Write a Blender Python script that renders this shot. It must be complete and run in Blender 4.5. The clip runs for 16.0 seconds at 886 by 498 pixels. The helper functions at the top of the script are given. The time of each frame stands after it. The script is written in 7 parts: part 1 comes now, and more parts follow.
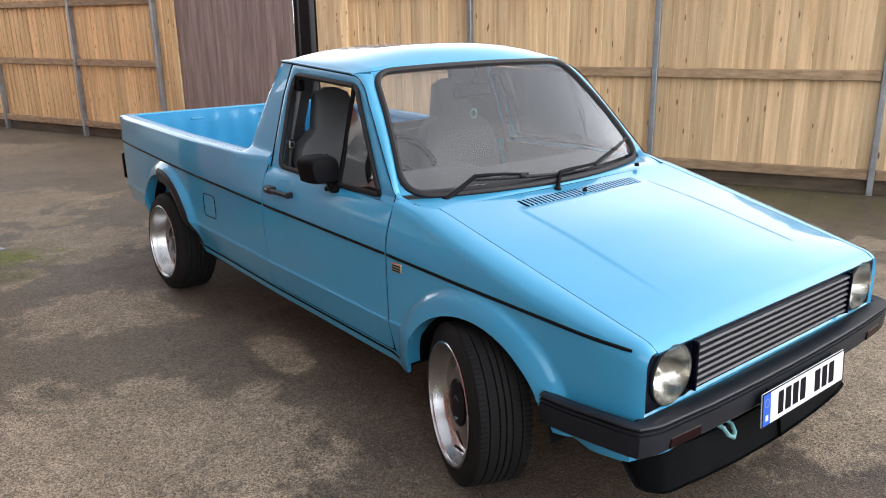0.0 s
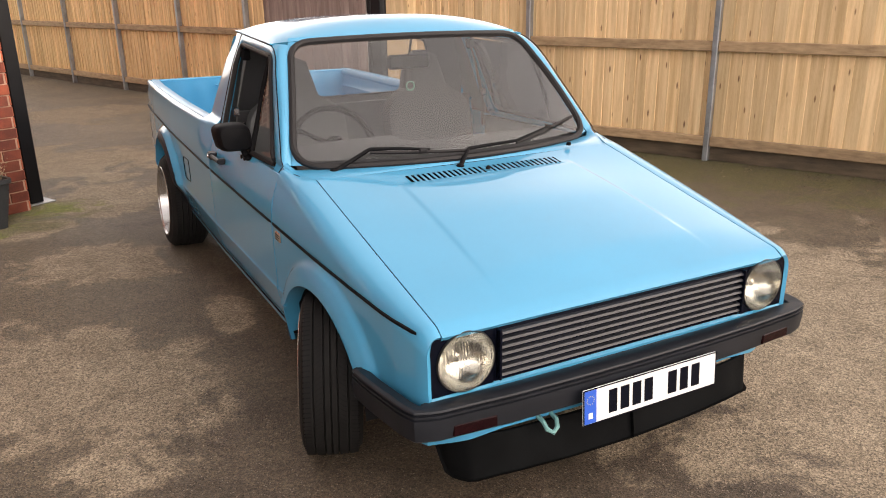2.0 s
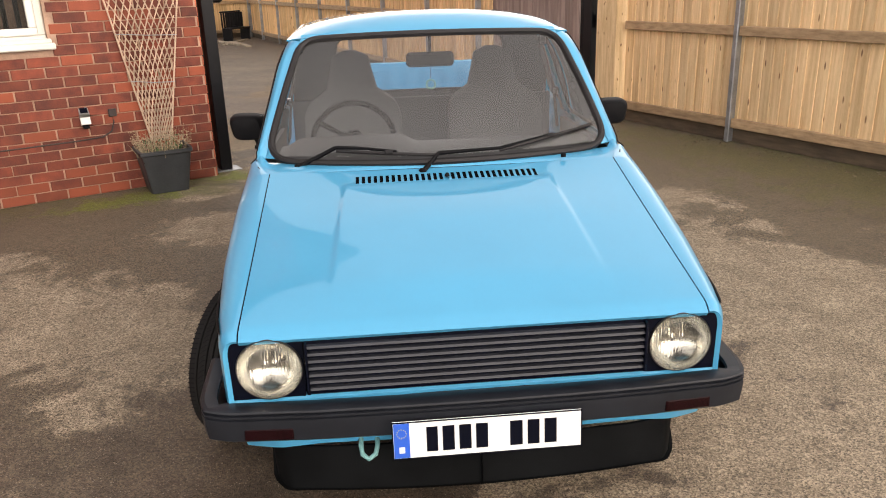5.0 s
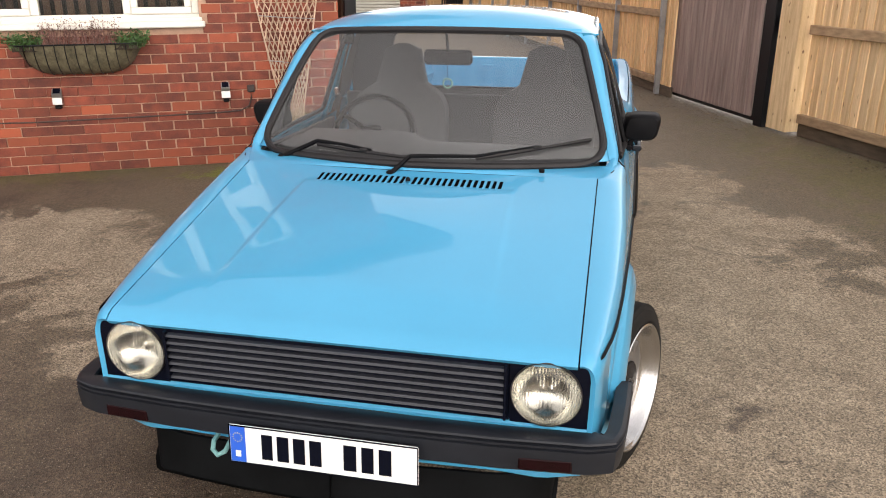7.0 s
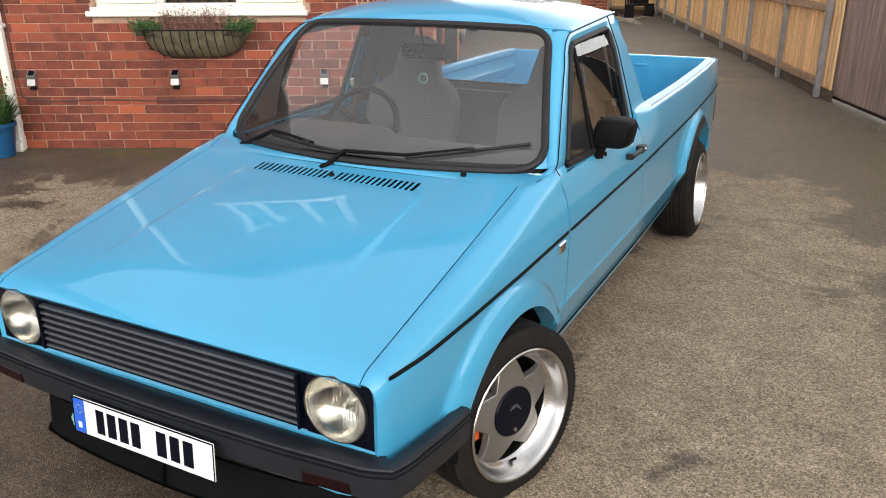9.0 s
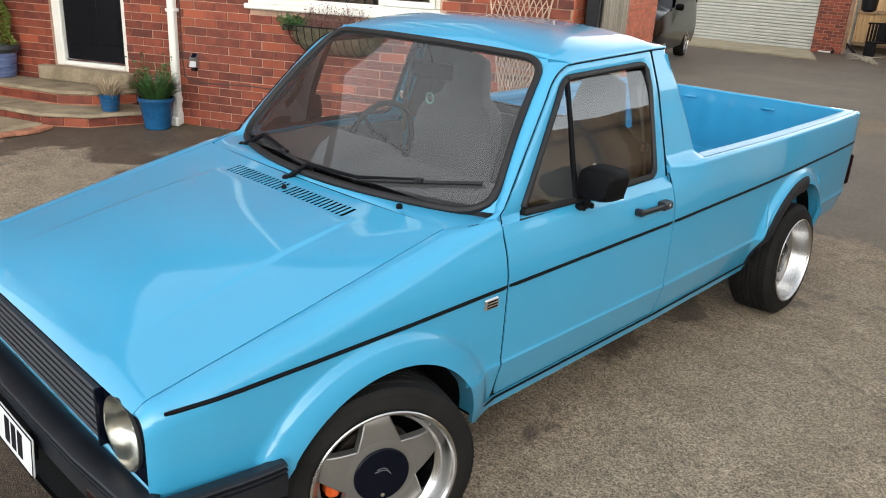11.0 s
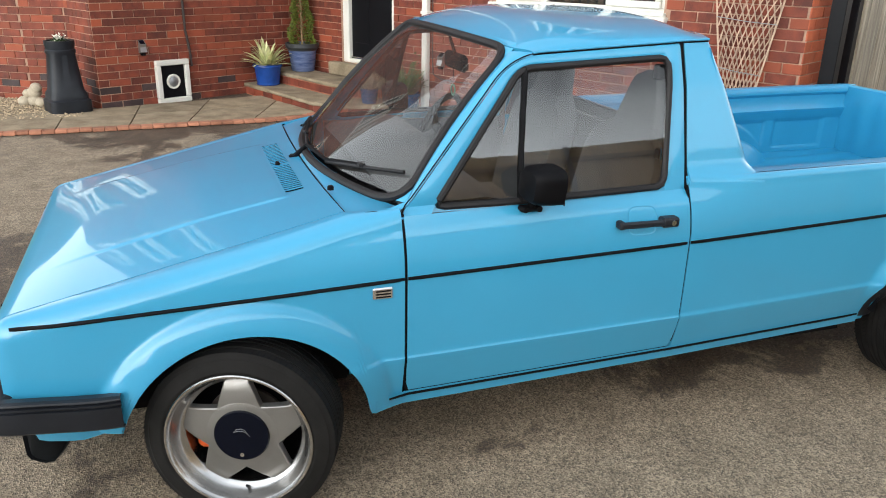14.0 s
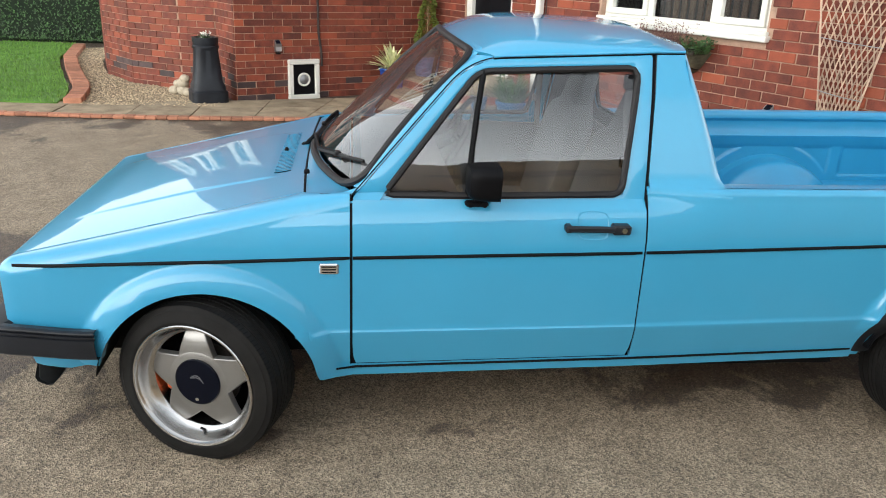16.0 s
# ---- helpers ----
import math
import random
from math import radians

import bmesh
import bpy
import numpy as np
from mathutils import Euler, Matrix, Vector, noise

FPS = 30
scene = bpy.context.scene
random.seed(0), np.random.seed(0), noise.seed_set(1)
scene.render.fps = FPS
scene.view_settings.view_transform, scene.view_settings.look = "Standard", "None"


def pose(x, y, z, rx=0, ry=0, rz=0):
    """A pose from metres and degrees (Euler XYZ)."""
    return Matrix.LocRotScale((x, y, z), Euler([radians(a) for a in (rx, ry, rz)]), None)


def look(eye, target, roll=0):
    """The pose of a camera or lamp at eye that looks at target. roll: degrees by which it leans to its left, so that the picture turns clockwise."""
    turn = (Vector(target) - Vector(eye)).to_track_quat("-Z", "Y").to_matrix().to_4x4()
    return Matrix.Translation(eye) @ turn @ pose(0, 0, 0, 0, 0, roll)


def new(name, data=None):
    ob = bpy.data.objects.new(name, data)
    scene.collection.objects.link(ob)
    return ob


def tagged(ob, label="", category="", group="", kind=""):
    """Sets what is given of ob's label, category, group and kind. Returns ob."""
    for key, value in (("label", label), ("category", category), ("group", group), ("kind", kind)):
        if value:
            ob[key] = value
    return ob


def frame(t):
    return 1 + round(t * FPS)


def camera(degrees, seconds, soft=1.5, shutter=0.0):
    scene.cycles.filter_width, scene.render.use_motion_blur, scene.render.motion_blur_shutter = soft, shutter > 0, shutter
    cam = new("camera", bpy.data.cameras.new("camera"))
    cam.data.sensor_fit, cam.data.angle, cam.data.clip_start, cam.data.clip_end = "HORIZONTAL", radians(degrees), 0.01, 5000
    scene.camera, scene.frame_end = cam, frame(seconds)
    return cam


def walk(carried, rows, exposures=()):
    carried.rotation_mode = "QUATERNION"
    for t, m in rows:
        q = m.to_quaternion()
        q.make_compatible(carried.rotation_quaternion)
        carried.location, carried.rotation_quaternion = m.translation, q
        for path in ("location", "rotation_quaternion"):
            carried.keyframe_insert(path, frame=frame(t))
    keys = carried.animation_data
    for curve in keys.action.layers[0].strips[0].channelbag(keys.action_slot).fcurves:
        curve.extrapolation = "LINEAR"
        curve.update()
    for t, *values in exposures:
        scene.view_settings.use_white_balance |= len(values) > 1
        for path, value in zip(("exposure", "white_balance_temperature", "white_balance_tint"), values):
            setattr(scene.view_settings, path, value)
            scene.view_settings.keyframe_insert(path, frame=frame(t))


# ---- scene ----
cam = camera(59.4, 16.0, 1.0)
PATH = [
    (0, (-2.273, -1.718, 1.482), (-1.074, -0.221, 0.913), -0.8),
    (0.5, (-2.094, -1.904, 1.478), (-1.046, -0.307, 0.888), -0.5),
    (1, (-1.914, -2.055, 1.483), (-0.966, -0.405, 0.863), 0.1),
    (1.5, (-1.680, -2.133, 1.477), (-0.735, -0.486, 0.848), 0.4),
    (2, (-1.495, -2.216, 1.478), (-0.608, -0.541, 0.844), -0.8),
    (2.5, (-1.311, -2.365, 1.497), (-0.566, -0.616, 0.878), -0.2),
    (3, (-1.102, -2.438, 1.481), (-0.448, -0.652, 0.862), 0.1),
    (3.5, (-0.877, -2.462, 1.497), (-0.314, -0.650, 0.863), -0.8),
    (3.7, (-0.800, -2.461, 1.493), (-0.313, -0.628, 0.859), -1.3),
    (5.8, (0.155, -2.489, 1.524), (0.088, -0.607, 0.851), -1.2),
    (6, (0.259, -2.473, 1.524), (0.116, -0.596, 0.849), -1.1),
    (6.5, (0.494, -2.429, 1.532), (0.207, -0.572, 0.847), -0),
    (7, (0.683, -2.282, 1.524), (0.275, -0.446, 0.845), -0.2),
    (7.5, (0.876, -2.159, 1.517), (0.339, -0.359, 0.831), -2),
    (8, (1.111, -2.068, 1.522), (0.384, -0.339, 0.827), -2.3),
    (8.5, (1.337, -1.996, 1.526), (0.521, -0.308, 0.829), -2),
    (8.7, (1.413, -1.948, 1.525), (0.584, -0.267, 0.826), -1.4),
    (10.8, (2.058, -1.264, 1.546), (0.796, 0.125, 0.856), 3.8),
    (11, (2.082, -1.177, 1.555), (0.788, 0.183, 0.867), 3.3),
    (11.5, (2.171, -1.009, 1.541), (0.768, 0.229, 0.836), 2.1),
    (12, (2.312, -0.843, 1.540), (0.792, 0.241, 0.821), 2.2),
    (12.5, (2.405, -0.641, 1.521), (0.825, 0.349, 0.798), 1.6),
    (13, (2.472, -0.441, 1.529), (0.833, 0.450, 0.807), 1.2),
    (13.5, (2.601, -0.257, 1.521), (0.886, 0.487, 0.809), 1.6),
    (14, (2.730, -0.089, 1.535), (0.962, 0.529, 0.833), 1.2),
    (14.5, (2.749, 0.085, 1.526), (0.959, 0.671, 0.852), 1.9),
    (15, (2.784, 0.214, 1.520), (0.966, 0.707, 0.848), 1.8),
    (15.5, (2.899, 0.360, 1.521), (1.046, 0.687, 0.847), 1.5),
    (16, (3.033, 0.495, 1.539), (1.168, 0.724, 0.853), 2.4),]
walk(cam, [(t, look(eye, target, roll)) for t, eye, target, roll in PATH],
     [(0, 0.29, 6100, 12), (1.0, 0.30, 7250, 18), (3.5, 0.28, 7350, 17), (6.5, 0.23, 6900, 15), (8.5, 0.19, 6650, 12), (11.0, 0.14, 6200, 6), (13.0, 0.18, 6100, 6), (16.0, 0.20, 6150, 6)])

# ---- sky and light ----
world = bpy.data.worlds.new("overcast_sky")
scene.world = world
world.use_nodes = True
wn, wl = world.node_tree.nodes, world.node_tree.links
wn.clear()
sky = wn.new("ShaderNodeTexSky")
sky.sky_type = "NISHITA"
sky.sun_disc = False
sky.sun_elevation, sky.sun_rotation = radians(27), radians(137)
sky.air_density, sky.dust_density = 1.0, 3.0
geo_n = wn.new("ShaderNodeTexCoord")
cloud = wn.new("ShaderNodeTexNoise")
cloud.inputs["Scale"].default_value, cloud.inputs["Detail"].default_value = 1.6, 5
wl.new(geo_n.outputs["Generated"], cloud.inputs["Vector"])
cr = wn.new("ShaderNodeValToRGB")
cr.color_ramp.elements[0].position, cr.color_ramp.elements[0].color = 0.3, (0.74, 0.74, 0.745, 1)
cr.color_ramp.elements[1].position, cr.color_ramp.elements[1].color = 0.72, (1.0, 0.98, 0.945, 1)
wl.new(cloud.outputs["Fac"], cr.inputs["Fac"])
bg_sky, bg_cloud, add = wn.new("ShaderNodeBackground"), wn.new("ShaderNodeBackground"), wn.new("ShaderNodeAddShader")
bg_sky.inputs["Strength"].default_value, bg_cloud.inputs["Strength"].default_value = 0.05, 1.36
wl.new(sky.outputs["Color"], bg_sky.inputs["Color"])
# the cloud is thinner and brighter low down than overhead
up = wn.new("ShaderNodeSeparateXYZ")
wl.new(geo_n.outputs["Generated"], up.inputs[0])
lift = wn.new("ShaderNodeMapRange")
lift.interpolation_type = "SMOOTHSTEP"
lift.inputs["From Min"].default_value, lift.inputs["From Max"].default_value = 0.12, 0.66
lift.inputs["To Min"].default_value, lift.inputs["To Max"].default_value = 1.95, 0.63
wl.new(up.outputs["Z"], lift.inputs["Value"])
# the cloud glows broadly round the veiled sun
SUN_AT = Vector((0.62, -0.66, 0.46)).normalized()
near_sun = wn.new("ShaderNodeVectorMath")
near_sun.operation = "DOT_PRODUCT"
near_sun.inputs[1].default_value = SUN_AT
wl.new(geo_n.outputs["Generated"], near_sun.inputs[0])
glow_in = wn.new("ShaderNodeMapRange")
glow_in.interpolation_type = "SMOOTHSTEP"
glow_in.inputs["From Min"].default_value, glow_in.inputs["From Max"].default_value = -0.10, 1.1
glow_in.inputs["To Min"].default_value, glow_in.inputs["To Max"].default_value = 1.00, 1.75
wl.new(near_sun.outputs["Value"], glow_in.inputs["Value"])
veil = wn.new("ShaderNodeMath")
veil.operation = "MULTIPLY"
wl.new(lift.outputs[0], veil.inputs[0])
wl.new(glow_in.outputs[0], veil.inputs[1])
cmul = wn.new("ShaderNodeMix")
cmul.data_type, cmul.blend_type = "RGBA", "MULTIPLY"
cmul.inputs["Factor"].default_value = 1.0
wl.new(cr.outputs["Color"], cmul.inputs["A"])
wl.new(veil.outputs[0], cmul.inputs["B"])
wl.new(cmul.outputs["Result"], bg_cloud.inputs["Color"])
wl.new(bg_sky.outputs[0], add.inputs[0])
wl.new(bg_cloud.outputs[0], add.inputs[1])
wo = wn.new("ShaderNodeOutputWorld")
wl.new(add.outputs[0], wo.inputs["Surface"])
sun_d = bpy.data.lights.new("sun", "SUN")
sun_d.energy, sun_d.angle, sun_d.color = 0.5, radians(75), (1.0, 0.96, 0.9)
sun_o = new("sun", sun_d)
sun_o.matrix_basis = look(SUN_AT * 15, (0, 0, 0))


# ---- materials ----
def mat(name, col, rough=0.5, metal=0.0, var=0.2, scale=6.0, bump=0.15, bscale=90.0, coat=0.0, rnd=0.0, col2=None, mix=0.5,
        stretch=(1, 1, 1), coords="Object", spec=0.5, island=False, dist=0.004, knots=False, odd=None):
    m = bpy.data.materials.new(name)
    m.use_nodes = True
    n, l = m.node_tree.nodes, m.node_tree.links
    b = n["Principled BSDF"]
    tc, mp = n.new("ShaderNodeTexCoord"), n.new("ShaderNodeMapping")
    l.new(tc.outputs[coords], mp.inputs["Vector"])
    mp.inputs["Scale"].default_value = stretch
    if island:
        src = n.new("ShaderNodeNewGeometry").outputs["Random Per Island"]
    else:
        src = n.new("ShaderNodeObjectInfo").outputs["Random"]
    shift = n.new("ShaderNodeVectorMath")
    shift.operation = "SCALE"
    shift.inputs[0].default_value = (37.0, 19.0, 53.0)
    l.new(src, shift.inputs["Scale"])
    if rnd:
        l.new(shift.outputs[0], mp.inputs["Location"])
    big, fine = n.new("ShaderNodeTexNoise"), n.new("ShaderNodeTexNoise")
    big.inputs["Scale"].default_value, big.inputs["Detail"].default_value = scale, 4
    fine.inputs["Scale"].default_value, fine.inputs["Detail"].default_value = bscale, 3
    l.new(mp.outputs[0], big.inputs["Vector"])
    l.new(mp.outputs[0], fine.inputs["Vector"])
    mx = n.new("ShaderNodeMix")
    mx.data_type = "RGBA"
    c2 = col2 or tuple(min(1, c * (1 + var)) for c in col)
    mx.inputs["A"].default_value = (*(tuple(c * (1 - var) for c in col) if not col2 else col), 1)
    mx.inputs["B"].default_value = (*c2, 1)
    rg = n.new("ShaderNodeMapRange")
    rg.inputs["From Min"].default_value, rg.inputs["From Max"].default_value = mix - 0.2, mix + 0.2
    sm = n.new("ShaderNodeMath")
    sm.operation = "MULTIPLY_ADD"
    l.new(fine.outputs["Fac"], sm.inputs[0])
    sm.inputs[1].default_value = 0.35
    l.new(big.outputs["Fac"], sm.inputs[2])
    off = n.new("ShaderNodeMath")
    off.operation = "SUBTRACT"
    off.inputs[1].default_value = 0.175
    l.new(sm.outputs[0], off.inputs[0])
    l.new(off.outputs[0], rg.inputs["Value"])
    l.new(rg.outputs[0], mx.inputs["Factor"])
    out = mx.outputs["Result"]
    if knots:
        # round dark knots, drawn out along the board
        km = n.new("ShaderNodeVectorMath")
        km.operation = "MULTIPLY"
        l.new(tc.outputs[coords], km.inputs[0])
        km.inputs[1].default_value = (1.3, 1.0, 0.62)
        ks = n.new("ShaderNodeVectorMath")
        ks.operation = "ADD"
        l.new(km.outputs[0], ks.inputs[0])
        l.new(shift.outputs[0], ks.inputs[1])
        for size, thr, tone in ((11.0, 0.13, (0.22, 0.115, 0.05)), (6.5, 0.085, (0.14, 0.065, 0.03))):
            vo = n.new("ShaderNodeTexVoronoi")
            vo.inputs["Scale"].default_value = size
            l.new(ks.outputs[0], vo.inputs["Vector"])
            kr = n.new("ShaderNodeMapRange")
            kr.inputs["From Min"].default_value, kr.inputs["From Max"].default_value = thr * 0.55, thr
            kr.inputs["To Min"].default_value, kr.inputs["To Max"].default_value = 0.9, 0.0
            l.new(vo.outputs["Distance"], kr.inputs["Value"])
            kx = n.new("ShaderNodeMix")
            kx.data_type = "RGBA"
            l.new(kr.outputs[0], kx.inputs["Factor"])
            l.new(out, kx.inputs["A"])
            kx.inputs["B"].default_value = (*tone, 1)
            out = kx.outputs["Result"]
    if odd:
        # one piece in four of another firing
        pick = n.new("ShaderNodeMath")
        pick.operation = "MULTIPLY"
        pick.inputs[1].default_value = 13.7
        l.new(src, pick.inputs[0])
        fr = n.new("ShaderNodeMath")
        fr.operation = "FRACT"
        l.new(pick.outputs[0], fr.inputs[0])
        pr = n.new("ShaderNodeMapRange")
        pr.inputs["From Min"].default_value, pr.inputs["From Max"].default_value = 0.68, 0.98
        pr.inputs["To Min"].default_value, pr.inputs["To Max"].default_value = 0.0, 0.85
        l.new(fr.outputs[0], pr.inputs["Value"])
        ox = n.new("ShaderNodeMix")
        ox.data_type = "RGBA"
        l.new(pr.outputs[0], ox.inputs["Factor"])
        l.new(out, ox.inputs["A"])
        ox.inputs["B"].default_value = (*odd, 1)
        out = ox.outputs["Result"]
    if rnd:
        hv = n.new("ShaderNodeHueSaturation")
        vr = n.new("ShaderNodeMapRange")
        vr.inputs["To Min"].default_value, vr.inputs["To Max"].default_value = 1 - rnd, 1 + rnd
        l.new(src, vr.inputs["Value"])
        l.new(vr.outputs[0], hv.inputs["Value"])
        l.new(out, hv.inputs["Color"])
        out = hv.outputs["Color"]
    l.new(out, b.inputs["Base Color"])
    b.inputs["Roughness"].default_value, b.inputs["Metallic"].default_value = rough, metal
    b.inputs["Specular IOR Level"].default_value = spec
    if coat:
        b.inputs["Coat Weight"].default_value, b.inputs["Coat Roughness"].default_value = coat, 0.03
    if bump:
        bp = n.new("ShaderNodeBump")
        bp.inputs["Strength"].default_value, bp.inputs["Distance"].default_value = bump, dist
        l.new(fine.outputs["Fac"], bp.inputs["Height"])
        l.new(bp.outputs[0], b.inputs["Normal"])
    return m


def glass_mat(name, tint, ior=1.5, rough=0.0, bend=0.0, haze=0.0):
    """Thin pane: clear, tinted, with a mirror layer that grows towards grazing."""
    m = bpy.data.materials.new(name)
    m.use_nodes = True
    n, l = m.node_tree.nodes, m.node_tree.links
    n.clear()
    tr, gl, mx, fr = n.new("ShaderNodeBsdfTransparent"), n.new("ShaderNodeBsdfGlossy"), n.new("ShaderNodeMixShader"), n.new("ShaderNodeFresnel")
    if bend:
        tr = n.new("ShaderNodeBsdfRefraction")
        tr.inputs["IOR"].default_value, tr.inputs["Roughness"].default_value = bend, 0.03
    tr.inputs["Color"].default_value = (*tint, 1)
    gl.inputs["Roughness"].default_value = rough
    fr.inputs["IOR"].default_value = ior
    o = n.new("ShaderNodeOutputMaterial")
    l.new(fr.outputs[0], mx.inputs[0])
    l.new(tr.outputs[0], mx.inputs[1])
    l.new(gl.outputs[0], mx.inputs[2])
    # pale diffuse mix paints in the veil of reflected sky on the pane
    if haze:
        film, dx = n.new("ShaderNodeBsdfDiffuse"), n.new("ShaderNodeMixShader")
        film.inputs["Color"].default_value = (0.60, 0.58, 0.55, 1)
        dx.inputs[0].default_value = haze
        l.new(mx.outputs[0], dx.inputs[1])
        l.new(film.outputs[0], dx.inputs[2])
        mx = dx
    l.new(mx.outputs[0], o.inputs["Surface"])
    return m


PAINT = mat("sky_blue_car_paint", (0.050, 0.305, 0.515), 0.32, 0.0, 0.03, 3.0, 0.012, 260, coat=1.0, dist=0.001, spec=0.25)
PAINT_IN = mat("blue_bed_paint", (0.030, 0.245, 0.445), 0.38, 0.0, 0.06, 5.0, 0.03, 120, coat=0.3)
BLACK = mat("black_gloss_paint", (0.003, 0.004, 0.009), 0.2, 0.0, 0.1, 4, 0.02, 120, spec=0.12)
PLASTIC = mat("grey_black_bumper_plastic", (0.0105, 0.0123, 0.0168), 0.46, 0.0, 0.25, 9, 0.12, 500, dist=0.001, spec=0.32)
BEZEL = mat("dull_lamp_bezel", (0.05, 0.047, 0.043), 0.4, 0.6, 0.15, 9, 0.0)
CAP_GREY = mat("cap_emblem_grey", (0.12, 0.12, 0.13), 0.4, 0.3, 0.1, 9, 0.0)
SLAT = mat("grille_slat_plastic", (0.021, 0.023, 0.030), 0.42, 0.0, 0.15, 9, 0.05, 300)
VOID = mat("unlit_black_opening", (0.002, 0.002, 0.0025), 0.9, 0.0, 0.2, 9, 0.0, 300, spec=0.02)
DARK = mat("matt_black_trim", (0.003, 0.003, 0.004), 0.6, 0.0, 0.2, 9, 0.06, 300, spec=0.12)
SPOILER = mat("dull_black_spoiler_plastic", (0.004, 0.0045, 0.005), 0.7, 0.0, 0.3, 9, 0.1, 300, spec=0.06)
RUBBER = mat("window_seal_rubber", (0.012, 0.011, 0.012), 0.55, 0.0, 0.2, 7, 0.05, 200, spec=0.3)
TYRE = mat("tyre_rubber", (0.0090, 0.0085, 0.0082), 0.8, 0.0, 0.3, 14, 0.2, 260, dist=0.001, spec=0.22)
CLOTH = mat("dark_grey_seat_cloth", (0.118, 0.120, 0.122), 0.85, 0.0, 0.08, 5, 0.0)
DASH = mat("grey_dashboard_vinyl", (0.085, 0.086, 0.090), 0.6, 0.0, 0.06, 5, 0.0)
ALLOY = mat("silver_grey_alloy", (0.26, 0.255, 0.25), 0.34, 0.75, 0.08, 10, 0.02, 300)
ALLOY_LIP = mat("polished_alloy_lip", (0.50, 0.495, 0.49), 0.27, 1.0, 0.06, 10, 0.02, 300)
CHROME = mat("chrome", (0.75, 0.75, 0.76), 0.12, 1.0, 0.05, 10, 0.0)
DISC = mat("brake_disc_steel", (0.10, 0.085, 0.075), 0.5, 0.8, 0.3, 10, 0.1)
ORANGE = mat("orange_caliper_paint", (0.75, 0.12, 0.02), 0.4, 0.0, 0.1, 9, 0.05)
AMBER = mat("dark_red_indicator_lens", (0.010, 0.0022, 0.003), 0.2, 0.0, 0.2, 20, 0.1, 500, spec=0.15)
REFLECTOR = mat("silvered_lamp_bowl", (0.66, 0.655, 0.62), 0.22, 1.0, 0.05, 10, 0.0)
WHITE_PL = mat("white_plate", (0.72, 0.73, 0.73), 0.4, 0.0, 0.04, 9, 0.02)
BLUE_PL = mat("blue_plate_band", (0.015, 0.10, 0.55), 0.4, 0.0, 0.05, 9, 0.02)
GREEN_PL = mat("green_card", (0.20, 0.42, 0.32), 0.5, 0.0, 0.1, 20, 0.0)
GLASS = glass_mat("clear_car_glass", (0.93, 0.94, 0.94), 2.0)
SCREEN = glass_mat("hazed_windscreen_glass", (0.93, 0.94, 0.94), 1.82, haze=0.03)
LENS = glass_mat("lamp_lens_glass", (0.96, 0.95, 0.91), 1.45, 0.08, 1.28)
PANE = glass_mat("house_window_glass", (0.75, 0.78, 0.78), 1.5)
UPVC = mat("white_upvc", (0.66, 0.645, 0.59), 0.35, 0.0, 0.05, 3, 0.02, 90)
MORTAR = mat("pale_mortar", (0.38, 0.245, 0.175), 0.9, 0.0, 0.25, 8, 0.5, 140)
BRICK = mat("red_engineering_brick", (0.100, 0.020, 0.0105), 0.72, 0.0, 0.3, 9, 0.35, 130, rnd=0.33, col2=(0.212, 0.044, 0.0205), mix=0.52, odd=(0.275, 0.062, 0.025))
BRICK_STUFF = mat("red_brick_far", (0.100, 0.020, 0.0105), 0.72, 0.0, 0.3, 9, 0.35, 130, rnd=0.33, col2=(0.212, 0.044, 0.0205), mix=0.52, island=True, odd=(0.275, 0.062, 0.025))
BRICK_OR = mat("orange_red_brick", (0.34, 0.075, 0.032), 0.72, 0.0, 0.3, 9, 0.35, 130, rnd=0.2, col2=(0.45, 0.115, 0.05), mix=0.5, island=True)
BRICK_DK = mat("blue_black_brick", (0.050, 0.030, 0.030), 0.6, 0.0, 0.3, 9, 0.35, 130, rnd=0.3)
WOOD = mat("fresh_tan_fence_board", (0.54, 0.365, 0.185), 0.8, 0.0, 0.2, 3.5, 0.5, 60, rnd=0.18, col2=(0.80, 0.60, 0.355), mix=0.48, stretch=(7, 7, 0.6), knots=True)
# copy of the fence board, warmed to stand in for brighter light there
WOOD_FAR = mat("far_fence_board_lit", (0.52, 0.33, 0.15), 0.8, 0.0, 0.2, 3.5, 0.5, 60, rnd=0.14, col2=(0.80, 0.56, 0.30), mix=0.48, stretch=(7, 7, 0.6), knots=True)
WOOD_RAIL = mat("weathered_fence_rail", (0.23, 0.152, 0.085), 0.8, 0.0, 0.3, 4, 0.4, 60, rnd=0.2, col2=(0.40, 0.275, 0.16), stretch=(2, 2, 8))
WOOD_FOOT = mat("dark_brown_gravel_board", (0.045, 0.032, 0.021), 0.85, 0.0, 0.3, 4, 0.5, 60, rnd=0.2, col2=(0.10, 0.072, 0.045), stretch=(1, 6, 6))
WOOD_GREY = mat("weathered_grey_gate_board", (0.18, 0.128, 0.112), 0.82, 0.0, 0.3, 3, 0.5, 60, rnd=0.14, col2=(0.31, 0.235, 0.205), mix=0.5, stretch=(7, 7, 0.6))
WOOD_PALE = mat("silvered_gate_board", (0.13, 0.105, 0.075), 0.82, 0.0, 0.3, 3, 0.5, 60, rnd=0.2, col2=(0.36, 0.31, 0.24), mix=0.5, stretch=(7, 7, 0.6))
TRELLIS = mat("split_willow", (0.46, 0.33, 0.24), 0.85, 0.0, 0.25, 9, 0.3, 90, rnd=0.2)
STEEL = mat("galvanised_steel", (0.30, 0.31, 0.32), 0.45, 0.7, 0.2, 7, 0.05, 60)
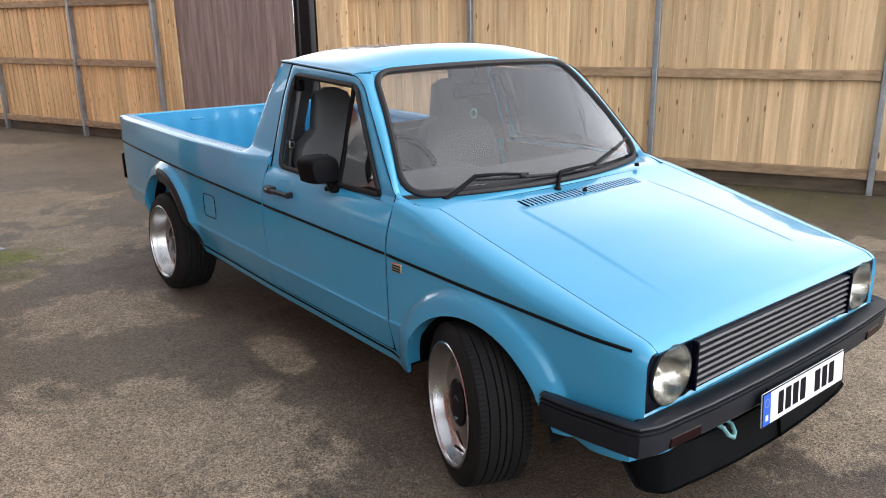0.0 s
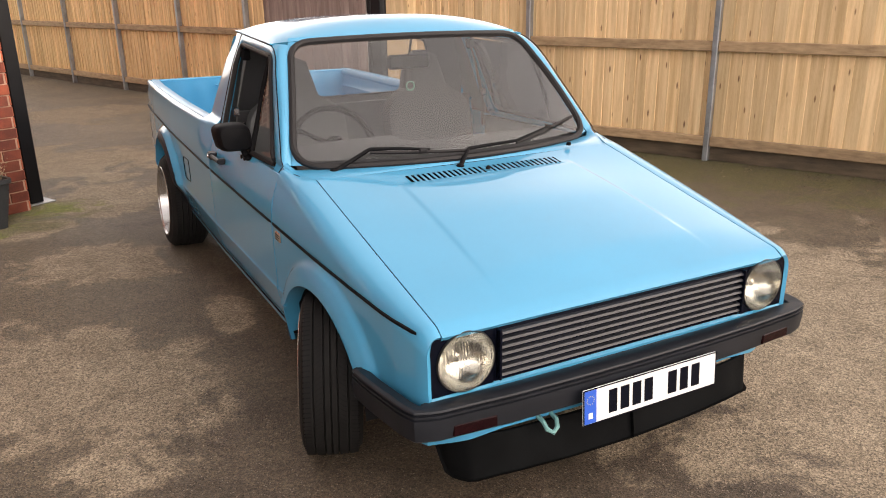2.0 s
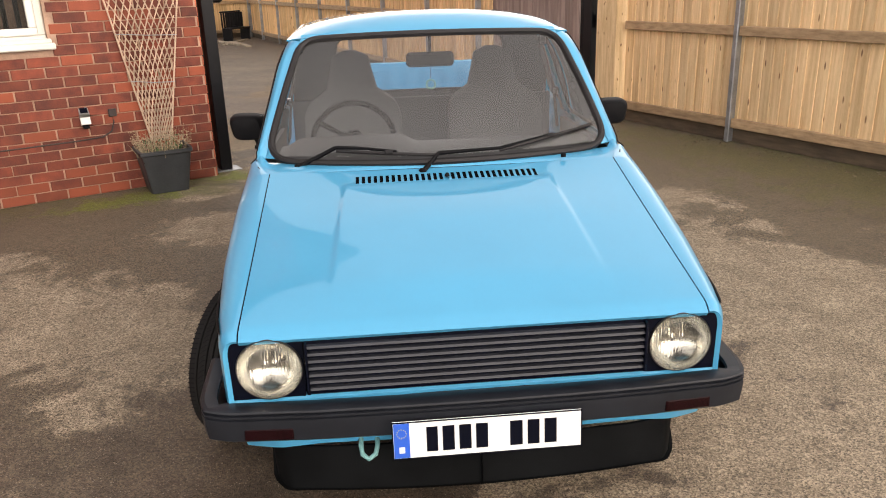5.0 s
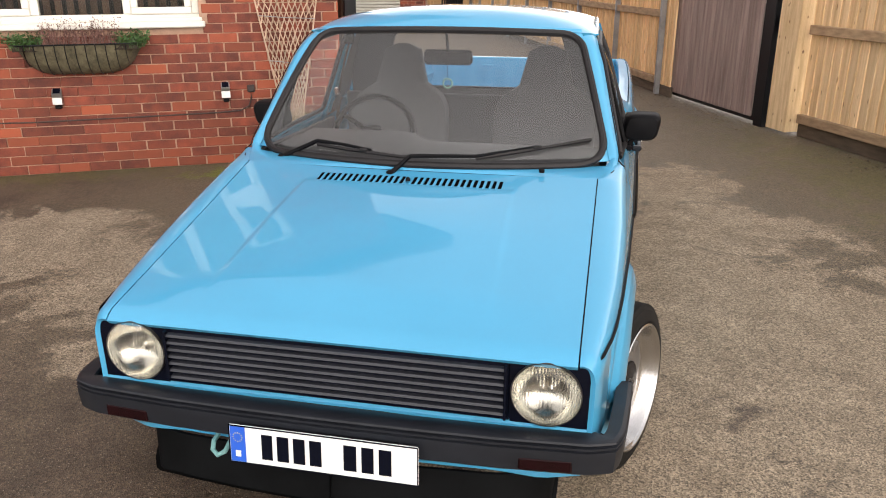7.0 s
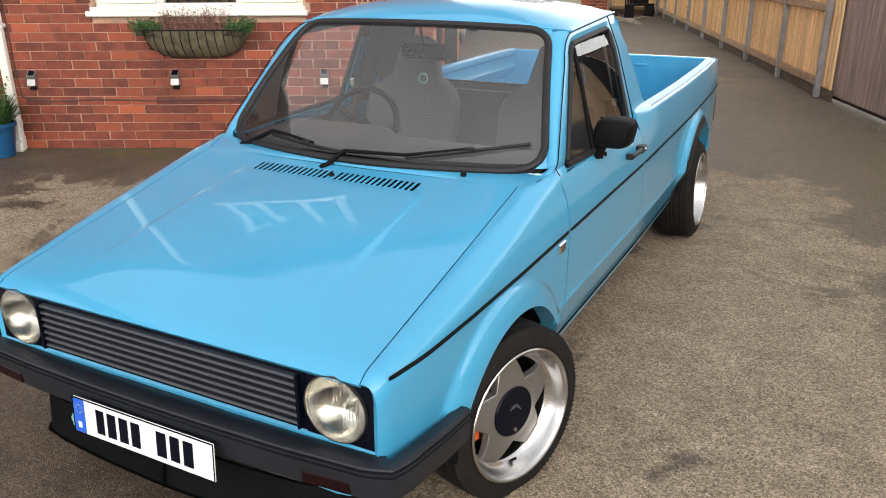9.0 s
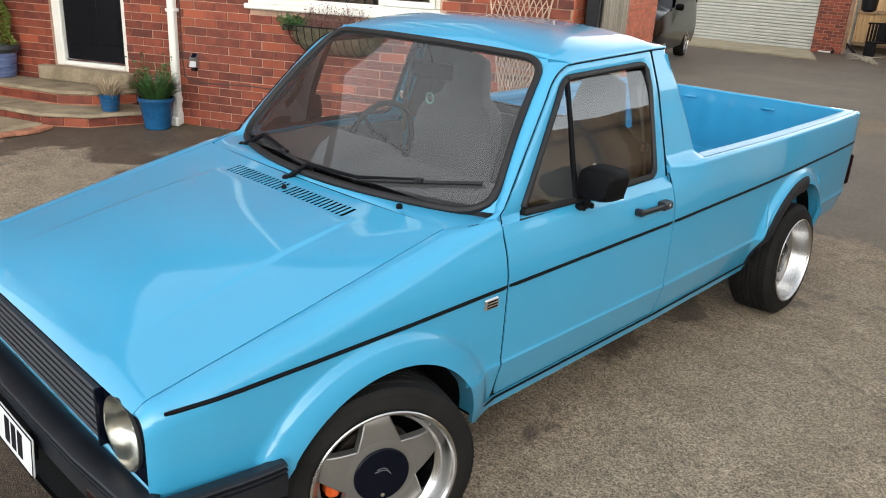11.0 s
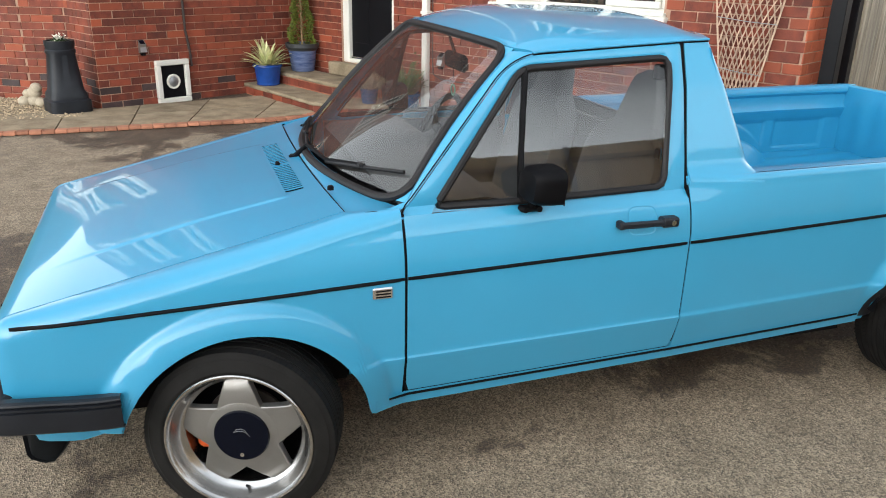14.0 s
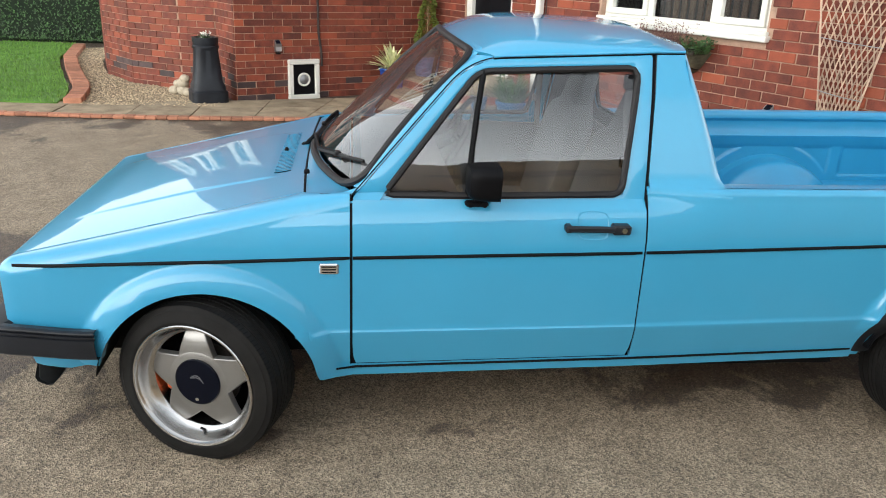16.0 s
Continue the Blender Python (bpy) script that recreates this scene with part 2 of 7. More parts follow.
INOX = mat("brushed_stainless", (0.36, 0.36, 0.35), 0.42, 0.85, 0.1, 12, 0.05, 200)
BLACK_STEEL = mat("black_powder_coated_steel", (0.004, 0.004, 0.0055), 0.42, 0.0, 0.2, 7, 0.05, 150, spec=0.22)
STONE = mat("sandstone_flag", (0.17, 0.13, 0.080), 0.85, 0.0, 0.25, 5, 0.6, 60, rnd=0.15, col2=(0.34, 0.275, 0.185))
CONCRETE = mat("buff_concrete", (0.27, 0.225, 0.15), 0.88, 0.0, 0.2, 2, 0.4, 50)
KERB_BRICK = mat("terracotta_paver", (0.36, 0.155, 0.09), 0.8, 0.0, 0.25, 9, 0.4, 110, rnd=0.25)
BLUE_GLAZE = mat("cobalt_glaze", (0.012, 0.055, 0.26), 0.18, 0.0, 0.25, 6, 0.08, 30)
BLUE_PALE = mat("streaked_blue_glaze", (0.055, 0.085, 0.20), 0.25, 0.0, 0.35, 6, 0.1, 30, col2=(0.16, 0.20, 0.34), stretch=(1, 1, 8))
TEAL_GLAZE = mat("deep_teal_blue_glaze", (0.010, 0.070, 0.17), 0.22, 0.0, 0.25, 6, 0.08, 30)
SLATE_POT = mat("dark_grey_planter", (0.030, 0.033, 0.036), 0.5, 0.0, 0.25, 5, 0.1, 60)
SOIL = mat("potting_soil", (0.03, 0.02, 0.013), 0.95, 0.0, 0.4, 20, 1.0, 60, dist=0.01)
LEAF = mat("green_leaf", (0.035, 0.085, 0.018), 0.5, 0.0, 0.35, 9, 0.1, 60, rnd=0.4, island=True)
LEAF_Y = mat("yellow_green_conifer", (0.12, 0.15, 0.02), 0.6, 0.0, 0.35, 9, 0.1, 60, rnd=0.35, island=True)
LEAF_STRIPE = mat("cream_striped_leaf", (0.40, 0.44, 0.17), 0.45, 0.0, 0.3, 9, 0.1, 60, rnd=0.35, island=True, col2=(0.76, 0.73, 0.42))
HEATHER = mat("dry_heather", (0.15, 0.075, 0.06), 0.8, 0.0, 0.3, 9, 0.1, 60, rnd=0.4, island=True)
DRY = mat("dried_stems", (0.36, 0.28, 0.18), 0.8, 0.0, 0.3, 9, 0.1, 60, rnd=0.3, island=True)
PETAL = mat("white_petals", (0.8, 0.78, 0.7), 0.6, 0.0, 0.1, 9, 0.0, island=True)
MOSSY = mat("mossy_basket_liner", (0.105, 0.092, 0.055), 0.9, 0.0, 0.4, 14, 0.8, 60, dist=0.01)
HEDGE = mat("privet_leaf", (0.038, 0.088, 0.022), 0.5, 0.0, 0.35, 5, 0.1, 60, rnd=0.5, island=True)
GRASS = mat("lawn_grass", (0.095, 0.21, 0.022), 0.7, 0.0, 0.3, 3, 0.3, 60, rnd=0.25, island=True, col2=(0.15, 0.28, 0.04))
LAWN = mat("lawn_soil", (0.09, 0.20, 0.025), 0.9, 0.0, 0.3, 3, 0.8, 200, dist=0.01)
GRAVEL = mat("buff_gravel", (0.36, 0.28, 0.18), 0.85, 0.0, 0.35, 30, 0.3, 90, rnd=0.45, island=True)
RUBBLE = mat("pale_stone_statue", (0.42, 0.36, 0.27), 0.85, 0.0, 0.2, 14, 0.5, 70)
DOOR_BLK = mat("black_front_door", (0.005, 0.0055, 0.007), 0.4, 0.0, 0.15, 4, 0.03, 60, spec=0.12)
CURTAIN = mat("brown_blind_slat", (0.15, 0.085, 0.055), 0.7, 0.0, 0.3, 8, 0.1, 60, rnd=0.35)
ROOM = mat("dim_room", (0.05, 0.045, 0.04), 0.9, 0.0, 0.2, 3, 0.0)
TILE_ROOF = mat("brown_roof_tile", (0.10, 0.055, 0.04), 0.8, 0.0, 0.3, 6, 0.4, 60)
SHUTTER = mat("cream_roller_shutter", (0.41, 0.40, 0.355), 0.5, 0.0, 0.08, 3, 0.03, 60)
RED_WOOD = mat("reddish_cladding", (0.40, 0.20, 0.12), 0.7, 0.0, 0.2, 3, 0.2, 60, stretch=(6, 6, 0.7))
SUV_PAINT = mat("black_car_paint", (0.003, 0.003, 0.004), 0.16, 0.0, 0.1, 4, 0.0, spec=0.14)
GREEN_PLASTIC = mat("bright_green_plastic", (0.05, 0.42, 0.05), 0.4, 0.0, 0.1, 9, 0.0)
CABLE = mat("brown_cable", (0.03, 0.02, 0.018), 0.6, 0.0, 0.2, 9, 0.0)


def tarmac_mat():
    """Worn tarmac: fine stone grain, damp dark areas, dry pale areas, moss."""
    m = bpy.data.materials.new("worn_tarmac")
    m.use_nodes = True
    n, l = m.node_tree.nodes, m.node_tree.links
    b = n["Principled BSDF"]
    tc = n.new("ShaderNodeTexCoord")

    def noise_tex(scale, detail=4, rough=0.55, warp=0.0):
        t = n.new("ShaderNodeTexNoise")
        t.inputs["Scale"].default_value, t.inputs["Detail"].default_value, t.inputs["Roughness"].default_value = scale, detail, rough
        t.inputs["Distortion"].default_value = warp
        l.new(tc.outputs["Object"], t.inputs["Vector"])
        return t.outputs["Fac"]

    def ramp(src, a, z, ca, cz):
        r = n.new("ShaderNodeMapRange")
        r.inputs["From Min"].default_value, r.inputs["From Max"].default_value = a, z
        r.inputs["To Min"].default_value, r.inputs["To Max"].default_value = ca, cz
        l.new(src, r.inputs["Value"])
        return r.outputs[0]

    def blend(fac, a, c, kind="MIX"):
        x = n.new("ShaderNodeMix")
        x.data_type, x.blend_type = "RGBA", kind
        if isinstance(fac, float):
            x.inputs["Factor"].default_value = fac
        else:
            l.new(fac, x.inputs["Factor"])
        for s, v in (("A", a), ("B", c)):
            if isinstance(v, tuple):
                x.inputs[s].default_value = (*v, 1)
            else:
                l.new(v, x.inputs[s])
        return x.outputs["Result"]

    def math_n(op, a, c):
        x = n.new("ShaderNodeMath")
        x.operation = op
        for k, v in enumerate((a, c)):
            if isinstance(v, (int, float)):
                x.inputs[k].default_value = v
            else:
                l.new(v, x.inputs[k])
        return x.outputs[0]

    def area(cx, cy, rx, ry, ang=0.0):
        """One in the middle of an oval stretch of the yard, nought at its rim."""
        mp = n.new("ShaderNodeMapping")
        mp.vector_type = "TEXTURE"
        mp.inputs["Location"].default_value = (cx, cy, 0)
        mp.inputs["Rotation"].default_value = (0, 0, radians(ang))
        mp.inputs["Scale"].default_value = (rx, ry, 1)
        l.new(tc.outputs["Object"], mp.inputs["Vector"])
        le = n.new("ShaderNodeVectorMath")
        le.operation = "LENGTH"
        l.new(mp.outputs[0], le.inputs[0])
        return math_n("SUBTRACT", 1.0, le.outputs["Value"])

    patches = noise_tex(1.7, 9, 0.68, 0.4)
    dry = area(-1.50, 0.95, 0.66, 0.80)
    for a in ((-0.95, 4.05, 0.70, 0.60), (-1.9, 5.6, 1.8, 1.3), (-1.62, 3.40, 0.40, 0.26), (-1.30, 2.50, 0.55, 0.50), (-2.6, 1.45, 1.4, 0.70, -15), (1.1, -1.0, 1.1, 2.1), (1.2, 1.6, 1.05, 2.4, 6), (0.9, 3.6, 0.8, 0.9), (2.6, -1.6, 1.9, 2.3), (-3.2, -1.6, 1.9, 1.9), (-1.0, 9.0, 1.3, 1.0), (-0.78, 1.30, 0.14, 0.30), (0.50, 0.85, 0.50, 1.1), (-3.4, 0.5, 1.5, 1.1), (1.75, 0.5, 1.0, 1.7), (0.9, 0.7, 0.5, 0.9)):
        dry = math_n("MAXIMUM", dry, area(*a))
    dry = math_n("ADD", math_n("MINIMUM", math_n("MAXIMUM", dry, -0.30), 0.86), math_n("MULTIPLY", math_n("SUBTRACT", patches, 0.5), 3.0))
    wet = ramp(dry, 0.15, 0.32, 1, 0)
    mid = noise_tex(4.5, 5, 0.65)
    base = blend(ramp(mid, 0.35, 0.68, 0, 1), (0.062, 0.046, 0.032), (0.110, 0.081, 0.057))
    pale = blend(ramp(mid, 0.35, 0.7, 0, 1), (0.210, 0.166, 0.116), (0.305, 0.245, 0.175))
    # paler brown blended in along both sides of the truck
    side_tone = math_n("ADD", math_n("MAXIMUM", area(-1.9, 2.2, 1.5, 3.0, 8), area(1.9, 3.6, 1.7, 4.8, 12)), math_n("MULTIPLY", math_n("SUBTRACT", noise_tex(2.6, 6, 0.62, 0.2), 0.5), 1.4))
    base = blend(ramp(side_tone, 0.0, 0.6, 0, 0.7), base, (0.140, 0.112, 0.074))
    col = blend(wet, pale, base)
    far_m = ramp(area(-1.6, 10.5, 4.8, 8.0, 15), 0.0, 0.6, 0.0, 0.75)
    col = blend(math_n("MULTIPLY", far_m, ramp(noise_tex(0.9, 4, 0.6), 0.35, 0.65, 0.35, 1.0)), col, (0.186, 0.150, 0.096))
    # green film by the house corner, the wall's foot and the fence's foot
    moss = math_n("MAXIMUM", math_n("MAXIMUM", area(-1.75, 3.75, 0.85, 0.75), area(3.3, 2.8, 1.3, 6.0, 25)), area(-3.4, 3.0, 0.5, 2.2, -61))
    moss = math_n("ADD", moss, math_n("MULTIPLY", math_n("SUBTRACT", noise_tex(4.2, 7, 0.68, 0.3), 0.5), 2.6))
    col = blend(ramp(moss, 0.30, 0.80, 0, 0.60), col, (0.100, 0.098, 0.028))
    green = math_n("MAXIMUM", area(-1.42, 3.92, 0.42, 0.30), area(-2.15, 3.30, 0.85, 0.28, 29))
    green = math_n("ADD", green, math_n("MULTIPLY", math_n("SUBTRACT", noise_tex(7.0, 7, 0.7, 0.3), 0.5), 2.6))
    col = blend(ramp(green, 0.30, 0.70, 0, 0.85), col, (0.130, 0.150, 0.022))
    stone = []
    for size, lo, hi, amount in ((200, 0.22, 1.80, 0.80), (70, 0.80, 1.22, 0.8)):
        grain = n.new("ShaderNodeTexVoronoi")
        grain.inputs["Scale"].default_value = size
        l.new(tc.outputs["Object"], grain.inputs["Vector"])
        sep = n.new("ShaderNodeSeparateColor")
        l.new(grain.outputs["Color"], sep.inputs[0])
        gc = ramp(sep.outputs[0], 0.0, 1.0, lo, hi)
        gcol = n.new("ShaderNodeCombineColor")
        for q in range(3):
            l.new(gc, gcol.inputs[q])
        col = blend(amount, col, gcol.outputs[0], "MULTIPLY")
        stone.append(grain)
    grain = stone[0]
    # pale chips worn bare, scattered among the dark stones
    chip = n.new("ShaderNodeTexVoronoi")
    chip.inputs["Scale"].default_value = 150
    l.new(tc.outputs["Object"], chip.inputs["Vector"])
    cs = n.new("ShaderNodeSeparateColor")
    l.new(chip.outputs["Color"], cs.inputs[0])
    near_mid = ramp(chip.outputs["Distance"], 0.30, 0.42, 1, 0)
    col = blend(math_n("MULTIPLY", math_n("MULTIPLY", ramp(cs.outputs[1], 0.88, 0.93, 0, 0.8), near_mid), ramp(wet, 0, 1, 0.6, 1.0)), col, (0.34, 0.29, 0.23))
    l.new(col, b.inputs["Base Color"])
    l.new(ramp(wet, 0, 1, 0.9, 0.6), b.inputs["Roughness"])
    bp = n.new("ShaderNodeBump")
    bp.inputs["Strength"].default_value, bp.inputs["Distance"].default_value = 0.7, 0.006
    l.new(grain.outputs["Distance"], bp.inputs["Height"])
    l.new(bp.outputs[0], b.inputs["Normal"])
    return m


TARMAC = tarmac_mat()


# ---- mesh helpers ----
class Geo:
    def __init__(self):
        self.v, self.f = [], []

    def add(self, verts, faces):
        k = len(self.v)
        self.v += [tuple(float(c) for c in p) for p in verts]
        self.f += [tuple(i + k for i in f) for f in faces]
        return self

    def box(self, a, b, m=None):
        (x0, y0, z0), (x1, y1, z1) = a, b
        p = [(x0, y0, z0), (x1, y0, z0), (x1, y1, z0), (x0, y1, z0), (x0, y0, z1), (x1, y0, z1), (x1, y1, z1), (x0, y1, z1)]
        if m is not None:
            p = [m @ Vector(q) for q in p]
        return self.add(p, [(0, 3, 2, 1), (4, 5, 6, 7), (0, 1, 5, 4), (1, 2, 6, 5), (2, 3, 7, 6), (3, 0, 4, 7)])

    def bbox(self, a, b, r=0.004, m=None):
        """Box with chamfered edges."""
        c = [(a[i] + b[i]) / 2 for i in range(3)]
        h = [abs(b[i] - a[i]) / 2 for i in range(3)]
        r = min(r, min(h) * 0.9)
        p, f = [], []
        key = {}
        for ax in range(3):
            for s in (-1, 1):
                o1, o2 = [i for i in range(3) if i != ax]
                for s1, s2 in ((-1, -1), (1, -1), (1, 1), (-1, 1)):
                    q = [0, 0, 0]
                    q[ax], q[o1], q[o2] = s * h[ax], s1 * (h[o1] - r), s2 * (h[o2] - r)
                    sg = [0, 0, 0]
                    sg[ax], sg[o1], sg[o2] = s, s1, s2
                    key[(ax, *sg)] = len(p)
                    p.append(tuple(c[i] + q[i] for i in range(3)))
                k = len(p) - 4
                up = (s == 1) != (ax == 1)
                f.append((k, k + 1, k + 2, k + 3) if up else (k + 3, k + 2, k + 1, k))
        for s1 in (-1, 1):
            for s2 in (-1, 1):
                f.append((key[(0, s1, s2, -1)], key[(0, s1, s2, 1)], key[(1, s1, s2, 1)], key[(1, s1, s2, -1)]))
                f.append((key[(0, s1, -1, s2)], key[(0, s1, 1, s2)], key[(2, s1, 1, s2)], key[(2, s1, -1, s2)]))
                f.append((key[(1, -1, s1, s2)], key[(1, 1, s1, s2)], key[(2, 1, s1, s2)], key[(2, -1, s1, s2)]))
                for s3 in (-1, 1):
                    f.append((key[(0, s1, s2, s3)], key[(1, s1, s2, s3)], key[(2, s1, s2, s3)]))
        if m is not None:
            p = [m @ Vector(q) for q in p]
        return self.add(p, f)

    def grid(self, fn, nu, nv, flip=False, close_u=False):
        nuu = nu if close_u else nu + 1
        p = [fn(i / nu, j / nv) for j in range(nv + 1) for i in range(nuu)]
        f = []
        for j in range(nv):
            for i in range(nu):
                a, b = j * nuu + i, j * nuu + (i + 1) % nuu
                q = (a, b, b + nuu, a + nuu)
                f.append(q[::-1] if flip else q)
        return self.add(p, f)

    def shell(self, fn, nu, nv, depth=0.012, flip=False):
        """Sheet with a turned-in flange round its edge."""
        P = np.array([[fn(i / nu, j / nv) for i in range(nu + 1)] for j in range(nv + 1)], float)
        du, dv = np.gradient(P, axis=1), np.gradient(P, axis=0)
        N = np.cross(du, dv)
        N /= np.linalg.norm(N, axis=2, keepdims=True) + 1e-12
        if flip:
            N = -N
        k = nu + 1
        f = []
        for j in range(nv):
            for i in range(nu):
                q = (j * k + i, j * k + i + 1, (j + 1) * k + i + 1, (j + 1) * k + i)
                f.append(q[::-1] if flip else q)
        ring = [(0, i) for i in range(nu)] + [(j, nu) for j in range(nv)] + [(nv, nu - i) for i in range(nu)] + [(nv - j, 0) for j in range(nv)]
        pts = list(P.reshape(-1, 3))
        base = len(pts)
        for j, i in ring:
            pts.append(P[j, i] - N[j, i] * depth)
        L = len(ring)
        for t in range(L):
            a, b = ring[t], ring[(t + 1) % L]
            q = (a[0] * k + a[1], base + t, base + (t + 1) % L, b[0] * k + b[1])
            f.append(q[::-1] if flip else q)
        return self.add(pts, f)

    def tube(self, path, r, n=8, closed=False, squash=1.0):
        P = [Vector(p) for p in path]
        rings = []
        up = Vector((0, 0, 1))
        m = len(P)
        for i in range(m):
            a = P[(i - 1) % m] if (closed or i) else P[0]
            b = P[(i + 1) % m] if (closed or i < m - 1) else P[-1]
            d = (b - a).normalized()
            s = d.cross(up)
            s = s.normalized() if s.length > 1e-4 else Vector((1, 0, 0))
            t = s.cross(d).normalized()
            rr = r[i] if isinstance(r, (list, tuple)) else r
            rings.append([P[i] + s * math.cos(2 * math.pi * k / n) * rr + t * math.sin(2 * math.pi * k / n) * rr * squash for k in range(n)])
        pts = [p for g in rings for p in g]
        f = []
        for i in range(m if closed else m - 1):
            j = (i + 1) % m
            for k in range(n):
                f.append((i * n + k, i * n + (k + 1) % n, j * n + (k + 1) % n, j * n + k))
        if not closed:
            f += [tuple(range(n))[::-1], tuple((m - 1) * n + k for k in range(n))]
        return self.add(pts, f)

    def revolve(self, prof, n=48, axis="z", c=(0, 0, 0), closed=False):
        """prof: (radius, along) pairs."""
        pts, f = [], []
        for r, h in prof:
            for k in range(n):
                a = 2 * math.pi * k / n
                q = (r * math.cos(a), r * math.sin(a), h) if axis == "z" else (h, r * math.cos(a), r * math.sin(a))
                if axis == "y":
                    q = (r * math.cos(a), h, r * math.sin(a))
                pts.append(tuple(q[i] + c[i] for i in range(3)))
        m = len(prof)
        for i in range(m if closed else m - 1):
            j = (i + 1) % m
            for k in range(n):
                q = (i * n + k, i * n + (k + 1) % n, j * n + (k + 1) % n, j * n + k)
                f.append(q[::-1] if axis == "y" else q)
        return self.add(pts, f)

    def prism(self, poly, h0, h1, m=None):
        """Polygon in x, y drawn up from h0 to h1."""
        n = len(poly)
        p = [(x, y, h0) for x, y in poly] + [(x, y, h1) for x, y in poly]
        if m is not None:
            p = [m @ Vector(q) for q in p]
        return self.add(p, [tuple(range(n))[::-1], tuple(range(n, 2 * n))] + [(i, (i + 1) % n, n + (i + 1) % n, n + i) for i in range(n)])

    def turned(self, m):
        self.v = [tuple(m @ Vector(p)) for p in self.v]
        return self

    def mirrored(self):
        self.v = [(-x, y, z) for x, y, z in self.v]
        self.f = [f[::-1] for f in self.f]
        return self


def mesh_of(name, geo, material, angle=35):
    me = bpy.data.meshes.new(name)
    me.from_pydata(geo.v, [], geo.f)
    me.materials.append(material)
    if angle:
        me.shade_smooth()
        me.set_sharp_from_angle(angle=radians(angle))
    me.update()
    return me


def fix_normals(me):
    bm = bmesh.new()
    bm.from_mesh(me)
    bmesh.ops.recalc_face_normals(bm, faces=bm.faces)
    bm.to_mesh(me)
    bm.free()


def part(name, geo, material, parent, label="", angle=35, fix=False, at=None):
    me = mesh_of(name, geo, material, angle)
    if fix:
        fix_normals(me)
    ob = new(name, me)
    ob.parent = parent
    if at is not None:
        ob.matrix_basis = at
    return tagged(ob, label)


def thing(name, m, label, category, group="", kind=""):
    ob = new(name)
    ob.empty_display_size = 0.1
    ob.matrix_basis = m
    return tagged(ob, label, category, group, kind)


def solo(name, geo, material, m, label="", category="", group="", kind="", angle=35, fix=False):
    me = mesh_of(name, geo, material, angle)
    if fix:
        fix_normals(me)
    ob = new(name, me)
    ob.matrix_basis = m
    return tagged(ob, label, category, group, kind)


def lerp(a, b, t):
    return a + (b - a) * t


def curve(x, xs, ys):
    return float(np.interp(x, xs, ys))


def smooth(t):
    t = max(0.0, min(1.0, t))
    return t * t * (3 - 2 * t)


def rounded(poly, r, n=5):
    """Closed polygon of 2D points with rounded corners."""
    out = []
    m = len(poly)
    rr = r if isinstance(r, (list, tuple)) else [r] * m
    for i in range(m):
        p, a, b = Vector(poly[i]), Vector(poly[i - 1]), Vector(poly[(i + 1) % m])
        da, db = (a - p), (b - p)
        ra = min(rr[i], da.length * 0.45, db.length * 0.45)
        s, e = p + da.normalized() * ra, p + db.normalized() * ra
        for k in range(n + 1):
            t = k / n
            out.append(tuple((1 - t) ** 2 * s + 2 * t * (1 - t) * p + t * t * e))
    return out


def resample(pts, n, closed=False):
    P = np.array(list(pts) + ([pts[0]] if closed else []), float)
    d = np.concatenate([[0], np.cumsum(np.linalg.norm(np.diff(P, axis=0), axis=1))])
    s = np.linspace(0, d[-1], n + (1 if closed else 0))
    Q = np.stack([np.interp(s, d, P[:, k]) for k in range(P.shape[1])], 1)
    return Q[:-1] if closed else Q


# ---- ground ----
def ground_fn(u, v):
    return (lerp(-400, 400, u), lerp(-400, 400, v), 0.0)


solo("ground", Geo().grid(ground_fn, 40, 40), TARMAC, pose(0, 0, 0), "worn grey-brown tarmac yard with damp and dry patches", "tarmac", kind="structure", angle=0)


# ---- house walls: each has its own frame, x along the wall, y into it ----
W_ANG = 27.0
M1 = pose(-4.80, 2.34, 0, 0, 0, W_ANG)
M2 = pose(-4.855, 2.447, 0, 0, 0, W_ANG)
M3 = pose(-5.93, -0.80, 0, 0, 0, W_ANG + 90)
TOP = 5.3
WIN1 = (0.81, 2.53, 1.145, 2.20)
UPWIN = (0.95, 2.45, 3.40, 4.45)
DOOR1 = (-1.50, -0.63, 0.405, 2.45)


def wall_boxes(x0, x1, holes, thick=0.28, top=TOP, face=0.004):
    """Backing wall with openings right through it."""
    g = Geo()
    xs = sorted({x0, x1, *[h[0] for h in holes], *[h[1] for h in holes]})
    for a, b in zip(xs[:-1], xs[1:]):
        cuts = sorted((h[2], h[3]) for h in holes if h[0] < (a + b) / 2 < h[1])
        z = -0.1
        for c0, c1 in cuts:
            if c0 > z:
                g.box((a, face, z), (b, thick, c0))
            z = c1
        g.box((a, face, z), (b, thick, top))
    return g


wall_front = solo("wall_front", wall_boxes(0.0, 3.61, [WIN1, UPWIN]), MORTAR, M1, "red brick house wall with pale mortar", "wall", kind="structure", angle=0)
wall_porch = solo("wall_porch", wall_boxes(-2.36, -0.055, [DOOR1]), MORTAR, M2, "darker red brick wall beside the front door", "wall", kind="structure", angle=0)
wall_side = solo("wall_side", wall_boxes(0.0, 2.50, []), MORTAR, M3, "red brick wall with a vent box at its foot", "wall", kind="structure", angle=0)
# end of the front wall, turning back along the drive
M1E = M1 @ pose(3.61, 0, 0, 0, 0, 90)
wall_end = solo("wall_end", wall_boxes(0.29, 2.6, [], face=0.0), MORTAR, M1E, "brick end wall of the house", "wall", kind="structure", angle=0)
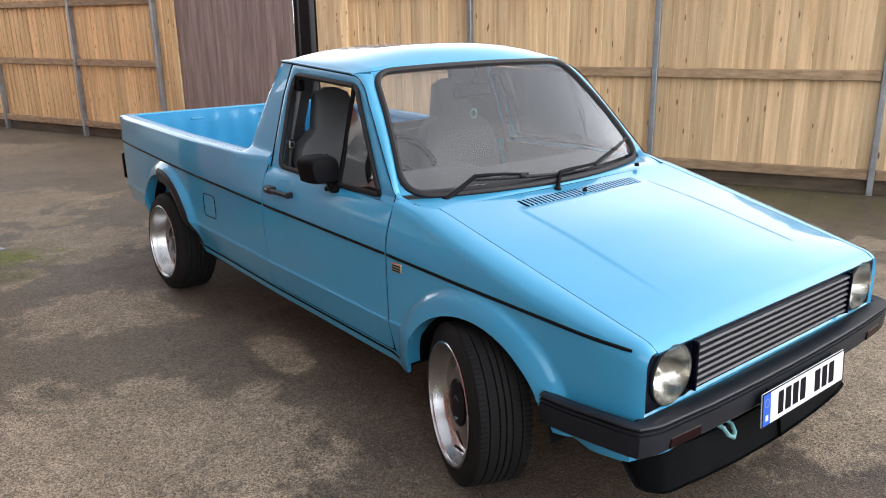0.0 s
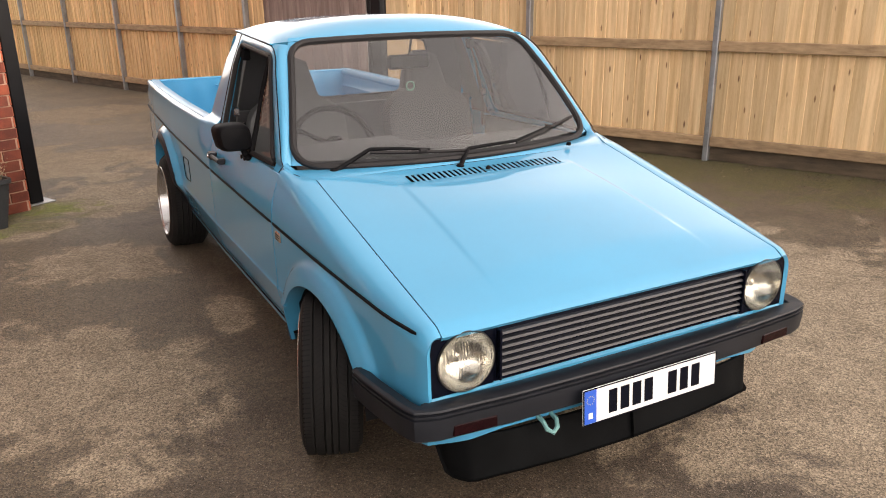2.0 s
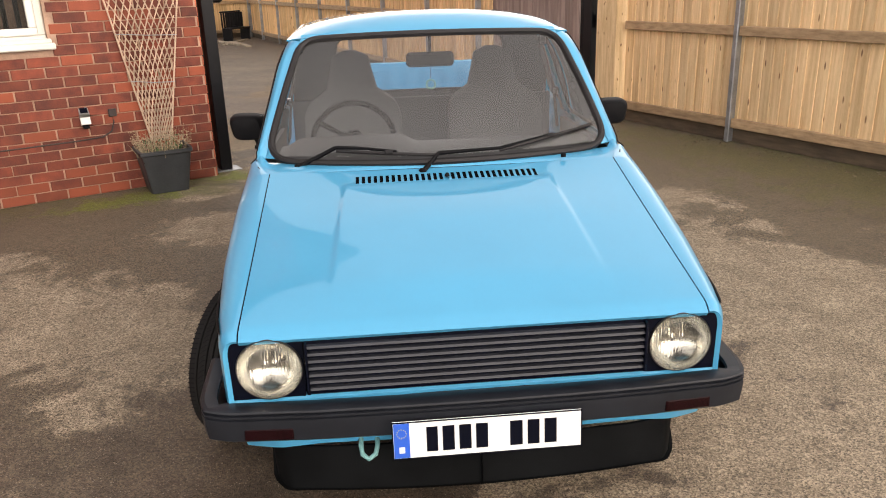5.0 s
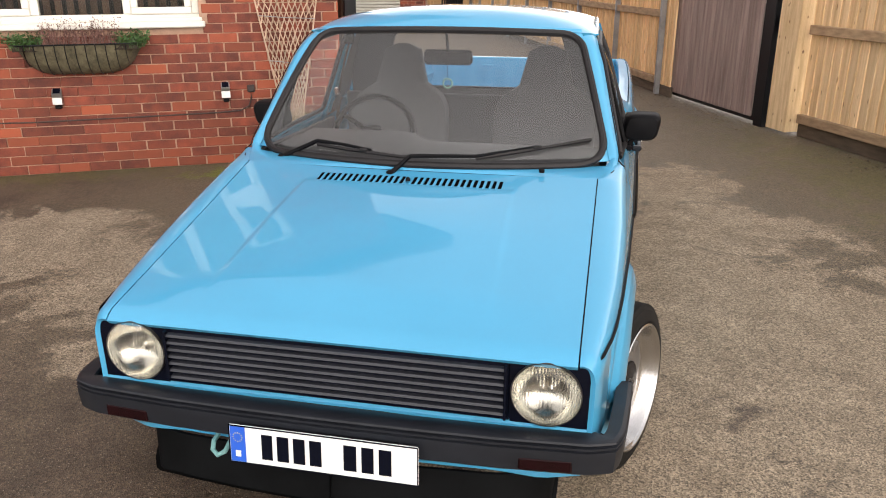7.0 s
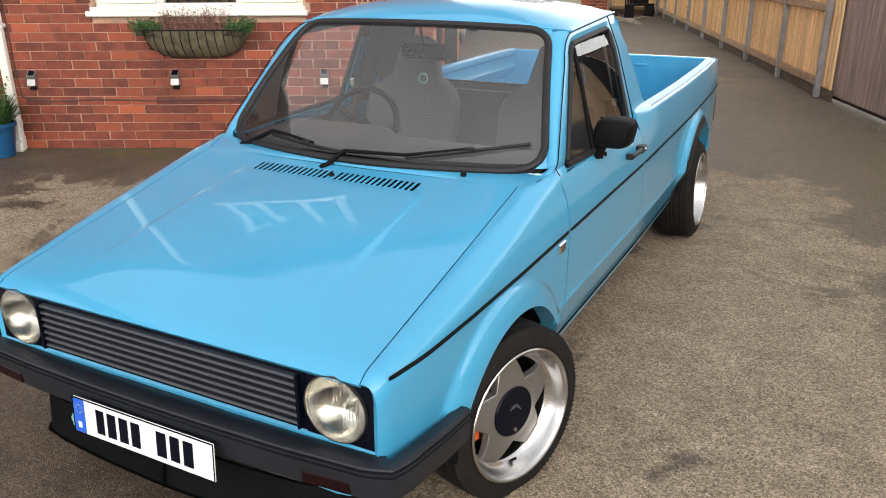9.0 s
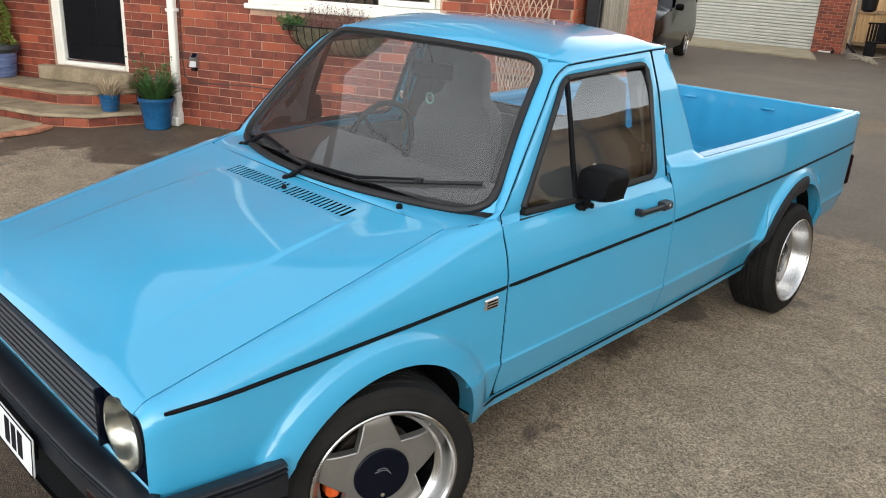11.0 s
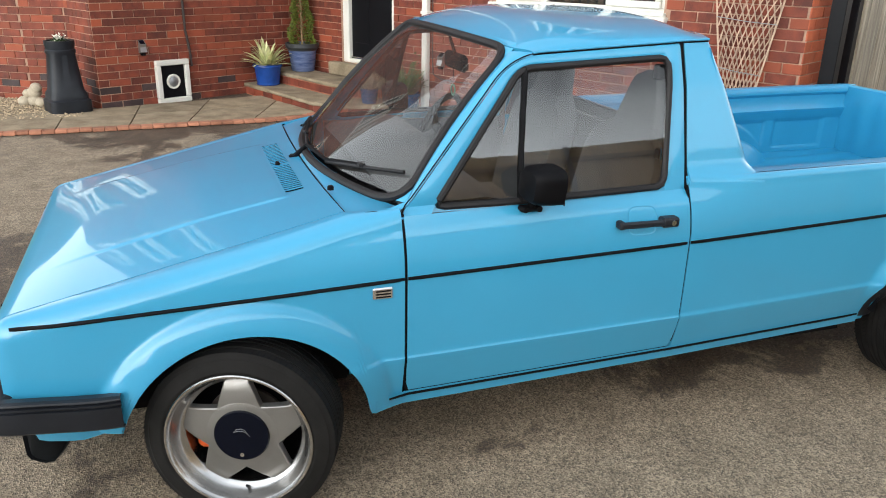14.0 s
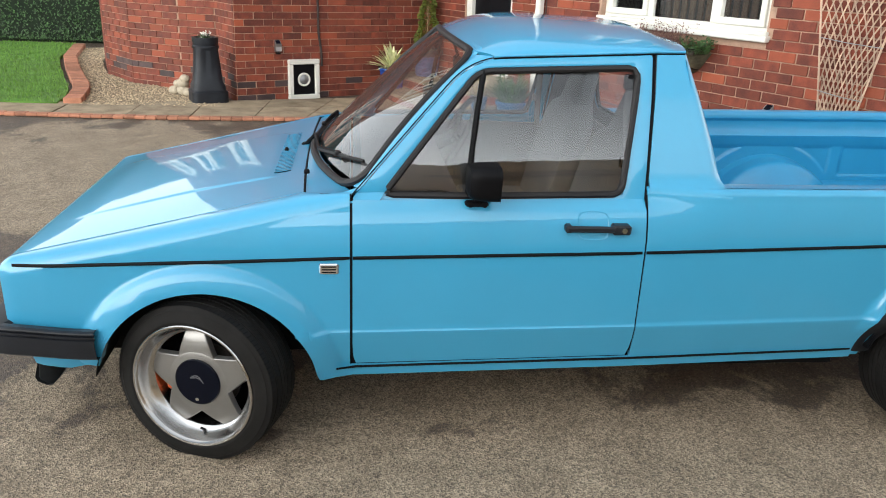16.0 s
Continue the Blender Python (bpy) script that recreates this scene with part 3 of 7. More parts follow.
# bay to the side of the house: facets
BAY = [(-5.93, -0.80), (-6.48, -1.08), (-6.62, -1.52), (-7.06, -2.20), (-7.75, -2.70), (-9.2, -3.15)]
bay_frames = []
for k in range(len(BAY) - 1):
    a, b = Vector(BAY[k + 1]), Vector(BAY[k])
    d = b - a
    bay_frames.append((pose(a.x, a.y, 0, 0, 0, math.degrees(math.atan2(d.y, d.x))), d.length))
wall_bay = thing("wall_bay", pose(-7.0, -1.6, 0), "faceted red brick bay with a dark brick plinth", "wall", kind="structure")
BAY_WIN = {0: None, 1: (0.06, 0.40), 2: (0.07, 0.74), 3: (0.08, 0.77), 4: (0.20, 1.20)}


def bay_holes(k):
    w = BAY_WIN[k]
    return [(w[0], w[1], 1.24, 2.30), (w[0], w[1], 3.45, 4.50)] if w else []


for k, (m, L) in enumerate(bay_frames):
    part("bay_facet", wall_boxes(0.0, L, bay_holes(k), 0.25), MORTAR, wall_bay, at=pose(7.0, 1.6, 0) @ m, angle=0)
# roof over it all
g = Geo()
g.add([M1 @ Vector(p) for p in ((-3.0, -0.25, TOP), (4.4, -0.25, TOP), (4.4, 6, TOP + 3.4), (-3.0, 6, TOP + 3.4), (-3.0, -0.25, TOP - 0.15), (4.4, -0.25, TOP - 0.15), (4.4, 6, TOP + 3.2), (-3.0, 6, TOP + 3.2))],
      [(0, 1, 2, 3), (4, 7, 6, 5), (0, 4, 5, 1), (1, 5, 6, 2), (2, 6, 7, 3), (3, 7, 4, 0)])
g.add([M3 @ Vector(p) for p in ((-2.2, -0.25, TOP), (2.7, -0.25, TOP), (2.7, 4, TOP + 3.0), (-2.2, 4, TOP + 3.0), (-2.2, -0.25, TOP - 0.15), (2.7, -0.25, TOP - 0.15), (2.7, 4, TOP + 2.8), (-2.2, 4, TOP + 2.8))],
      [(0, 1, 2, 3), (4, 7, 6, 5), (0, 4, 5, 1), (1, 5, 6, 2), (2, 6, 7, 3), (3, 7, 4, 0)])
solo("roof", g, TILE_ROOF, pose(0, 0, 0), "brown tiled house roof", "roof", kind="structure", angle=0)


def casement(x0, x1, z0, z1, splits, wall_m, name, blind=True):
    """White window: outer frame, mullions, opening sashes, panes, sill, blind slats behind."""
    w = thing(name, wall_m @ pose((x0 + x1) / 2, 0, z0), "white plastic casement window with brown blinds", "window", kind="structure")
    ox = (x0 + x1) / 2
    f = Geo()
    y0, y1 = 0.055, 0.115
    f.bbox((x0 - ox, y0, 0), (x1 - ox, y1, 0.055), 0.006)
    f.bbox((x0 - ox, y0, z1 - z0 - 0.055), (x1 - ox, y1, z1 - z0), 0.006)
    for x in (x0, x1 - 0.055):
        f.bbox((x - ox, y0, 0.055), (x - ox + 0.055, y1, z1 - z0 - 0.055), 0.006)
    for x in splits:
        f.bbox((x - ox - 0.03, y0, 0.055), (x - ox + 0.03, y1, z1 - z0 - 0.055), 0.006)
    part("window_frame", f, UPVC, w, angle=0)
    edges = [x0 + 0.055] + [s for s in splits] + [x1 - 0.055]
    for i in range(len(edges) - 1):
        a = edges[i] + (0.03 if i else 0) - ox
        b = edges[i + 1] - (0.03 if i < len(edges) - 2 else 0) - ox
        if i != 1:
            s = Geo()
            for p, q in (((a, y0 - 0.02, 0.055), (b, y0 + 0.03, 0.105)), ((a, y0 - 0.02, z1 - z0 - 0.105), (b, y0 + 0.03, z1 - z0 - 0.055)), ((a, y0 - 0.02, 0.105), (a + 0.05, y0 + 0.03, z1 - z0 - 0.105)), ((b - 0.05, y0 - 0.02, 0.105), (b, y0 + 0.03, z1 - z0 - 0.105))):
                s.bbox(p, q, 0.006)
            part("sash", s, UPVC, w, angle=0)
        pane = part("pane", Geo().box((a + 0.01, y0 + 0.02, 0.06), (b - 0.01, y0 + 0.026, z1 - z0 - 0.06)), PANE, w, angle=0)
        pane.visible_shadow = False
    s = Geo().bbox((x0 - ox - 0.055, -0.055, -0.045), (x1 - ox + 0.04, 0.055, 0.0), 0.008)
    s.bbox((x0 - ox - 0.02, -0.035, 0.0), (x1 - ox + 0.02, 0.05, 0.03), 0.006)
    part("window_sill", s, UPVC, w, angle=0)
    if blind:
        n = int((x1 - x0) / 0.085)
        for i in range(n):
            xx = x0 - ox + 0.06 + 0.085 * i
            part("blind_slat", Geo().box((xx, 0.20, 0.03), (xx + 0.05, 0.215, z1 - z0 - 0.05)).turned(Matrix.Identity(4)), CURTAIN, w, angle=0)
    # board coloured dark to stand in for the unlit room
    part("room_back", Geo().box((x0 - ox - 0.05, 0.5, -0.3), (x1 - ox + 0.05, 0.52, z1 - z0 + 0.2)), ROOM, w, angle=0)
    return w


casement(*WIN1, (1.345, 2.0), M1, "window_1")
casement(*UPWIN, (1.45, 1.95), M1, "window_2")
for k, (m, L) in enumerate(bay_frames):
    for h in bay_holes(k):
        casement(*h, (h[0] + (h[1] - h[0]) / 2,) if h[1] - h[0] > 0.5 else (), m, "window_bay", False)

# front door in its white frame, stone threshold
d0, d1, dz0, dz1 = DOOR1
door = thing("door_1", M2 @ pose((d0 + d1) / 2, 0, dz0), "closed black panelled front door in a white frame", "door", kind="structure")
hw = (d1 - d0) / 2
g = Geo()
g.bbox((-hw, 0.02, 0), (-hw + 0.10, 0.12, dz1 - dz0), 0.01)
g.bbox((hw - 0.06, 0.02, 0), (hw, 0.12, dz1 - dz0), 0.01)
g.bbox((-hw + 0.10, 0.02, dz1 - dz0 - 0.07), (hw - 0.06, 0.12, dz1 - dz0), 0.01)
g.bbox((-hw + 0.10, 0.02, 0), (hw - 0.06, 0.12, 0.045), 0.01)
part("door_frame", g, UPVC, door, angle=0)
g = Geo().bbox((-hw + 0.10, 0.07, 0.05), (hw - 0.06, 0.115, dz1 - dz0 - 0.07), 0.006)
leaf = part("door_leaf", g, DOOR_BLK, door, angle=0)
for a, b in ((-hw + 0.17, -0.03), (0.06, hw - 0.13)):
    g = Geo().bbox((a, 0.062, 0.22), (b, 0.071, 0.95), 0.006)
    part("door_panel", g, DOOR_BLK, leaf, angle=0)
part("threshold_strip", Geo().bbox((-hw + 0.10, 0.045, 0.046), (hw - 0.06, 0.07, 0.068), 0.004), CHROME, door, angle=0)
solo("door_threshold", Geo().bbox((d0 - 0.14, -0.10, 0.264), (d1 + 0.06, 0.02, 0.404), 0.012), STONE, M2, "pale stone threshold under the front door", "threshold", angle=0)

# white downpipe at the joint of the walls
pipe = thing("downpipe", M1 @ pose(0.02, -0.05, 0), "white plastic rainwater downpipe with a shoe", "downpipe")
part("pipe", Geo().bbox((-0.035, -0.034, 0.10), (0.035, 0.034, TOP - 0.2), 0.012), UPVC, pipe)
part("pipe_joint", Geo().bbox((-0.041, -0.040, 0.20), (0.041, 0.036, 0.27), 0.012), UPVC, pipe)
g = Geo().bbox((-0.04, -0.04, 0.0), (0.04, 0.04, 0.13), 0.014)
g.bbox((-0.02, -0.10, 0.0), (0.06, -0.03, 0.09), 0.014)
part("shoe", g, UPVC, pipe)
part("clip", Geo().bbox((-0.05, -0.036, 1.02), (0.05, 0.05, 1.05), 0.006), UPVC, pipe)


# ---- fences ----
def fence(name, p0, ang, length, posts, seed, board=0.106, height=1.98, rails=(0.13, 0.945, 1.70), label="", flip=False, wood=None):
    """Feather-edge boards on three rails between steel posts; rails and posts towards the yard."""
    rd = random.Random(seed)
    f = thing(name, pose(*p0, 0, 0, 0, ang), label, "fence", kind="structure")
    n = int(length / board)
    lib = [mesh_of("board", Geo().add([(-0.064, 0.0, 0), (0.064, -0.017, 0), (0.064, 0.006, 0), (-0.064, 0.008, 0), (-0.064, 0.0, 1), (0.064, -0.017, 1), (0.064, 0.006, 1), (-0.064, 0.008, 1)],
                                      [(0, 3, 2, 1), (4, 5, 6, 7), (0, 1, 5, 4), (1, 2, 6, 5), (2, 3, 7, 6), (3, 0, 4, 7)]), wood or WOOD, 0)]
    for i in range(n):
        b = new("board", lib[0])
        b.parent = f
        b.matrix_basis = Matrix.Translation((board * (i + 0.5), 0.004 * rd.random(), 0.128)) @ Euler((0, rd.uniform(-0.004, 0.004), rd.uniform(-0.02, 0.02))).to_matrix().to_4x4() @ Matrix.Diagonal((1, 1, height - 0.128 + rd.uniform(-0.012, 0.012), 1))
    for z in rails:
        for a, b in zip([0.0] + posts[:-1] if posts[0] > 0.5 else posts[:-1], posts if posts[0] > 0.5 else posts[1:]):
            part("rail", Geo().bbox((a + 0.025, -0.060, z), (b - 0.025, -0.012, z + 0.085), 0.006), WOOD_RAIL, f, angle=0)
    for a in posts:
        part("post", Geo().bbox((a - 0.024, -0.075, 0.0), (a + 0.024, -0.005, height + 0.02), 0.005), STEEL, f, "galvanised steel post", angle=0)
    part("gravel_board", Geo().bbox((0, -0.012, 0.0), (length, 0.022, 0.128), 0.004), WOOD_FOOT, f, angle=0)
    return f


F_ANG = math.degrees(math.atan2(-1.665, 0.78))
fence("fence_right", (2.412, 5.689), F_ANG, 12.9, [1.44, 3.28, 5.12, 6.96, 8.8, 10.64, 12.48], 3, label="new tan close-board timber fence on steel posts")
F2 = math.degrees(math.atan2(-11.2, 4.13))
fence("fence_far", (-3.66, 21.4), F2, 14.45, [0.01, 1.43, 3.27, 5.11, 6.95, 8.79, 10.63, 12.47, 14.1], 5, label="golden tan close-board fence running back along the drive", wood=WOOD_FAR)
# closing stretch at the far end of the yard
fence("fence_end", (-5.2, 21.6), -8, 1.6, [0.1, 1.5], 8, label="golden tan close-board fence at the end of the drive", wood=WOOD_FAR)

# boxed timber pier at the end of the fence
pier = thing("timber_pier", pose(2.335, 5.855, 0, 0, 0, F_ANG + 180), "pier boxed in fresh tan boards beside the gate", "gate pier")
for i in range(3):
    part("board", Geo().bbox((-0.16 + 0.105 * i, -0.045 - 0.004 * (i % 2), 0.06), (-0.06 + 0.105 * i, -0.022, 2.05), 0.004), WOOD, pier, angle=0)
part("core", Geo().bbox((-0.155, -0.022, 0.03), (0.15, 0.13, 2.05), 0.004), WOOD, pier, angle=0)
# black gate post and the sliding gate standing open along the fence
gp = thing("gate_post", pose(2.16, 6.13, 0, 0, 0, F_ANG + 180), "black steel gate post with latch hardware", "gate post")
part("post", Geo().bbox((-0.07, -0.07, 0), (0.07, 0.07, 2.15), 0.006), BLACK_STEEL, gp, angle=0)
part("guide_channel", Geo().bbox((-0.15, -0.02, 0.05), (-0.12, 0.05, 2.1), 0.004), BLACK_STEEL, gp, angle=0)
part("latch_box", Geo().bbox((-0.14, -0.05, 0.95), (-0.07, 0.02, 1.08), 0.006), BLACK_STEEL, gp, angle=0)
for z in (0.55, 0.62):
    part("bolt", Geo().revolve([(0.012, 0), (0.012, 0.012), (0.0, 0.012)], 10, "y", (-0.09, -0.085, z)), CHROME, gp)
GA = math.degrees(math.atan2(8.12 - 6.25, 1.31 - 2.115)) + 180
gate = thing("gate", pose(1.31, 8.12, 0, 0, 0, GA), "weathered grey-brown boarded gate in a black steel frame", "gate")
GL = math.hypot(1.87, 0.805)
g = Geo()
g.bbox((0, -0.03, 0.03), (GL, 0.03, 0.085), 0.004)
g.bbox((0, -0.03, 1.99), (GL, 0.03, 2.05), 0.004)
g.bbox((0, -0.03, 0.085), (0.05, 0.03, 1.99), 0.004)
g.bbox((GL - 0.05, -0.03, 0.085), (GL, 0.03, 1.99), 0.004)
part("gate_frame", g, BLACK_STEEL, gate, angle=0)
nb = 15
for i in range(nb):
    w = (GL - 0.10) / nb
    part("board", Geo().bbox((0.05 + w * i + 0.002, -0.048 - 0.003 * (i % 2), 0.07), (0.05 + w * (i + 1) - 0.002, -0.026, 2.0), 0.003), WOOD_GREY, gate, angle=0)

# the other leaf, folded back by the house corner
bp_ = thing("gate_post", pose(-1.555, 4.20, 0, 0, 0, W_ANG), "black steel gate post at the house corner", "gate post")
part("post", Geo().bbox((-0.05, -0.05, 0.008), (0.05, 0.05, 2.3), 0.005), BLACK_STEEL, bp_, angle=0)
part("base_plate", Geo().bbox((-0.10, -0.09, 0), (0.12, 0.09, 0.008), 0.002), STEEL, bp_, angle=0)
LA = math.degrees(math.atan2(6.96 - 4.40, -2.99 + 1.64))
leaf2 = thing("gate_leaf", pose(-1.64, 4.40, 0, 0, 0, LA), "silvered timber gate leaf in a black frame, folded open", "gate")
g = Geo()
g.bbox((0, -0.03, 0.0), (0.09, 0.03, 2.1), 0.005)
g.bbox((2.84, -0.03, 0.0), (2.90, 0.03, 2.1), 0.005)
g.bbox((0.09, -0.03, 0.06), (2.84, 0.03, 0.12), 0.005)
g.bbox((0.09, -0.03, 2.04), (2.84, 0.03, 2.1), 0.005)
part("gate_frame", g, BLACK_STEEL, leaf2, angle=0)
for i in range(20):
    w = 2.75 / 20
    part("board", Geo().bbox((0.09 + w * i + 0.002, -0.045 - 0.003 * (i % 2), 0.10), (0.09 + w * (i + 1) - 0.002, 0.045 + 0.003 * (i % 2), 2.06), 0.003), WOOD_PALE, leaf2, angle=0)

# brick outbuilding wall behind the leaf
M5 = pose(-3.05, 6.9, 0, 0, 0, math.degrees(math.atan2(10.15 - 6.9, -4.42 + 3.05)))
wall_back = solo("wall_back", Geo().box((-0.67, 0.004, -0.1), (3.527, 0.25, 3.4)), MORTAR, M5, "orange-red brick side wall along the drive", "wall", kind="structure", angle=0)
for x in (3.45, 2.60, 1.70):
    solo("wall_bracket", Geo().bbox((x - 0.020, -0.06, 0.385), (x + 0.020, 0.0, 0.475), 0.008), CONCRETE, M5, "small projecting stone block on the brick wall", "bracket", "blocks on the brick wall", angle=0)

# garage at the end of the drive
GA0 = pose(-8.62, 19.54, 0, 0, 0, 1.0)
GARW = 3.24
garage = thing("garage", GA0, "brick garage with a cream roller shutter", "garage")
g = Geo()
g.box((0, 0.06, 0), (GARW, 0.08, 2.9))
shut = part("shutter_backing", g, SHUTTER, garage, angle=0)
for i in range(36):
    part("shutter_slat", Geo().bbox((0.0, 0.0, 0.02 + 0.08 * i), (GARW, 0.055, 0.092 + 0.08 * i), 0.016), SHUTTER, shut, angle=40)
part("shutter_guide", Geo().bbox((-0.035, -0.03, 0), (0.0, 0.08, 3.0), 0.01), BLACK_STEEL, garage, angle=0)
part("cladding", Geo().bbox((-2.6, -0.02, 0), (-0.035, 0.20, 3.3), 0.01), RED_WOOD, garage, angle=0)
part("lintel", Geo().bbox((-0.035, -0.02, 2.95), (GARW + 0.72, 0.20, 3.4), 0.01), CONCRETE, garage, angle=0)
part("pier_core", Geo().box((GARW, 0.004, 0), (GARW + 0.72, 0.3, 2.95)), MORTAR, garage, angle=0)
solo("pavement", Geo().prism([(-2.8, -2.45), (GARW + 1.0, -2.45), (GARW, -0.05), (-2.8, -0.05)], 0.0, 0.035), CONCRETE, GA0, "buff concrete apron before the garage", "apron", kind="structure", angle=0)

# ---- steps, paving, kerb, lawn ----
STEP_LOW = [(-6.68, 0.72), (-5.28, 1.26), (-5.00, 1.56), (-4.90, 2.28), (-6.99, 1.30)]
STEP_TOP = [(-6.82, 1.00), (-5.56, 1.52), (-5.36, 1.76), (-5.30, 2.16), (-6.99, 1.30)]
steps = thing("entrance_steps", pose(-6.3, 1.7, 0), "two sandstone steps on red brick risers before the door", "steps")
for poly, z0, z1 in ((STEP_LOW, 0.0, 0.085), (STEP_TOP, 0.126, 0.222)):
    part("riser", Geo().prism([(x + 6.3, y - 1.7) for x, y in poly], z0, z1), KERB_BRICK, steps, angle=0)
rds = random.Random(12)
for poly, z in ((STEP_LOW, 0.085), (STEP_TOP, 0.222)):
    c = Vector((sum(p[0] for p in poly) / 5, sum(p[1] for p in poly) / 5))
    ring = [tuple(Vector(p) + (Vector(p) - c).normalized() * 0.035 - Vector((-6.3, 1.7))) for p in poly]
    g = Geo()
    pts = resample(ring, 90, True)
    mid = Vector((sum(p[0] for p in pts) / 90, sum(p[1] for p in pts) / 90))
    rough = [rds.uniform(-0.006, 0.004) for _ in pts]
    rows_v = []
    for inset, h in ((0.010, 0.001), (-0.002, 0.010), (0.0, 0.026), (0.008, 0.038), (0.030, 0.041)):
        for p, r in zip(pts, rough):
            d = (mid - Vector(p)).normalized()
            rows_v.append((p[0] + d.x * (inset + r * (1 if h < 0.03 else 0.4)), p[1] + d.y * (inset + r * (1 if h < 0.03 else 0.4)), z + h))
    g.add(rows_v, [(k * 90 + a, k * 90 + (a + 1) % 90, (k + 1) * 90 + (a + 1) % 90, (k + 1) * 90 + a) for k in range(4) for a in range(90)] + [tuple(360 + a for a in range(90))])
    part("tread", g, STONE, steps, angle=30, fix=True)

KERB = [(-4.98, -7.0), (-4.92, -4.5), (-4.89, -2.91), (-4.82, -1.83), (-4.82, -0.87), (-4.86, -0.15), (-4.88, 0.30), (-4.90, 0.70), (-4.95, 1.10), (-5.10, 1.30)]
kp = resample(KERB, 82)
pave = thing("pavement", pose(-5.5, -0.5, 0), "sandstone flag path edged with red brick pavers", "paving", kind="structure")
rdk = random.Random(4)
paver_mesh = mesh_of("paver", Geo().bbox((-0.05, -0.0475, 0.0), (0.05, 0.0475, 0.032), 0.006), KERB_BRICK, 0)
for i in range(81):
    a, b = kp[i], kp[i + 1]
    ang = math.atan2(b[1] - a[1], b[0] - a[0])
    o = new("paver", paver_mesh)
    o.parent = pave
    o.matrix_basis = Matrix.Translation((a[0] / 2 + b[0] / 2 + 5.5 - 0.05 * math.sin(ang), (a[1] + b[1]) / 2 + 0.5 + 0.05 * math.cos(ang), 0.002 + 0.004 * rdk.random())) @ Matrix.Rotation(ang + rdk.uniform(-0.03, 0.03), 4, "Z")
rows = []
for i in range(0, 82):
    x, y = kp[i]
    rows.append((x - 0.10, y, x - 0.10 - curve(y, (-7, -2.5, -0.9, 1.3), (0.62, 0.62, 0.95, 1.62)), y - curve(y, (-7, -0.7, 1.3), (0, 0.0, -0.45 - 0.3))))
cuts = [0, 9, 19, 28, 36, 44, 51, 57, 63, 68, 74, 80]
for a, b in zip(cuts[:-1], cuts[1:]):
    for lo, hi in ((0.0, 0.52), (0.52, 1.0)):
        if rows[a][0] - rows[a][2] < 0.8 and lo > 0:
            continue
        if rows[a][0] - rows[a][2] < 0.8:
            hi = 1.0
        poly = []
        e = 0.006
        for i, (l0, l1) in ((a, (lo, hi)), (b, (hi, lo))):
            x0, y0, x1, y1 = rows[i]
            for l in (l0, l1):
                poly.append((lerp(x0, x1, l + (e if l == lo else -e)) + 5.5, lerp(y0, y1, l) + 0.5 + (e if i == a else -e)))
        part("flagstone", Geo().prism(poly[::-1], 0.0, 0.026 + 0.004 * rdk.random()), STONE, pave, angle=0, fix=True)

# gravel bed by the bay, with loose stones
BED = [(-5.48, -0.98), (-5.88, -0.90), (-6.46, -1.13), (-6.62, -1.55), (-7.08, -2.24), (-7.8, -2.74), (-9.2, -3.2), (-10.9, -3.45), (-10.6, -3.95), (-9.0, -3.62), (-7.6, -3.15), (-6.9, -2.72), (-6.6, -2.6), (-6.2, -2.5), (-5.75, -2.40), (-5.47, -2.36)]
solo("gravel_bed", Geo().prism(BED[::-1], 0.0, 0.02), mat("gravel_base", (0.26, 0.20, 0.13), 0.9, 0, 0.4, 40, 1.0, 120, dist=0.01), pose(0, 0, 0), "bed of buff gravel beside the bay", "gravel", kind="stuff", angle=0, fix=True)


def inside(p, poly):
    c = False
    for i in range(len(poly)):
        (x1, y1), (x2, y2) = poly[i - 1], poly[i]
        if (y1 > p[1]) != (y2 > p[1]) and p[0] < (x2 - x1) * (p[1] - y1) / (y2 - y1) + x1:
            c = not c
    return c


rg = random.Random(11)
g = Geo()
cnt = 0
while cnt < 5200:
    p = (rg.uniform(-11, -5.4), rg.uniform(-4.0, -0.85))
    if not inside(p, BED):
        continue
    cnt += 1
    r = rg.uniform(0.010, 0.022)
    a = rg.uniform(0, 6.28)
    pts = [(p[0] + r * math.cos(a + k * 1.57) * rg.uniform(0.7, 1.2), p[1] + r * math.sin(a + k * 1.57) * rg.uniform(0.7, 1.2), 0.022 + r * 0.2) for k in range(4)]
    pts.append((p[0], p[1], 0.022 + r * rg.uniform(0.6, 1.0)))
    g.add(pts, [(0, 1, 4), (1, 2, 4), (2, 3, 4), (3, 0, 4)])
solo("gravel", g, GRAVEL, pose(0, 0, 0), "loose buff gravel stones", "gravel", kind="stuff", angle=0)

# lawn with a serpentine brick edge, and blades
EDGE = [(-5.50, -2.43), (-5.82, -2.48), (-6.25, -2.57), (-6.65, -2.70), (-7.2, -2.92), (-8.2, -3.30), (-9.2, -3.65), (-10.8, -4.02)]
LAWN_P = [(-5.46, -2.57), (-5.55, -9.0), (-11.2, -9.0), (-11.2, -4.2), (-9.2, -3.80), (-8.2, -3.45), (-7.2, -3.07), (-6.6, -2.83), (-6.2, -2.70), (-5.8, -2.61)]
solo("lawn", Geo().prism(LAWN_P[::-1], 0.0, 0.045), LAWN, pose(0, 0, 0), "mown green lawn", "lawn", kind="structure", angle=0, fix=True)
ep = resample(EDGE, 46)
edge = thing("lawn_edging", pose(-6.6, -2.6, 0), "low curved edging of red bricks round the lawn", "edging")
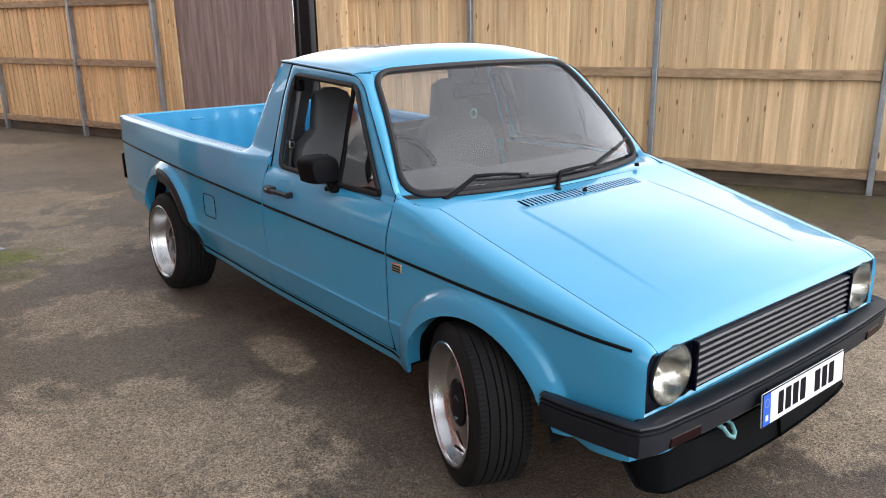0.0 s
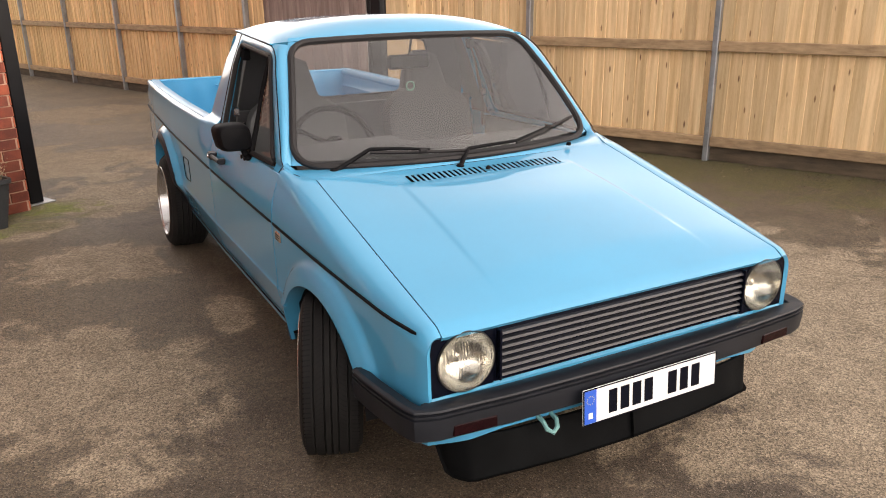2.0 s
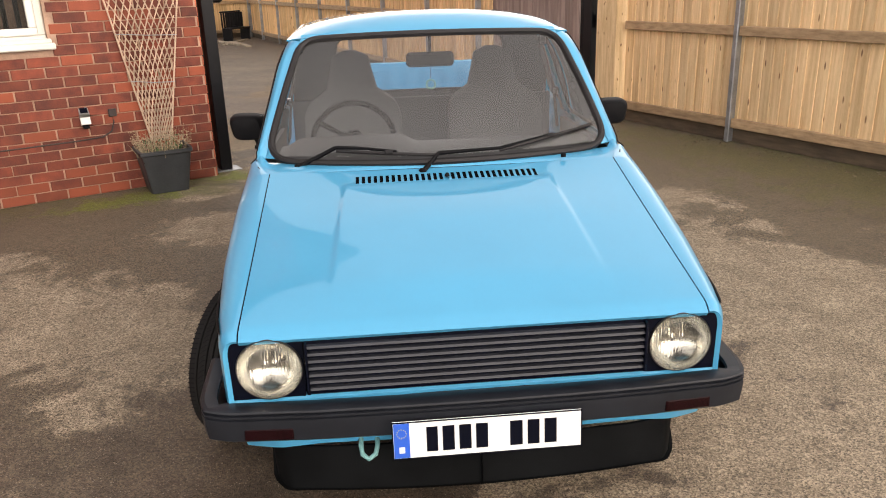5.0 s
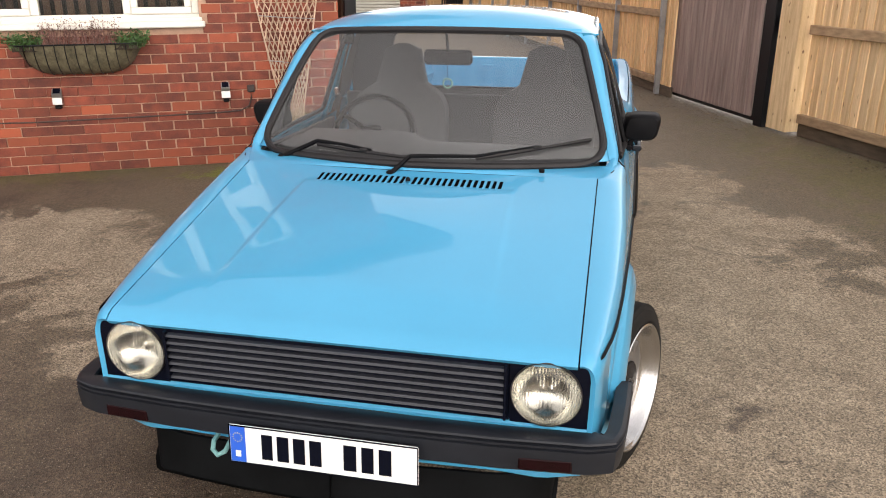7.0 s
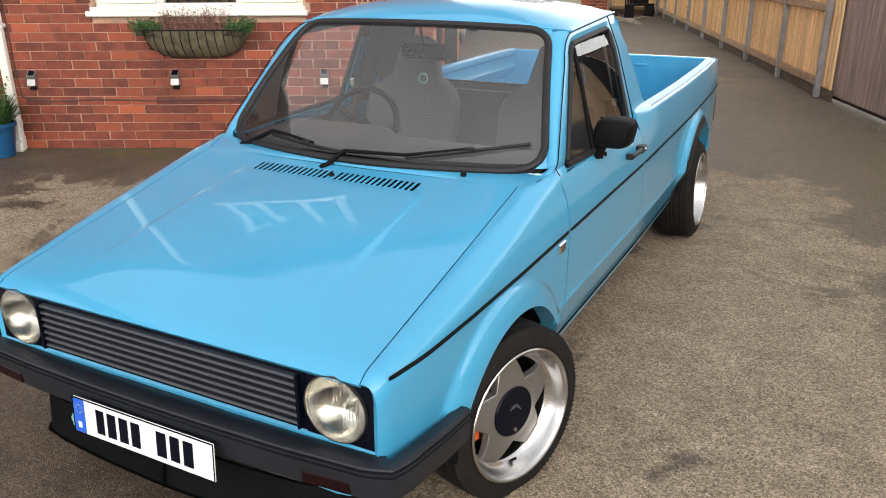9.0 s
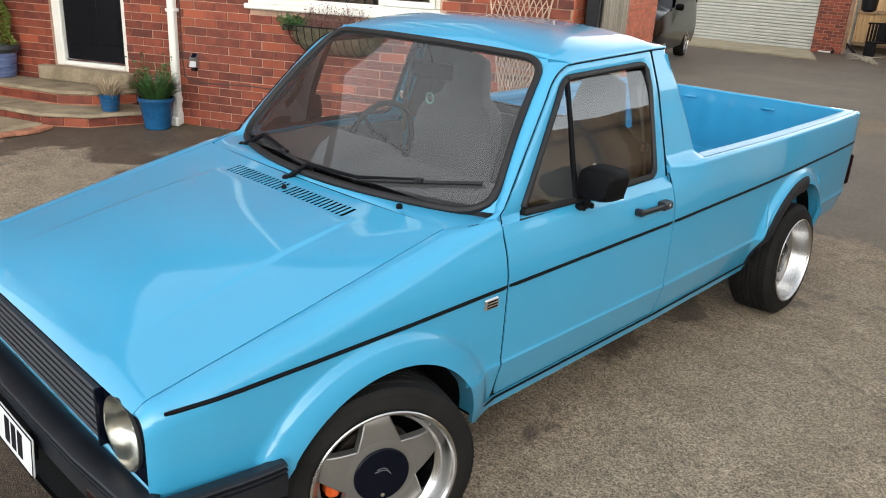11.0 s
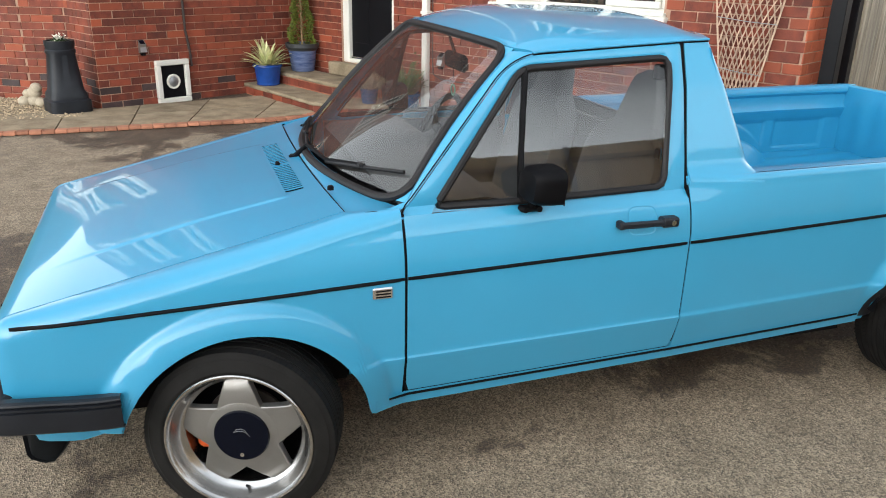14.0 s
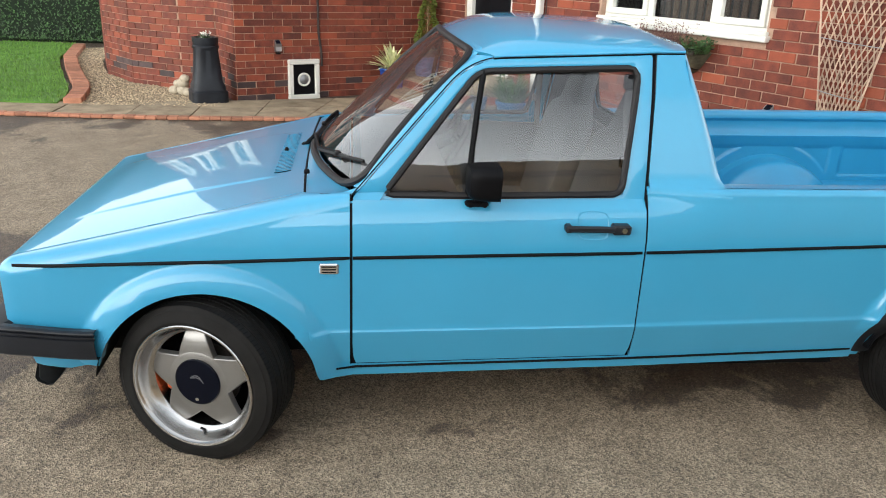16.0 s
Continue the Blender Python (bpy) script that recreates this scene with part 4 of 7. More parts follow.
for i in range(45):
    a, b = ep[i], ep[i + 1]
    ang = math.atan2(b[1] - a[1], b[0] - a[0])
    part("brick", Geo().bbox((-0.062, -0.09, 0.0), (0.062, 0.09, 0.085), 0.008), KERB_BRICK, edge, angle=0, at=pose((a[0] + b[0]) / 2 + 6.6, (a[1] + b[1]) / 2 + 2.6, 0, 0, 0, math.degrees(ang)))
g = Geo()
for k in range(14000):
    x, y = -5.46 - 5.8 * rg.random(), -2.57 - 3.6 * rg.random()
    if not inside((x, y), LAWN_P):
        continue
    a, h = rg.uniform(0, 6.28), rg.uniform(0.02, 0.045)
    w = 0.006
    g.add([(x - w * math.cos(a), y - w * math.sin(a), 0.044), (x + w * math.cos(a), y + w * math.sin(a), 0.044), (x + rg.uniform(-0.02, 0.02), y + rg.uniform(-0.02, 0.02), 0.044 + h)], [(0, 1, 2)])
solo("grass", g, GRASS, pose(0, 0, 0), "short lawn grass blades", "grass", kind="stuff", angle=0)

# hedge behind the lawn: a dark core with many leaves
hd = thing("hedge", pose(-11.9, -4.7, 0, 0, 0, 0), "clipped dark green privet hedge behind the lawn", "hedge", kind="stuff")
# unseen upper part added to keep sky out of the bonnet's reflection
part("core", Geo().bbox((-0.5, -7.0, 0.0), (0.25, 1.6, 3.1), 0.05), mat("hedge_core", (0.008, 0.018, 0.006), 0.9, 0, 0.3), hd, angle=0)
g = Geo()
for k in range(17000):
    y, z = rg.uniform(-7.0, 1.65), 0.06 + 3.1 * rg.random() ** 1.6
    x = 0.25 + rg.uniform(-0.02, 0.09)
    r = rg.uniform(0.014, 0.030)
    n = Vector((1, rg.uniform(-0.9, 0.9), rg.uniform(-0.5, 0.9))).normalized()
    t = n.cross(Vector((rg.uniform(-1, 1), rg.uniform(-1, 1), rg.uniform(-1, 1)))).normalized()
    b = n.cross(t)
    c = Vector((x, y, z))
    g.add([c - t * r, c - b * r * 0.5, c + t * r, c + b * r * 0.5], [(0, 1, 2, 3)])
part("leaves", g, HEDGE, hd, angle=0)


# ---- the blue pickup ----
def z_trim(y):
    return curve(y, (-0.6, -0.2, 0.5, 1.45, 3.6), (0.622, 0.648, 0.683, 0.718, 0.795))


def z_crease(y):
    return 0.418 + 0.027 * y


def ledge(z, zc):
    """Small step that stands proud below the crease."""
    return 0.0065 * smooth((zc + 0.001 - z) / 0.009)


def rows_at(v, low, top, zc):
    """Height for row v, with rows gathered on the crease."""
    even = lerp(low, top, v)
    k = smooth((zc - 0.03 - low) / 0.08)
    if k <= 0:
        return even
    if v <= 0.3:
        z = lerp(low, zc - 0.010, v / 0.3)
    elif v <= 0.36:
        z = lerp(zc - 0.010, zc + 0.002, (v - 0.3) / 0.06)
    else:
        z = lerp(zc + 0.002, top, (v - 0.36) / 0.64)
    return lerp(even, z, k)


def z_sill(y):
    return 0.235 + 0.031 * y


def half_w(y):
    return curve(y, (-0.6, -0.45, -0.2, 0.1, 0.5, 1.44, 2.5, 3.2, 3.45, 3.56), (0.692, 0.716, 0.738, 0.755, 0.771, 0.788, 0.790, 0.778, 0.762, 0.745))


ARCHES = ((0.030, 0.222, 0.346, 0.095, 0.036), (2.735, 0.310, 0.376, 0.085, 0.044))


def side_x(y, z, belt=1.45):
    w, zt, zc = half_w(y), z_trim(y), z_crease(y)
    if z < zc:
        x = w - 0.003 - (zc - z) * 0.25 + ledge(z, zc)
    elif z < zt:
        x = ledge(z, zc) + w - 0.003 * ((zt - z) / (zt - zc)) ** 2
    else:
        x = w - belt * (z - zt) ** 2
    for yc, z0, r, wide, lip in ARCHES:
        d = math.hypot(y - yc, z - z0) - r
        if z > z0 - 0.02 and d < wide:
            # the rear flare runs out flat above the sill
            keep = smooth((z - 0.37) / 0.15) if yc > 1 and y < yc else 1
            x += keep * lip * (1 - (max(d, 0) / wide) ** 1.7) * smooth((wide - d) / (0.35 * wide))
    return x


def arch_z(y, low):
    for yc, z0, r, wide, lip in ARCHES:
        if abs(y - yc) < r:
            low = max(low, z0 + math.sqrt(max(0, r * r - (y - yc) ** 2)))
    return low


def hood_edge_z(y):
    t = (y + 0.585) / 0.92
    z = lerp(0.636, 0.857, t) - 0.002 * math.sin(math.pi * max(0, min(1, t)))
    if y < -0.55:
        z -= 0.012 * ((-0.55 - y) / 0.035) ** 2
    return z


HOOD_X = 0.643


def fender_fn(u, v):
    """Wing: round the arch, up the flank, over the crown to the bonnet gap."""
    s = u ** 1.0
    y = lerp(-0.588, 0.4795, s)
    low = 0.300 + 0.10 * smooth((-0.36 - y) / 0.10) if y < 0 else z_sill(y)
    low = arch_z(y, low)
    ze = hood_edge_z(min(y, 0.335)) + max(0, y - 0.335) * 0.12
    zr = ze - 0.05
    xin = HOOD_X if y < 0.335 else lerp(HOOD_X, 0.700, (y - 0.335) / 0.145)
    if v < 0.72:
        z = rows_at(v / 0.72, low, zr, z_crease(y))
        x = side_x(y, z)
    else:
        t = (v - 0.72) / 0.28
        x0 = side_x(y, zr)
        p0, p1, p2, p3 = (x0, zr), (x0 - 0.006, zr + 0.036), (lerp(x0, xin, 0.42), ze + 0.004), (xin, ze)
        b = ((1 - t) ** 3, 3 * t * (1 - t) ** 2, 3 * t * t * (1 - t), t ** 3)
        x = sum(k * p[0] for k, p in zip(b, (p0, p1, p2, p3)))
        z = sum(k * p[1] for k, p in zip(b, (p0, p1, p2, p3)))
    if y < -0.54:
        x -= 0.010 * ((-0.54 - y) / 0.048) ** 2 * (1 if v < 0.72 else 1 - (v - 0.72) / 0.28)
    return (x, y, z)


def door_z_top(y):
    return 0.858 + 0.030 * (y - 0.52)


def door_fn(u, v):
    z = lerp(0.292, door_z_top(0.98), v)
    rear = curve(z, (0.29, 0.34, 0.40, 0.72, 0.90), (1.436, 1.444, 1.447, 1.446, 1.445))
    front = curve(z, (0.28, 0.33, 0.40), (0.502, 0.491, 0.488))
    y = lerp(front, rear, u)
    top = door_z_top(y)
    z = rows_at(v, z_sill(y) + 0.048, top, z_crease(y))
    # the skin turns in to the window's seal at the belt
    x = lerp(side_x(y, z), glass_x(y, z) - 0.0005, smooth((z - top + 0.030) / 0.030))
    return (x, y, z)


def glass_x(y, z):
    """Flank of the cab above the belt, leaning in."""
    return 0.737 - 0.315 * (z - 0.865) - 0.05 * max(0, 0.9 - y) * (1 if z > 0.865 else 0) - 0.012 * max(0, z - 1.2) / 0.1 - 0.03 * max(0, y - 1.45) * (z - 0.9) - 0.010 * smooth((0.905 - z) / 0.04) * smooth((0.85 - y) / 0.25)


truck = thing("pickup_truck", pose(0, 0, 0), "sky-blue lowered two-seat pickup truck parked on tarmac", "pickup truck")


def sided(name, build, material, label="", parent=truck, **kw):
    """The same part on both flanks."""
    a = part(name, build(), material, parent, label, **kw)
    b = part(name, build().mirrored(), material, parent, label, **kw)
    return a, b


# dark inner tub, so that gaps and arches are dark behind
tub = Geo()
tub.box((-0.60, -0.52, 0.26), (0.60, -0.34, 0.56))
tub.box((-0.50, -0.34, 0.24), (0.50, 0.46, 0.66))
tub.box((-0.715, 0.40, 0.262), (0.715, 2.28, 0.335))
tub.box((-0.655, 0.44, 0.34), (0.655, 0.475, 0.76))
tub.box((-0.50, 1.50, 0.26), (0.50, 3.40, 0.50))
part("underbody", tub, DARK, truck)
for yc in (0.030, 2.735):
    def liner(yc=yc):
        z0, r = (0.222, 0.352) if yc < 1 else (0.310, 0.384)
        g = Geo()
        xi = 0.40 if yc < 1 else 0.575
        g.grid(lambda u, v: (lerp(xi, side_x(yc, z0 + r + 0.02) - 0.028, v), yc - math.cos(math.pi * lerp(0.04, 0.955, u)) * r, z0 + math.sin(math.pi * lerp(0.04, 0.955, u)) * r), 28, 2)
        g.grid(lambda u, v: (xi, yc - math.cos(math.pi * u) * r * v, z0 + math.sin(math.pi * u) * r * v - 0.05), 24, 3)
        return g
    sided("arch_liner", liner, DARK)

def flange(yc, z0, r):
    def build():
        return Geo().grid(lambda u, v: (side_x(yc - math.cos(math.pi * lerp(0.085, 0.94, u)) * (r + 0.003), z0 + math.sin(math.pi * lerp(0.085, 0.94, u)) * (r + 0.003)) - 0.004 - 0.055 * v, yc - math.cos(math.pi * lerp(0.085, 0.94, u)) * (r + 0.001), z0 + math.sin(math.pi * lerp(0.085, 0.94, u)) * (r + 0.001)), 40, 2)
    return build


sided("arch_flange", flange(0.030, 0.222, 0.346), PAINT)
sided("arch_flange", flange(2.735, 0.310, 0.376), PAINT)
sided("front_wing", lambda: Geo().shell(fender_fn, 130, 56, 0.014), PAINT)
doors = sided("door", lambda: Geo().shell(door_fn, 30, 50, 0.014), PAINT)


def quad_rail(q, rb, rc, n=14, c=7):
    """Three sides of a four-cornered opening, its two upper corners rounded."""
    A, B, C, D = (Vector(p) for p in q)
    b0, b1 = B + (A - B).normalized() * rb, B + (C - B).normalized() * rb
    c0, c1 = C + (B - C).normalized() * rc, C + (D - C).normalized() * rc

    def bend(p, m, e):
        return [(1 - t) ** 2 * p + 2 * t * (1 - t) * m + t * t * e for t in [(k + 1) / (c + 1) for k in range(c)]]
    out = [A.lerp(b0, k / n) for k in range(n + 1)] + bend(b0, B, b1) + [b1.lerp(c0, k / n) for k in range(n + 1)] + bend(c0, C, c1) + [c1.lerp(D, k / n) for k in range(n + 1)]
    return [tuple(p) for p in out]


# the gap round the door's upper half, and the window within it
GAP_Q = [(0.485, 0.864), (0.868, 1.291), (1.482, 1.335), (1.449, 0.884)]
OUT_Q = [(0.478, 0.849), (0.8705, 1.2885), (1.474, 1.331), (1.4445, 0.872)]
WIN_Q = [(0.571, 0.854), (0.884, 1.258), (1.430, 1.294), (1.369, 0.876)]
GAP_LINE = quad_rail(GAP_Q, 0.11, 0.015)


def gap_z(y):
    """Height of the gutter over the door and the cab side."""
    return curve(y, (0.90, 0.93, 0.97, 1.01, 1.482, 1.62), (1.2865, 1.2940, 1.2985, 1.3012, 1.335, 1.340))


def frame_ring():
    a, b = quad_rail(OUT_Q, 0.11, 0.015), quad_rail(WIN_Q, 0.055, 0.045)
    n = len(a)

    def fn(u, v):
        i = min(n - 1, int(round(u * (n - 1))))
        y, z = lerp(a[i][0], b[i][0], v), lerp(a[i][1], b[i][1], v)
        fade = smooth(min(i, n - 1 - i) / 4)
        return (glass_x(y, z) + fade * (0.003 * math.sin(math.pi * v) ** 0.5 - 0.005 * v * v) - 0.0035 * (1 - fade), y, z)
    return Geo().shell(lambda u, v: fn(1 - u, v), n - 1, 6, 0.016)


for d, s in zip(doors, (1, -1)):
    g = frame_ring()
    part("window_frame", g if s > 0 else g.mirrored(), PAINT, d)
    loop = rounded([(0.584, 0.872), (0.888, 1.253), (1.424, 1.288), (1.366, 0.897)], (0.035, 0.045, 0.04, 0.035), 8)
    g = Geo().tube([(glass_x(y, z) - 0.001, y, z) for y, z in resample(loop, 110, True)], 0.0112, 8, closed=True)
    part("window_seal", g if s > 0 else g.mirrored(), RUBBER, d)
    # bright run of painted steel under the seal, closing the skin below the glass
    g = Geo().grid(lambda u, v: (glass_x(lerp(0.575, 1.376, u), lerp(0.868, 0.891, u)) - 0.001 - 0.006 * v, lerp(0.575, 1.376, u), door_z_top(lerp(0.575, 1.376, u)) - 0.004 + 0.018 * v), 20, 2)
    part("window_ledge", g if s > 0 else g.mirrored(), PAINT, d)
    g = Geo().tube([(glass_x(y, z) + 0.001, y, z) for y, z in ((0.856, 0.878), (0.868, 1.02), (0.885, 1.14), (0.906, 1.256))], 0.0105, 6)
    part("quarter_window_bar", g if s > 0 else g.mirrored(), DARK, d)
    top_z = 1.246 if s > 0 else 0.90
    if s > 0:
        def pane_fn(u, v):
            z = lerp(0.872, top_z, v)
            y = lerp(lerp(0.858, 0.903, v), lerp(1.366, 1.412, v), u)
            z += 0.02 * u * v
            return (glass_x(y, z) - 0.008 + 0.012 * math.sin(math.pi * min(1, (z - 0.87) / 0.42)), y, z)
        ob = part("side_pane", Geo().grid(pane_fn, 6, 16), GLASS, d, "side glass wound down a hand's width")
        ob.visible_shadow = False
    g = Geo().grid(lambda u, v: (lambda z, y: (glass_x(y, z) - 0.008 + 0.012 * math.sin(math.pi * min(1, (z - 0.87) / 0.42)), y, z))(lerp(0.872, 1.252, v), lerp(lerp(0.588, 0.890, v), lerp(0.857, 0.904, v), u)), 3, 12)
    ob = part("quarter_pane", g if s > 0 else g.mirrored(), GLASS, d)
    ob.visible_shadow = False
    # door card and handle
    g = Geo().box((0.690, 0.53, 0.32), (0.712, 1.43, 0.85))
    part("door_card", g if s > 0 else g.mirrored(), DASH, d)
    g = Geo()
    def dish_fn(u, v):
        a, r = 2 * math.pi * u, (1.0, 0.93, 0.80, 0.60, 0.0)[int(round(v * 4))]
        ca, sa = math.cos(a), math.sin(a)
        k = (abs(ca) ** 4 + abs(sa) ** 4) ** -0.25
        y, z = 1.268 + 0.053 * ca * k * r, 0.803 + 0.045 * sa * k * r
        return (side_x(y, z) + (0.0012, 0.0002, -0.0065, -0.0095, -0.0105)[int(round(v * 4))], y, z)
    g.grid(dish_fn, 40, 4, close_u=True)
    part("handle_recess", g if s > 0 else g.mirrored(), PAINT, d)
    g = Geo()
    hx = side_x(1.27, 0.80)
    g.bbox((hx + 0.016, 1.172, 0.789), (hx + 0.033, 1.335, 0.809), 0.005)
    g.bbox((hx - 0.004, 1.325, 0.783), (hx + 0.034, 1.387, 0.815), 0.006)
    g.bbox((hx - 0.004, 1.170, 0.786), (hx + 0.030, 1.192, 0.811), 0.005)
    h = part("door_handle", g if s > 0 else g.mirrored(), PLASTIC, d, "black pull handle")
    g = Geo().revolve([(0.0, 0.037), (0.009, 0.037), (0.010, 0.030)], 16, "x", (hx, 1.362, 0.799))
    part("lock", g if s > 0 else g.mirrored(), CHROME, h)
    # mirror
    g = Geo()
    mx, my = glass_x(0.92, 0.885), 0.885
    g.bbox((mx - 0.004, my - 0.040, 0.852), (mx + 0.030, my + 0.036, 0.870), 0.007)
    g.revolve([(0.010, 0.0), (0.009, 0.004), (0.0, 0.005)], 10, "x", (mx + 0.029, my - 0.024, 0.861))
    g.revolve([(0.010, 0.0), (0.009, 0.004), (0.0, 0.005)], 10, "x", (mx + 0.029, my + 0.022, 0.861))
    g.tube([(mx + 0.014, my, 0.862), (mx + 0.030, my + 0.005, 0.905), (mx + 0.045, my + 0.012, 0.915)], 0.012, 8)
    mr = part("wing_mirror", g if s > 0 else g.mirrored(), DARK, d, "black door mirror")
    g = Geo()

    def shell_fn(u, v):
        a = 2 * math.pi * u
        ca, sa = math.cos(a), math.sin(a)
        k = (abs(ca) ** 4 + abs(sa) ** 4) ** -0.25
        grow = (1.0, 1.0, 0.97, 0.91, 0.78, 0.40, 0.0)[int(round(v * 6))]
        back = (0.0, 0.035, 0.062, 0.082, 0.094, 0.099, 0.100)[int(round(v * 6))]
        cx = 0.0 + 0.010 * sa
        return (mx + 0.058 + (ca * k * 0.071 + cx) * grow, my + 0.055 - back, 0.945 + sa * k * 0.056 * grow)
    g.grid(shell_fn, 36, 6, close_u=True, flip=True)
    part("mirror_housing", g if s > 0 else g.mirrored(), DARK, mr)
    g = Geo().grid(lambda u, v: (mx + 0.058 + lerp(-0.065, 0.065, u), my + 0.0545, 0.945 + lerp(-0.049, 0.049, v)), 1, 1, flip=True)
    part("mirror_glass", g if s > 0 else g.mirrored(), CHROME, mr)


# cab side behind the door, and the load bed flank
def sail_fn(u, v):
    z0 = lerp(0.85, 1.338, v)
    y0 = curve(z0, (0.85, 0.884, 1.335), (1.4515, 1.455, 1.490))
    y1 = curve(z0, (0.85, 0.90, 0.935, 1.05, 1.16, 1.25, 1.338), (1.755, 1.745, 1.728, 1.698, 1.662, 1.632, 1.604))
    y = lerp(y0, y1, u)
    z = lerp(0.85, gap_z(y) - 0.003, v)
    x = glass_x(y, z)
    low = smooth((0.955 - z) / 0.05)
    zb = min(z, 0.897)
    x = lerp(x, lerp(side_x(y, zb), bed_x(y, zb), smooth((y - 1.45) / 0.3)) + 0.0005, low)
    if u > 0.85:
        x -= 0.022 * ((u - 0.85) / 0.15) ** 2 * smooth((z - 0.905) / 0.05)
    return (x, y, z)


def rail_z(y):
    return 0.925 + 0.014 * (y - 1.45)


def bed_x(y, z):
    return side_x(y, z, 0.75)


def bed_fn(u, v):
    y = lerp(1.452, 3.555, u)
    low = z_sill(y) + 0.006
    low = arch_z(y, low)
    if y > 3.06:
        low = curve(y, (3.06, 3.25, 3.56), (0.375, 0.385, 0.40))
    top = rail_z(y)
    if v < 0.86:
        z = rows_at(v / 0.86, low, top - 0.028, z_crease(y))
        x = bed_x(y, z)
        if y < 1.75:
            x = lerp(side_x(y, z), x, smooth((y - 1.45) / 0.3))
    else:
        a = (v - 0.86) / 0.14 * math.pi / 2
        xb = bed_x(y, top - 0.028)
        if y < 1.75:
            xb = lerp(side_x(y, top - 0.028), xb, smooth((y - 1.45) / 0.3))
        x, z = xb - 0.022 * (1 - math.cos(a)), top - 0.028 + 0.028 * math.sin(a)
    if y > 3.49:
        x -= 0.03 * ((y - 3.49) / 0.065) ** 2
    return (x, y, z)


sided("cab_side", lambda: Geo().shell(sail_fn, 20, 36, 0.008), PAINT)
# dark strip paints in the shade of the gap behind the door frame
sided("door_gap_seal", lambda: Geo().grid(lambda u, v: (glass_x(lerp(1.449, 1.482, v), lerp(0.88, 1.335, v)) - 0.005, lerp(1.449, 1.482, v) + (u - 0.5) * 0.014, lerp(0.88, 1.335, v)), 1, 10), DARK)
sided("bed_side", lambda: Geo().shell(bed_fn, 110, 50, 0.014), PAINT)


def inner_x(y, dz):
    """Inner face of the bed wall, dz under the rail: lip, two long steps, a flat wall with sunk panels."""
    return bed_x(y, rail_z(y)) - 0.020 + curve(dz, (-0.50, -0.185, -0.165, -0.125, -0.105, -0.050, -0.035, -0.012, 0.0), (-0.040, -0.040, -0.050, -0.060, -0.046, -0.046, -0.058, -0.058, -0.050))


def sunk(y, z):
    """Depth of the pressed panels: two long ones and a short one over the wheel hump."""
    arch = math.hypot(y - 2.735, z - 0.318)
    deep = 0
    for y0, y1 in ((1.70, 2.28), (2.34, 2.72), (2.79, 3.10), (3.16, 3.42)):
        inside_y = min(y - y0, y1 - y)
        inside_z = min(rail_z(y) - 0.185 - z, z - 0.60)
        out = arch - 0.455
        deep = max(deep, smooth(min(inside_y, inside_z, out) / 0.012))
    return 0.009 * deep


def bed_inner():
    g = Geo()
    dzs = (0.0, -0.012, -0.035, -0.050, -0.105, -0.125, -0.165, -0.180) + tuple(-0.185 - 0.007 * k for k in range(38))

    def fn(u, v):
        y = lerp(1.58, 3.50, u)
        dz = dzs[min(len(dzs) - 1, int(round(v * (len(dzs) - 1))))]
        z = rail_z(y) + dz
        return (inner_x(y, dz) + sunk(y, z), y, z)
    g.grid(fn, 200, len(dzs) - 1, flip=True)
    # rail top, from the outer roll to the lip
    g.grid(lambda u, v: (bed_x(lerp(1.58, 3.50, u), rail_z(lerp(1.58, 3.50, u))) - 0.020 - 0.050 * v, lerp(1.58, 3.50, u), rail_z(lerp(1.58, 3.50, u)) + 0.002 * math.sin(math.pi * v)), 40, 3, flip=True)
    return g


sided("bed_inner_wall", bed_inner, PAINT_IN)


def hump():
    g = Geo()

    def fn(u, v):
        a = math.pi * u
        r = 0.398 - 0.012 * smooth((v - 0.10) / 0.12) - 0.16 * smooth((v - 0.5) / 0.5) ** 1.5
        return (lerp(0.730, 0.450, v), 2.735 - math.cos(a) * r, 0.318 + math.sin(a) * r)
    g.grid(fn, 48, 20, flip=True)
    g.grid(lambda u, v: (0.450, 2.735 - math.cos(math.pi * u) * 0.228 * (1 - v), 0.318 + math.sin(math.pi * u) * 0.228 * (1 - v)), 36, 3, flip=True)
    return g


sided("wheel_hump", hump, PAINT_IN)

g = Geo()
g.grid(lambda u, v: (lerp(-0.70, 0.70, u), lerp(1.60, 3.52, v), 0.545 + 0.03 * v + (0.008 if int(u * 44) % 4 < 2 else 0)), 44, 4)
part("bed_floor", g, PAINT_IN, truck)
# tailgate: inner and outer skins
g = Geo()
g.bbox((-0.735, 3.505, 0.44), (0.735, 3.550, 0.952), 0.012)
tail = part("tailgate", g, PAINT, truck)
g = Geo().grid(lambda u, v: (lerp(-0.70, 0.70, u), 3.503 - 0.005 * (1 if 0.12 < v < 0.85 and int(u * 60) % 6 < 3 else 0), lerp(0.57, 0.945, v)), 60, 12)
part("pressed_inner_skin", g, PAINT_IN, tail)
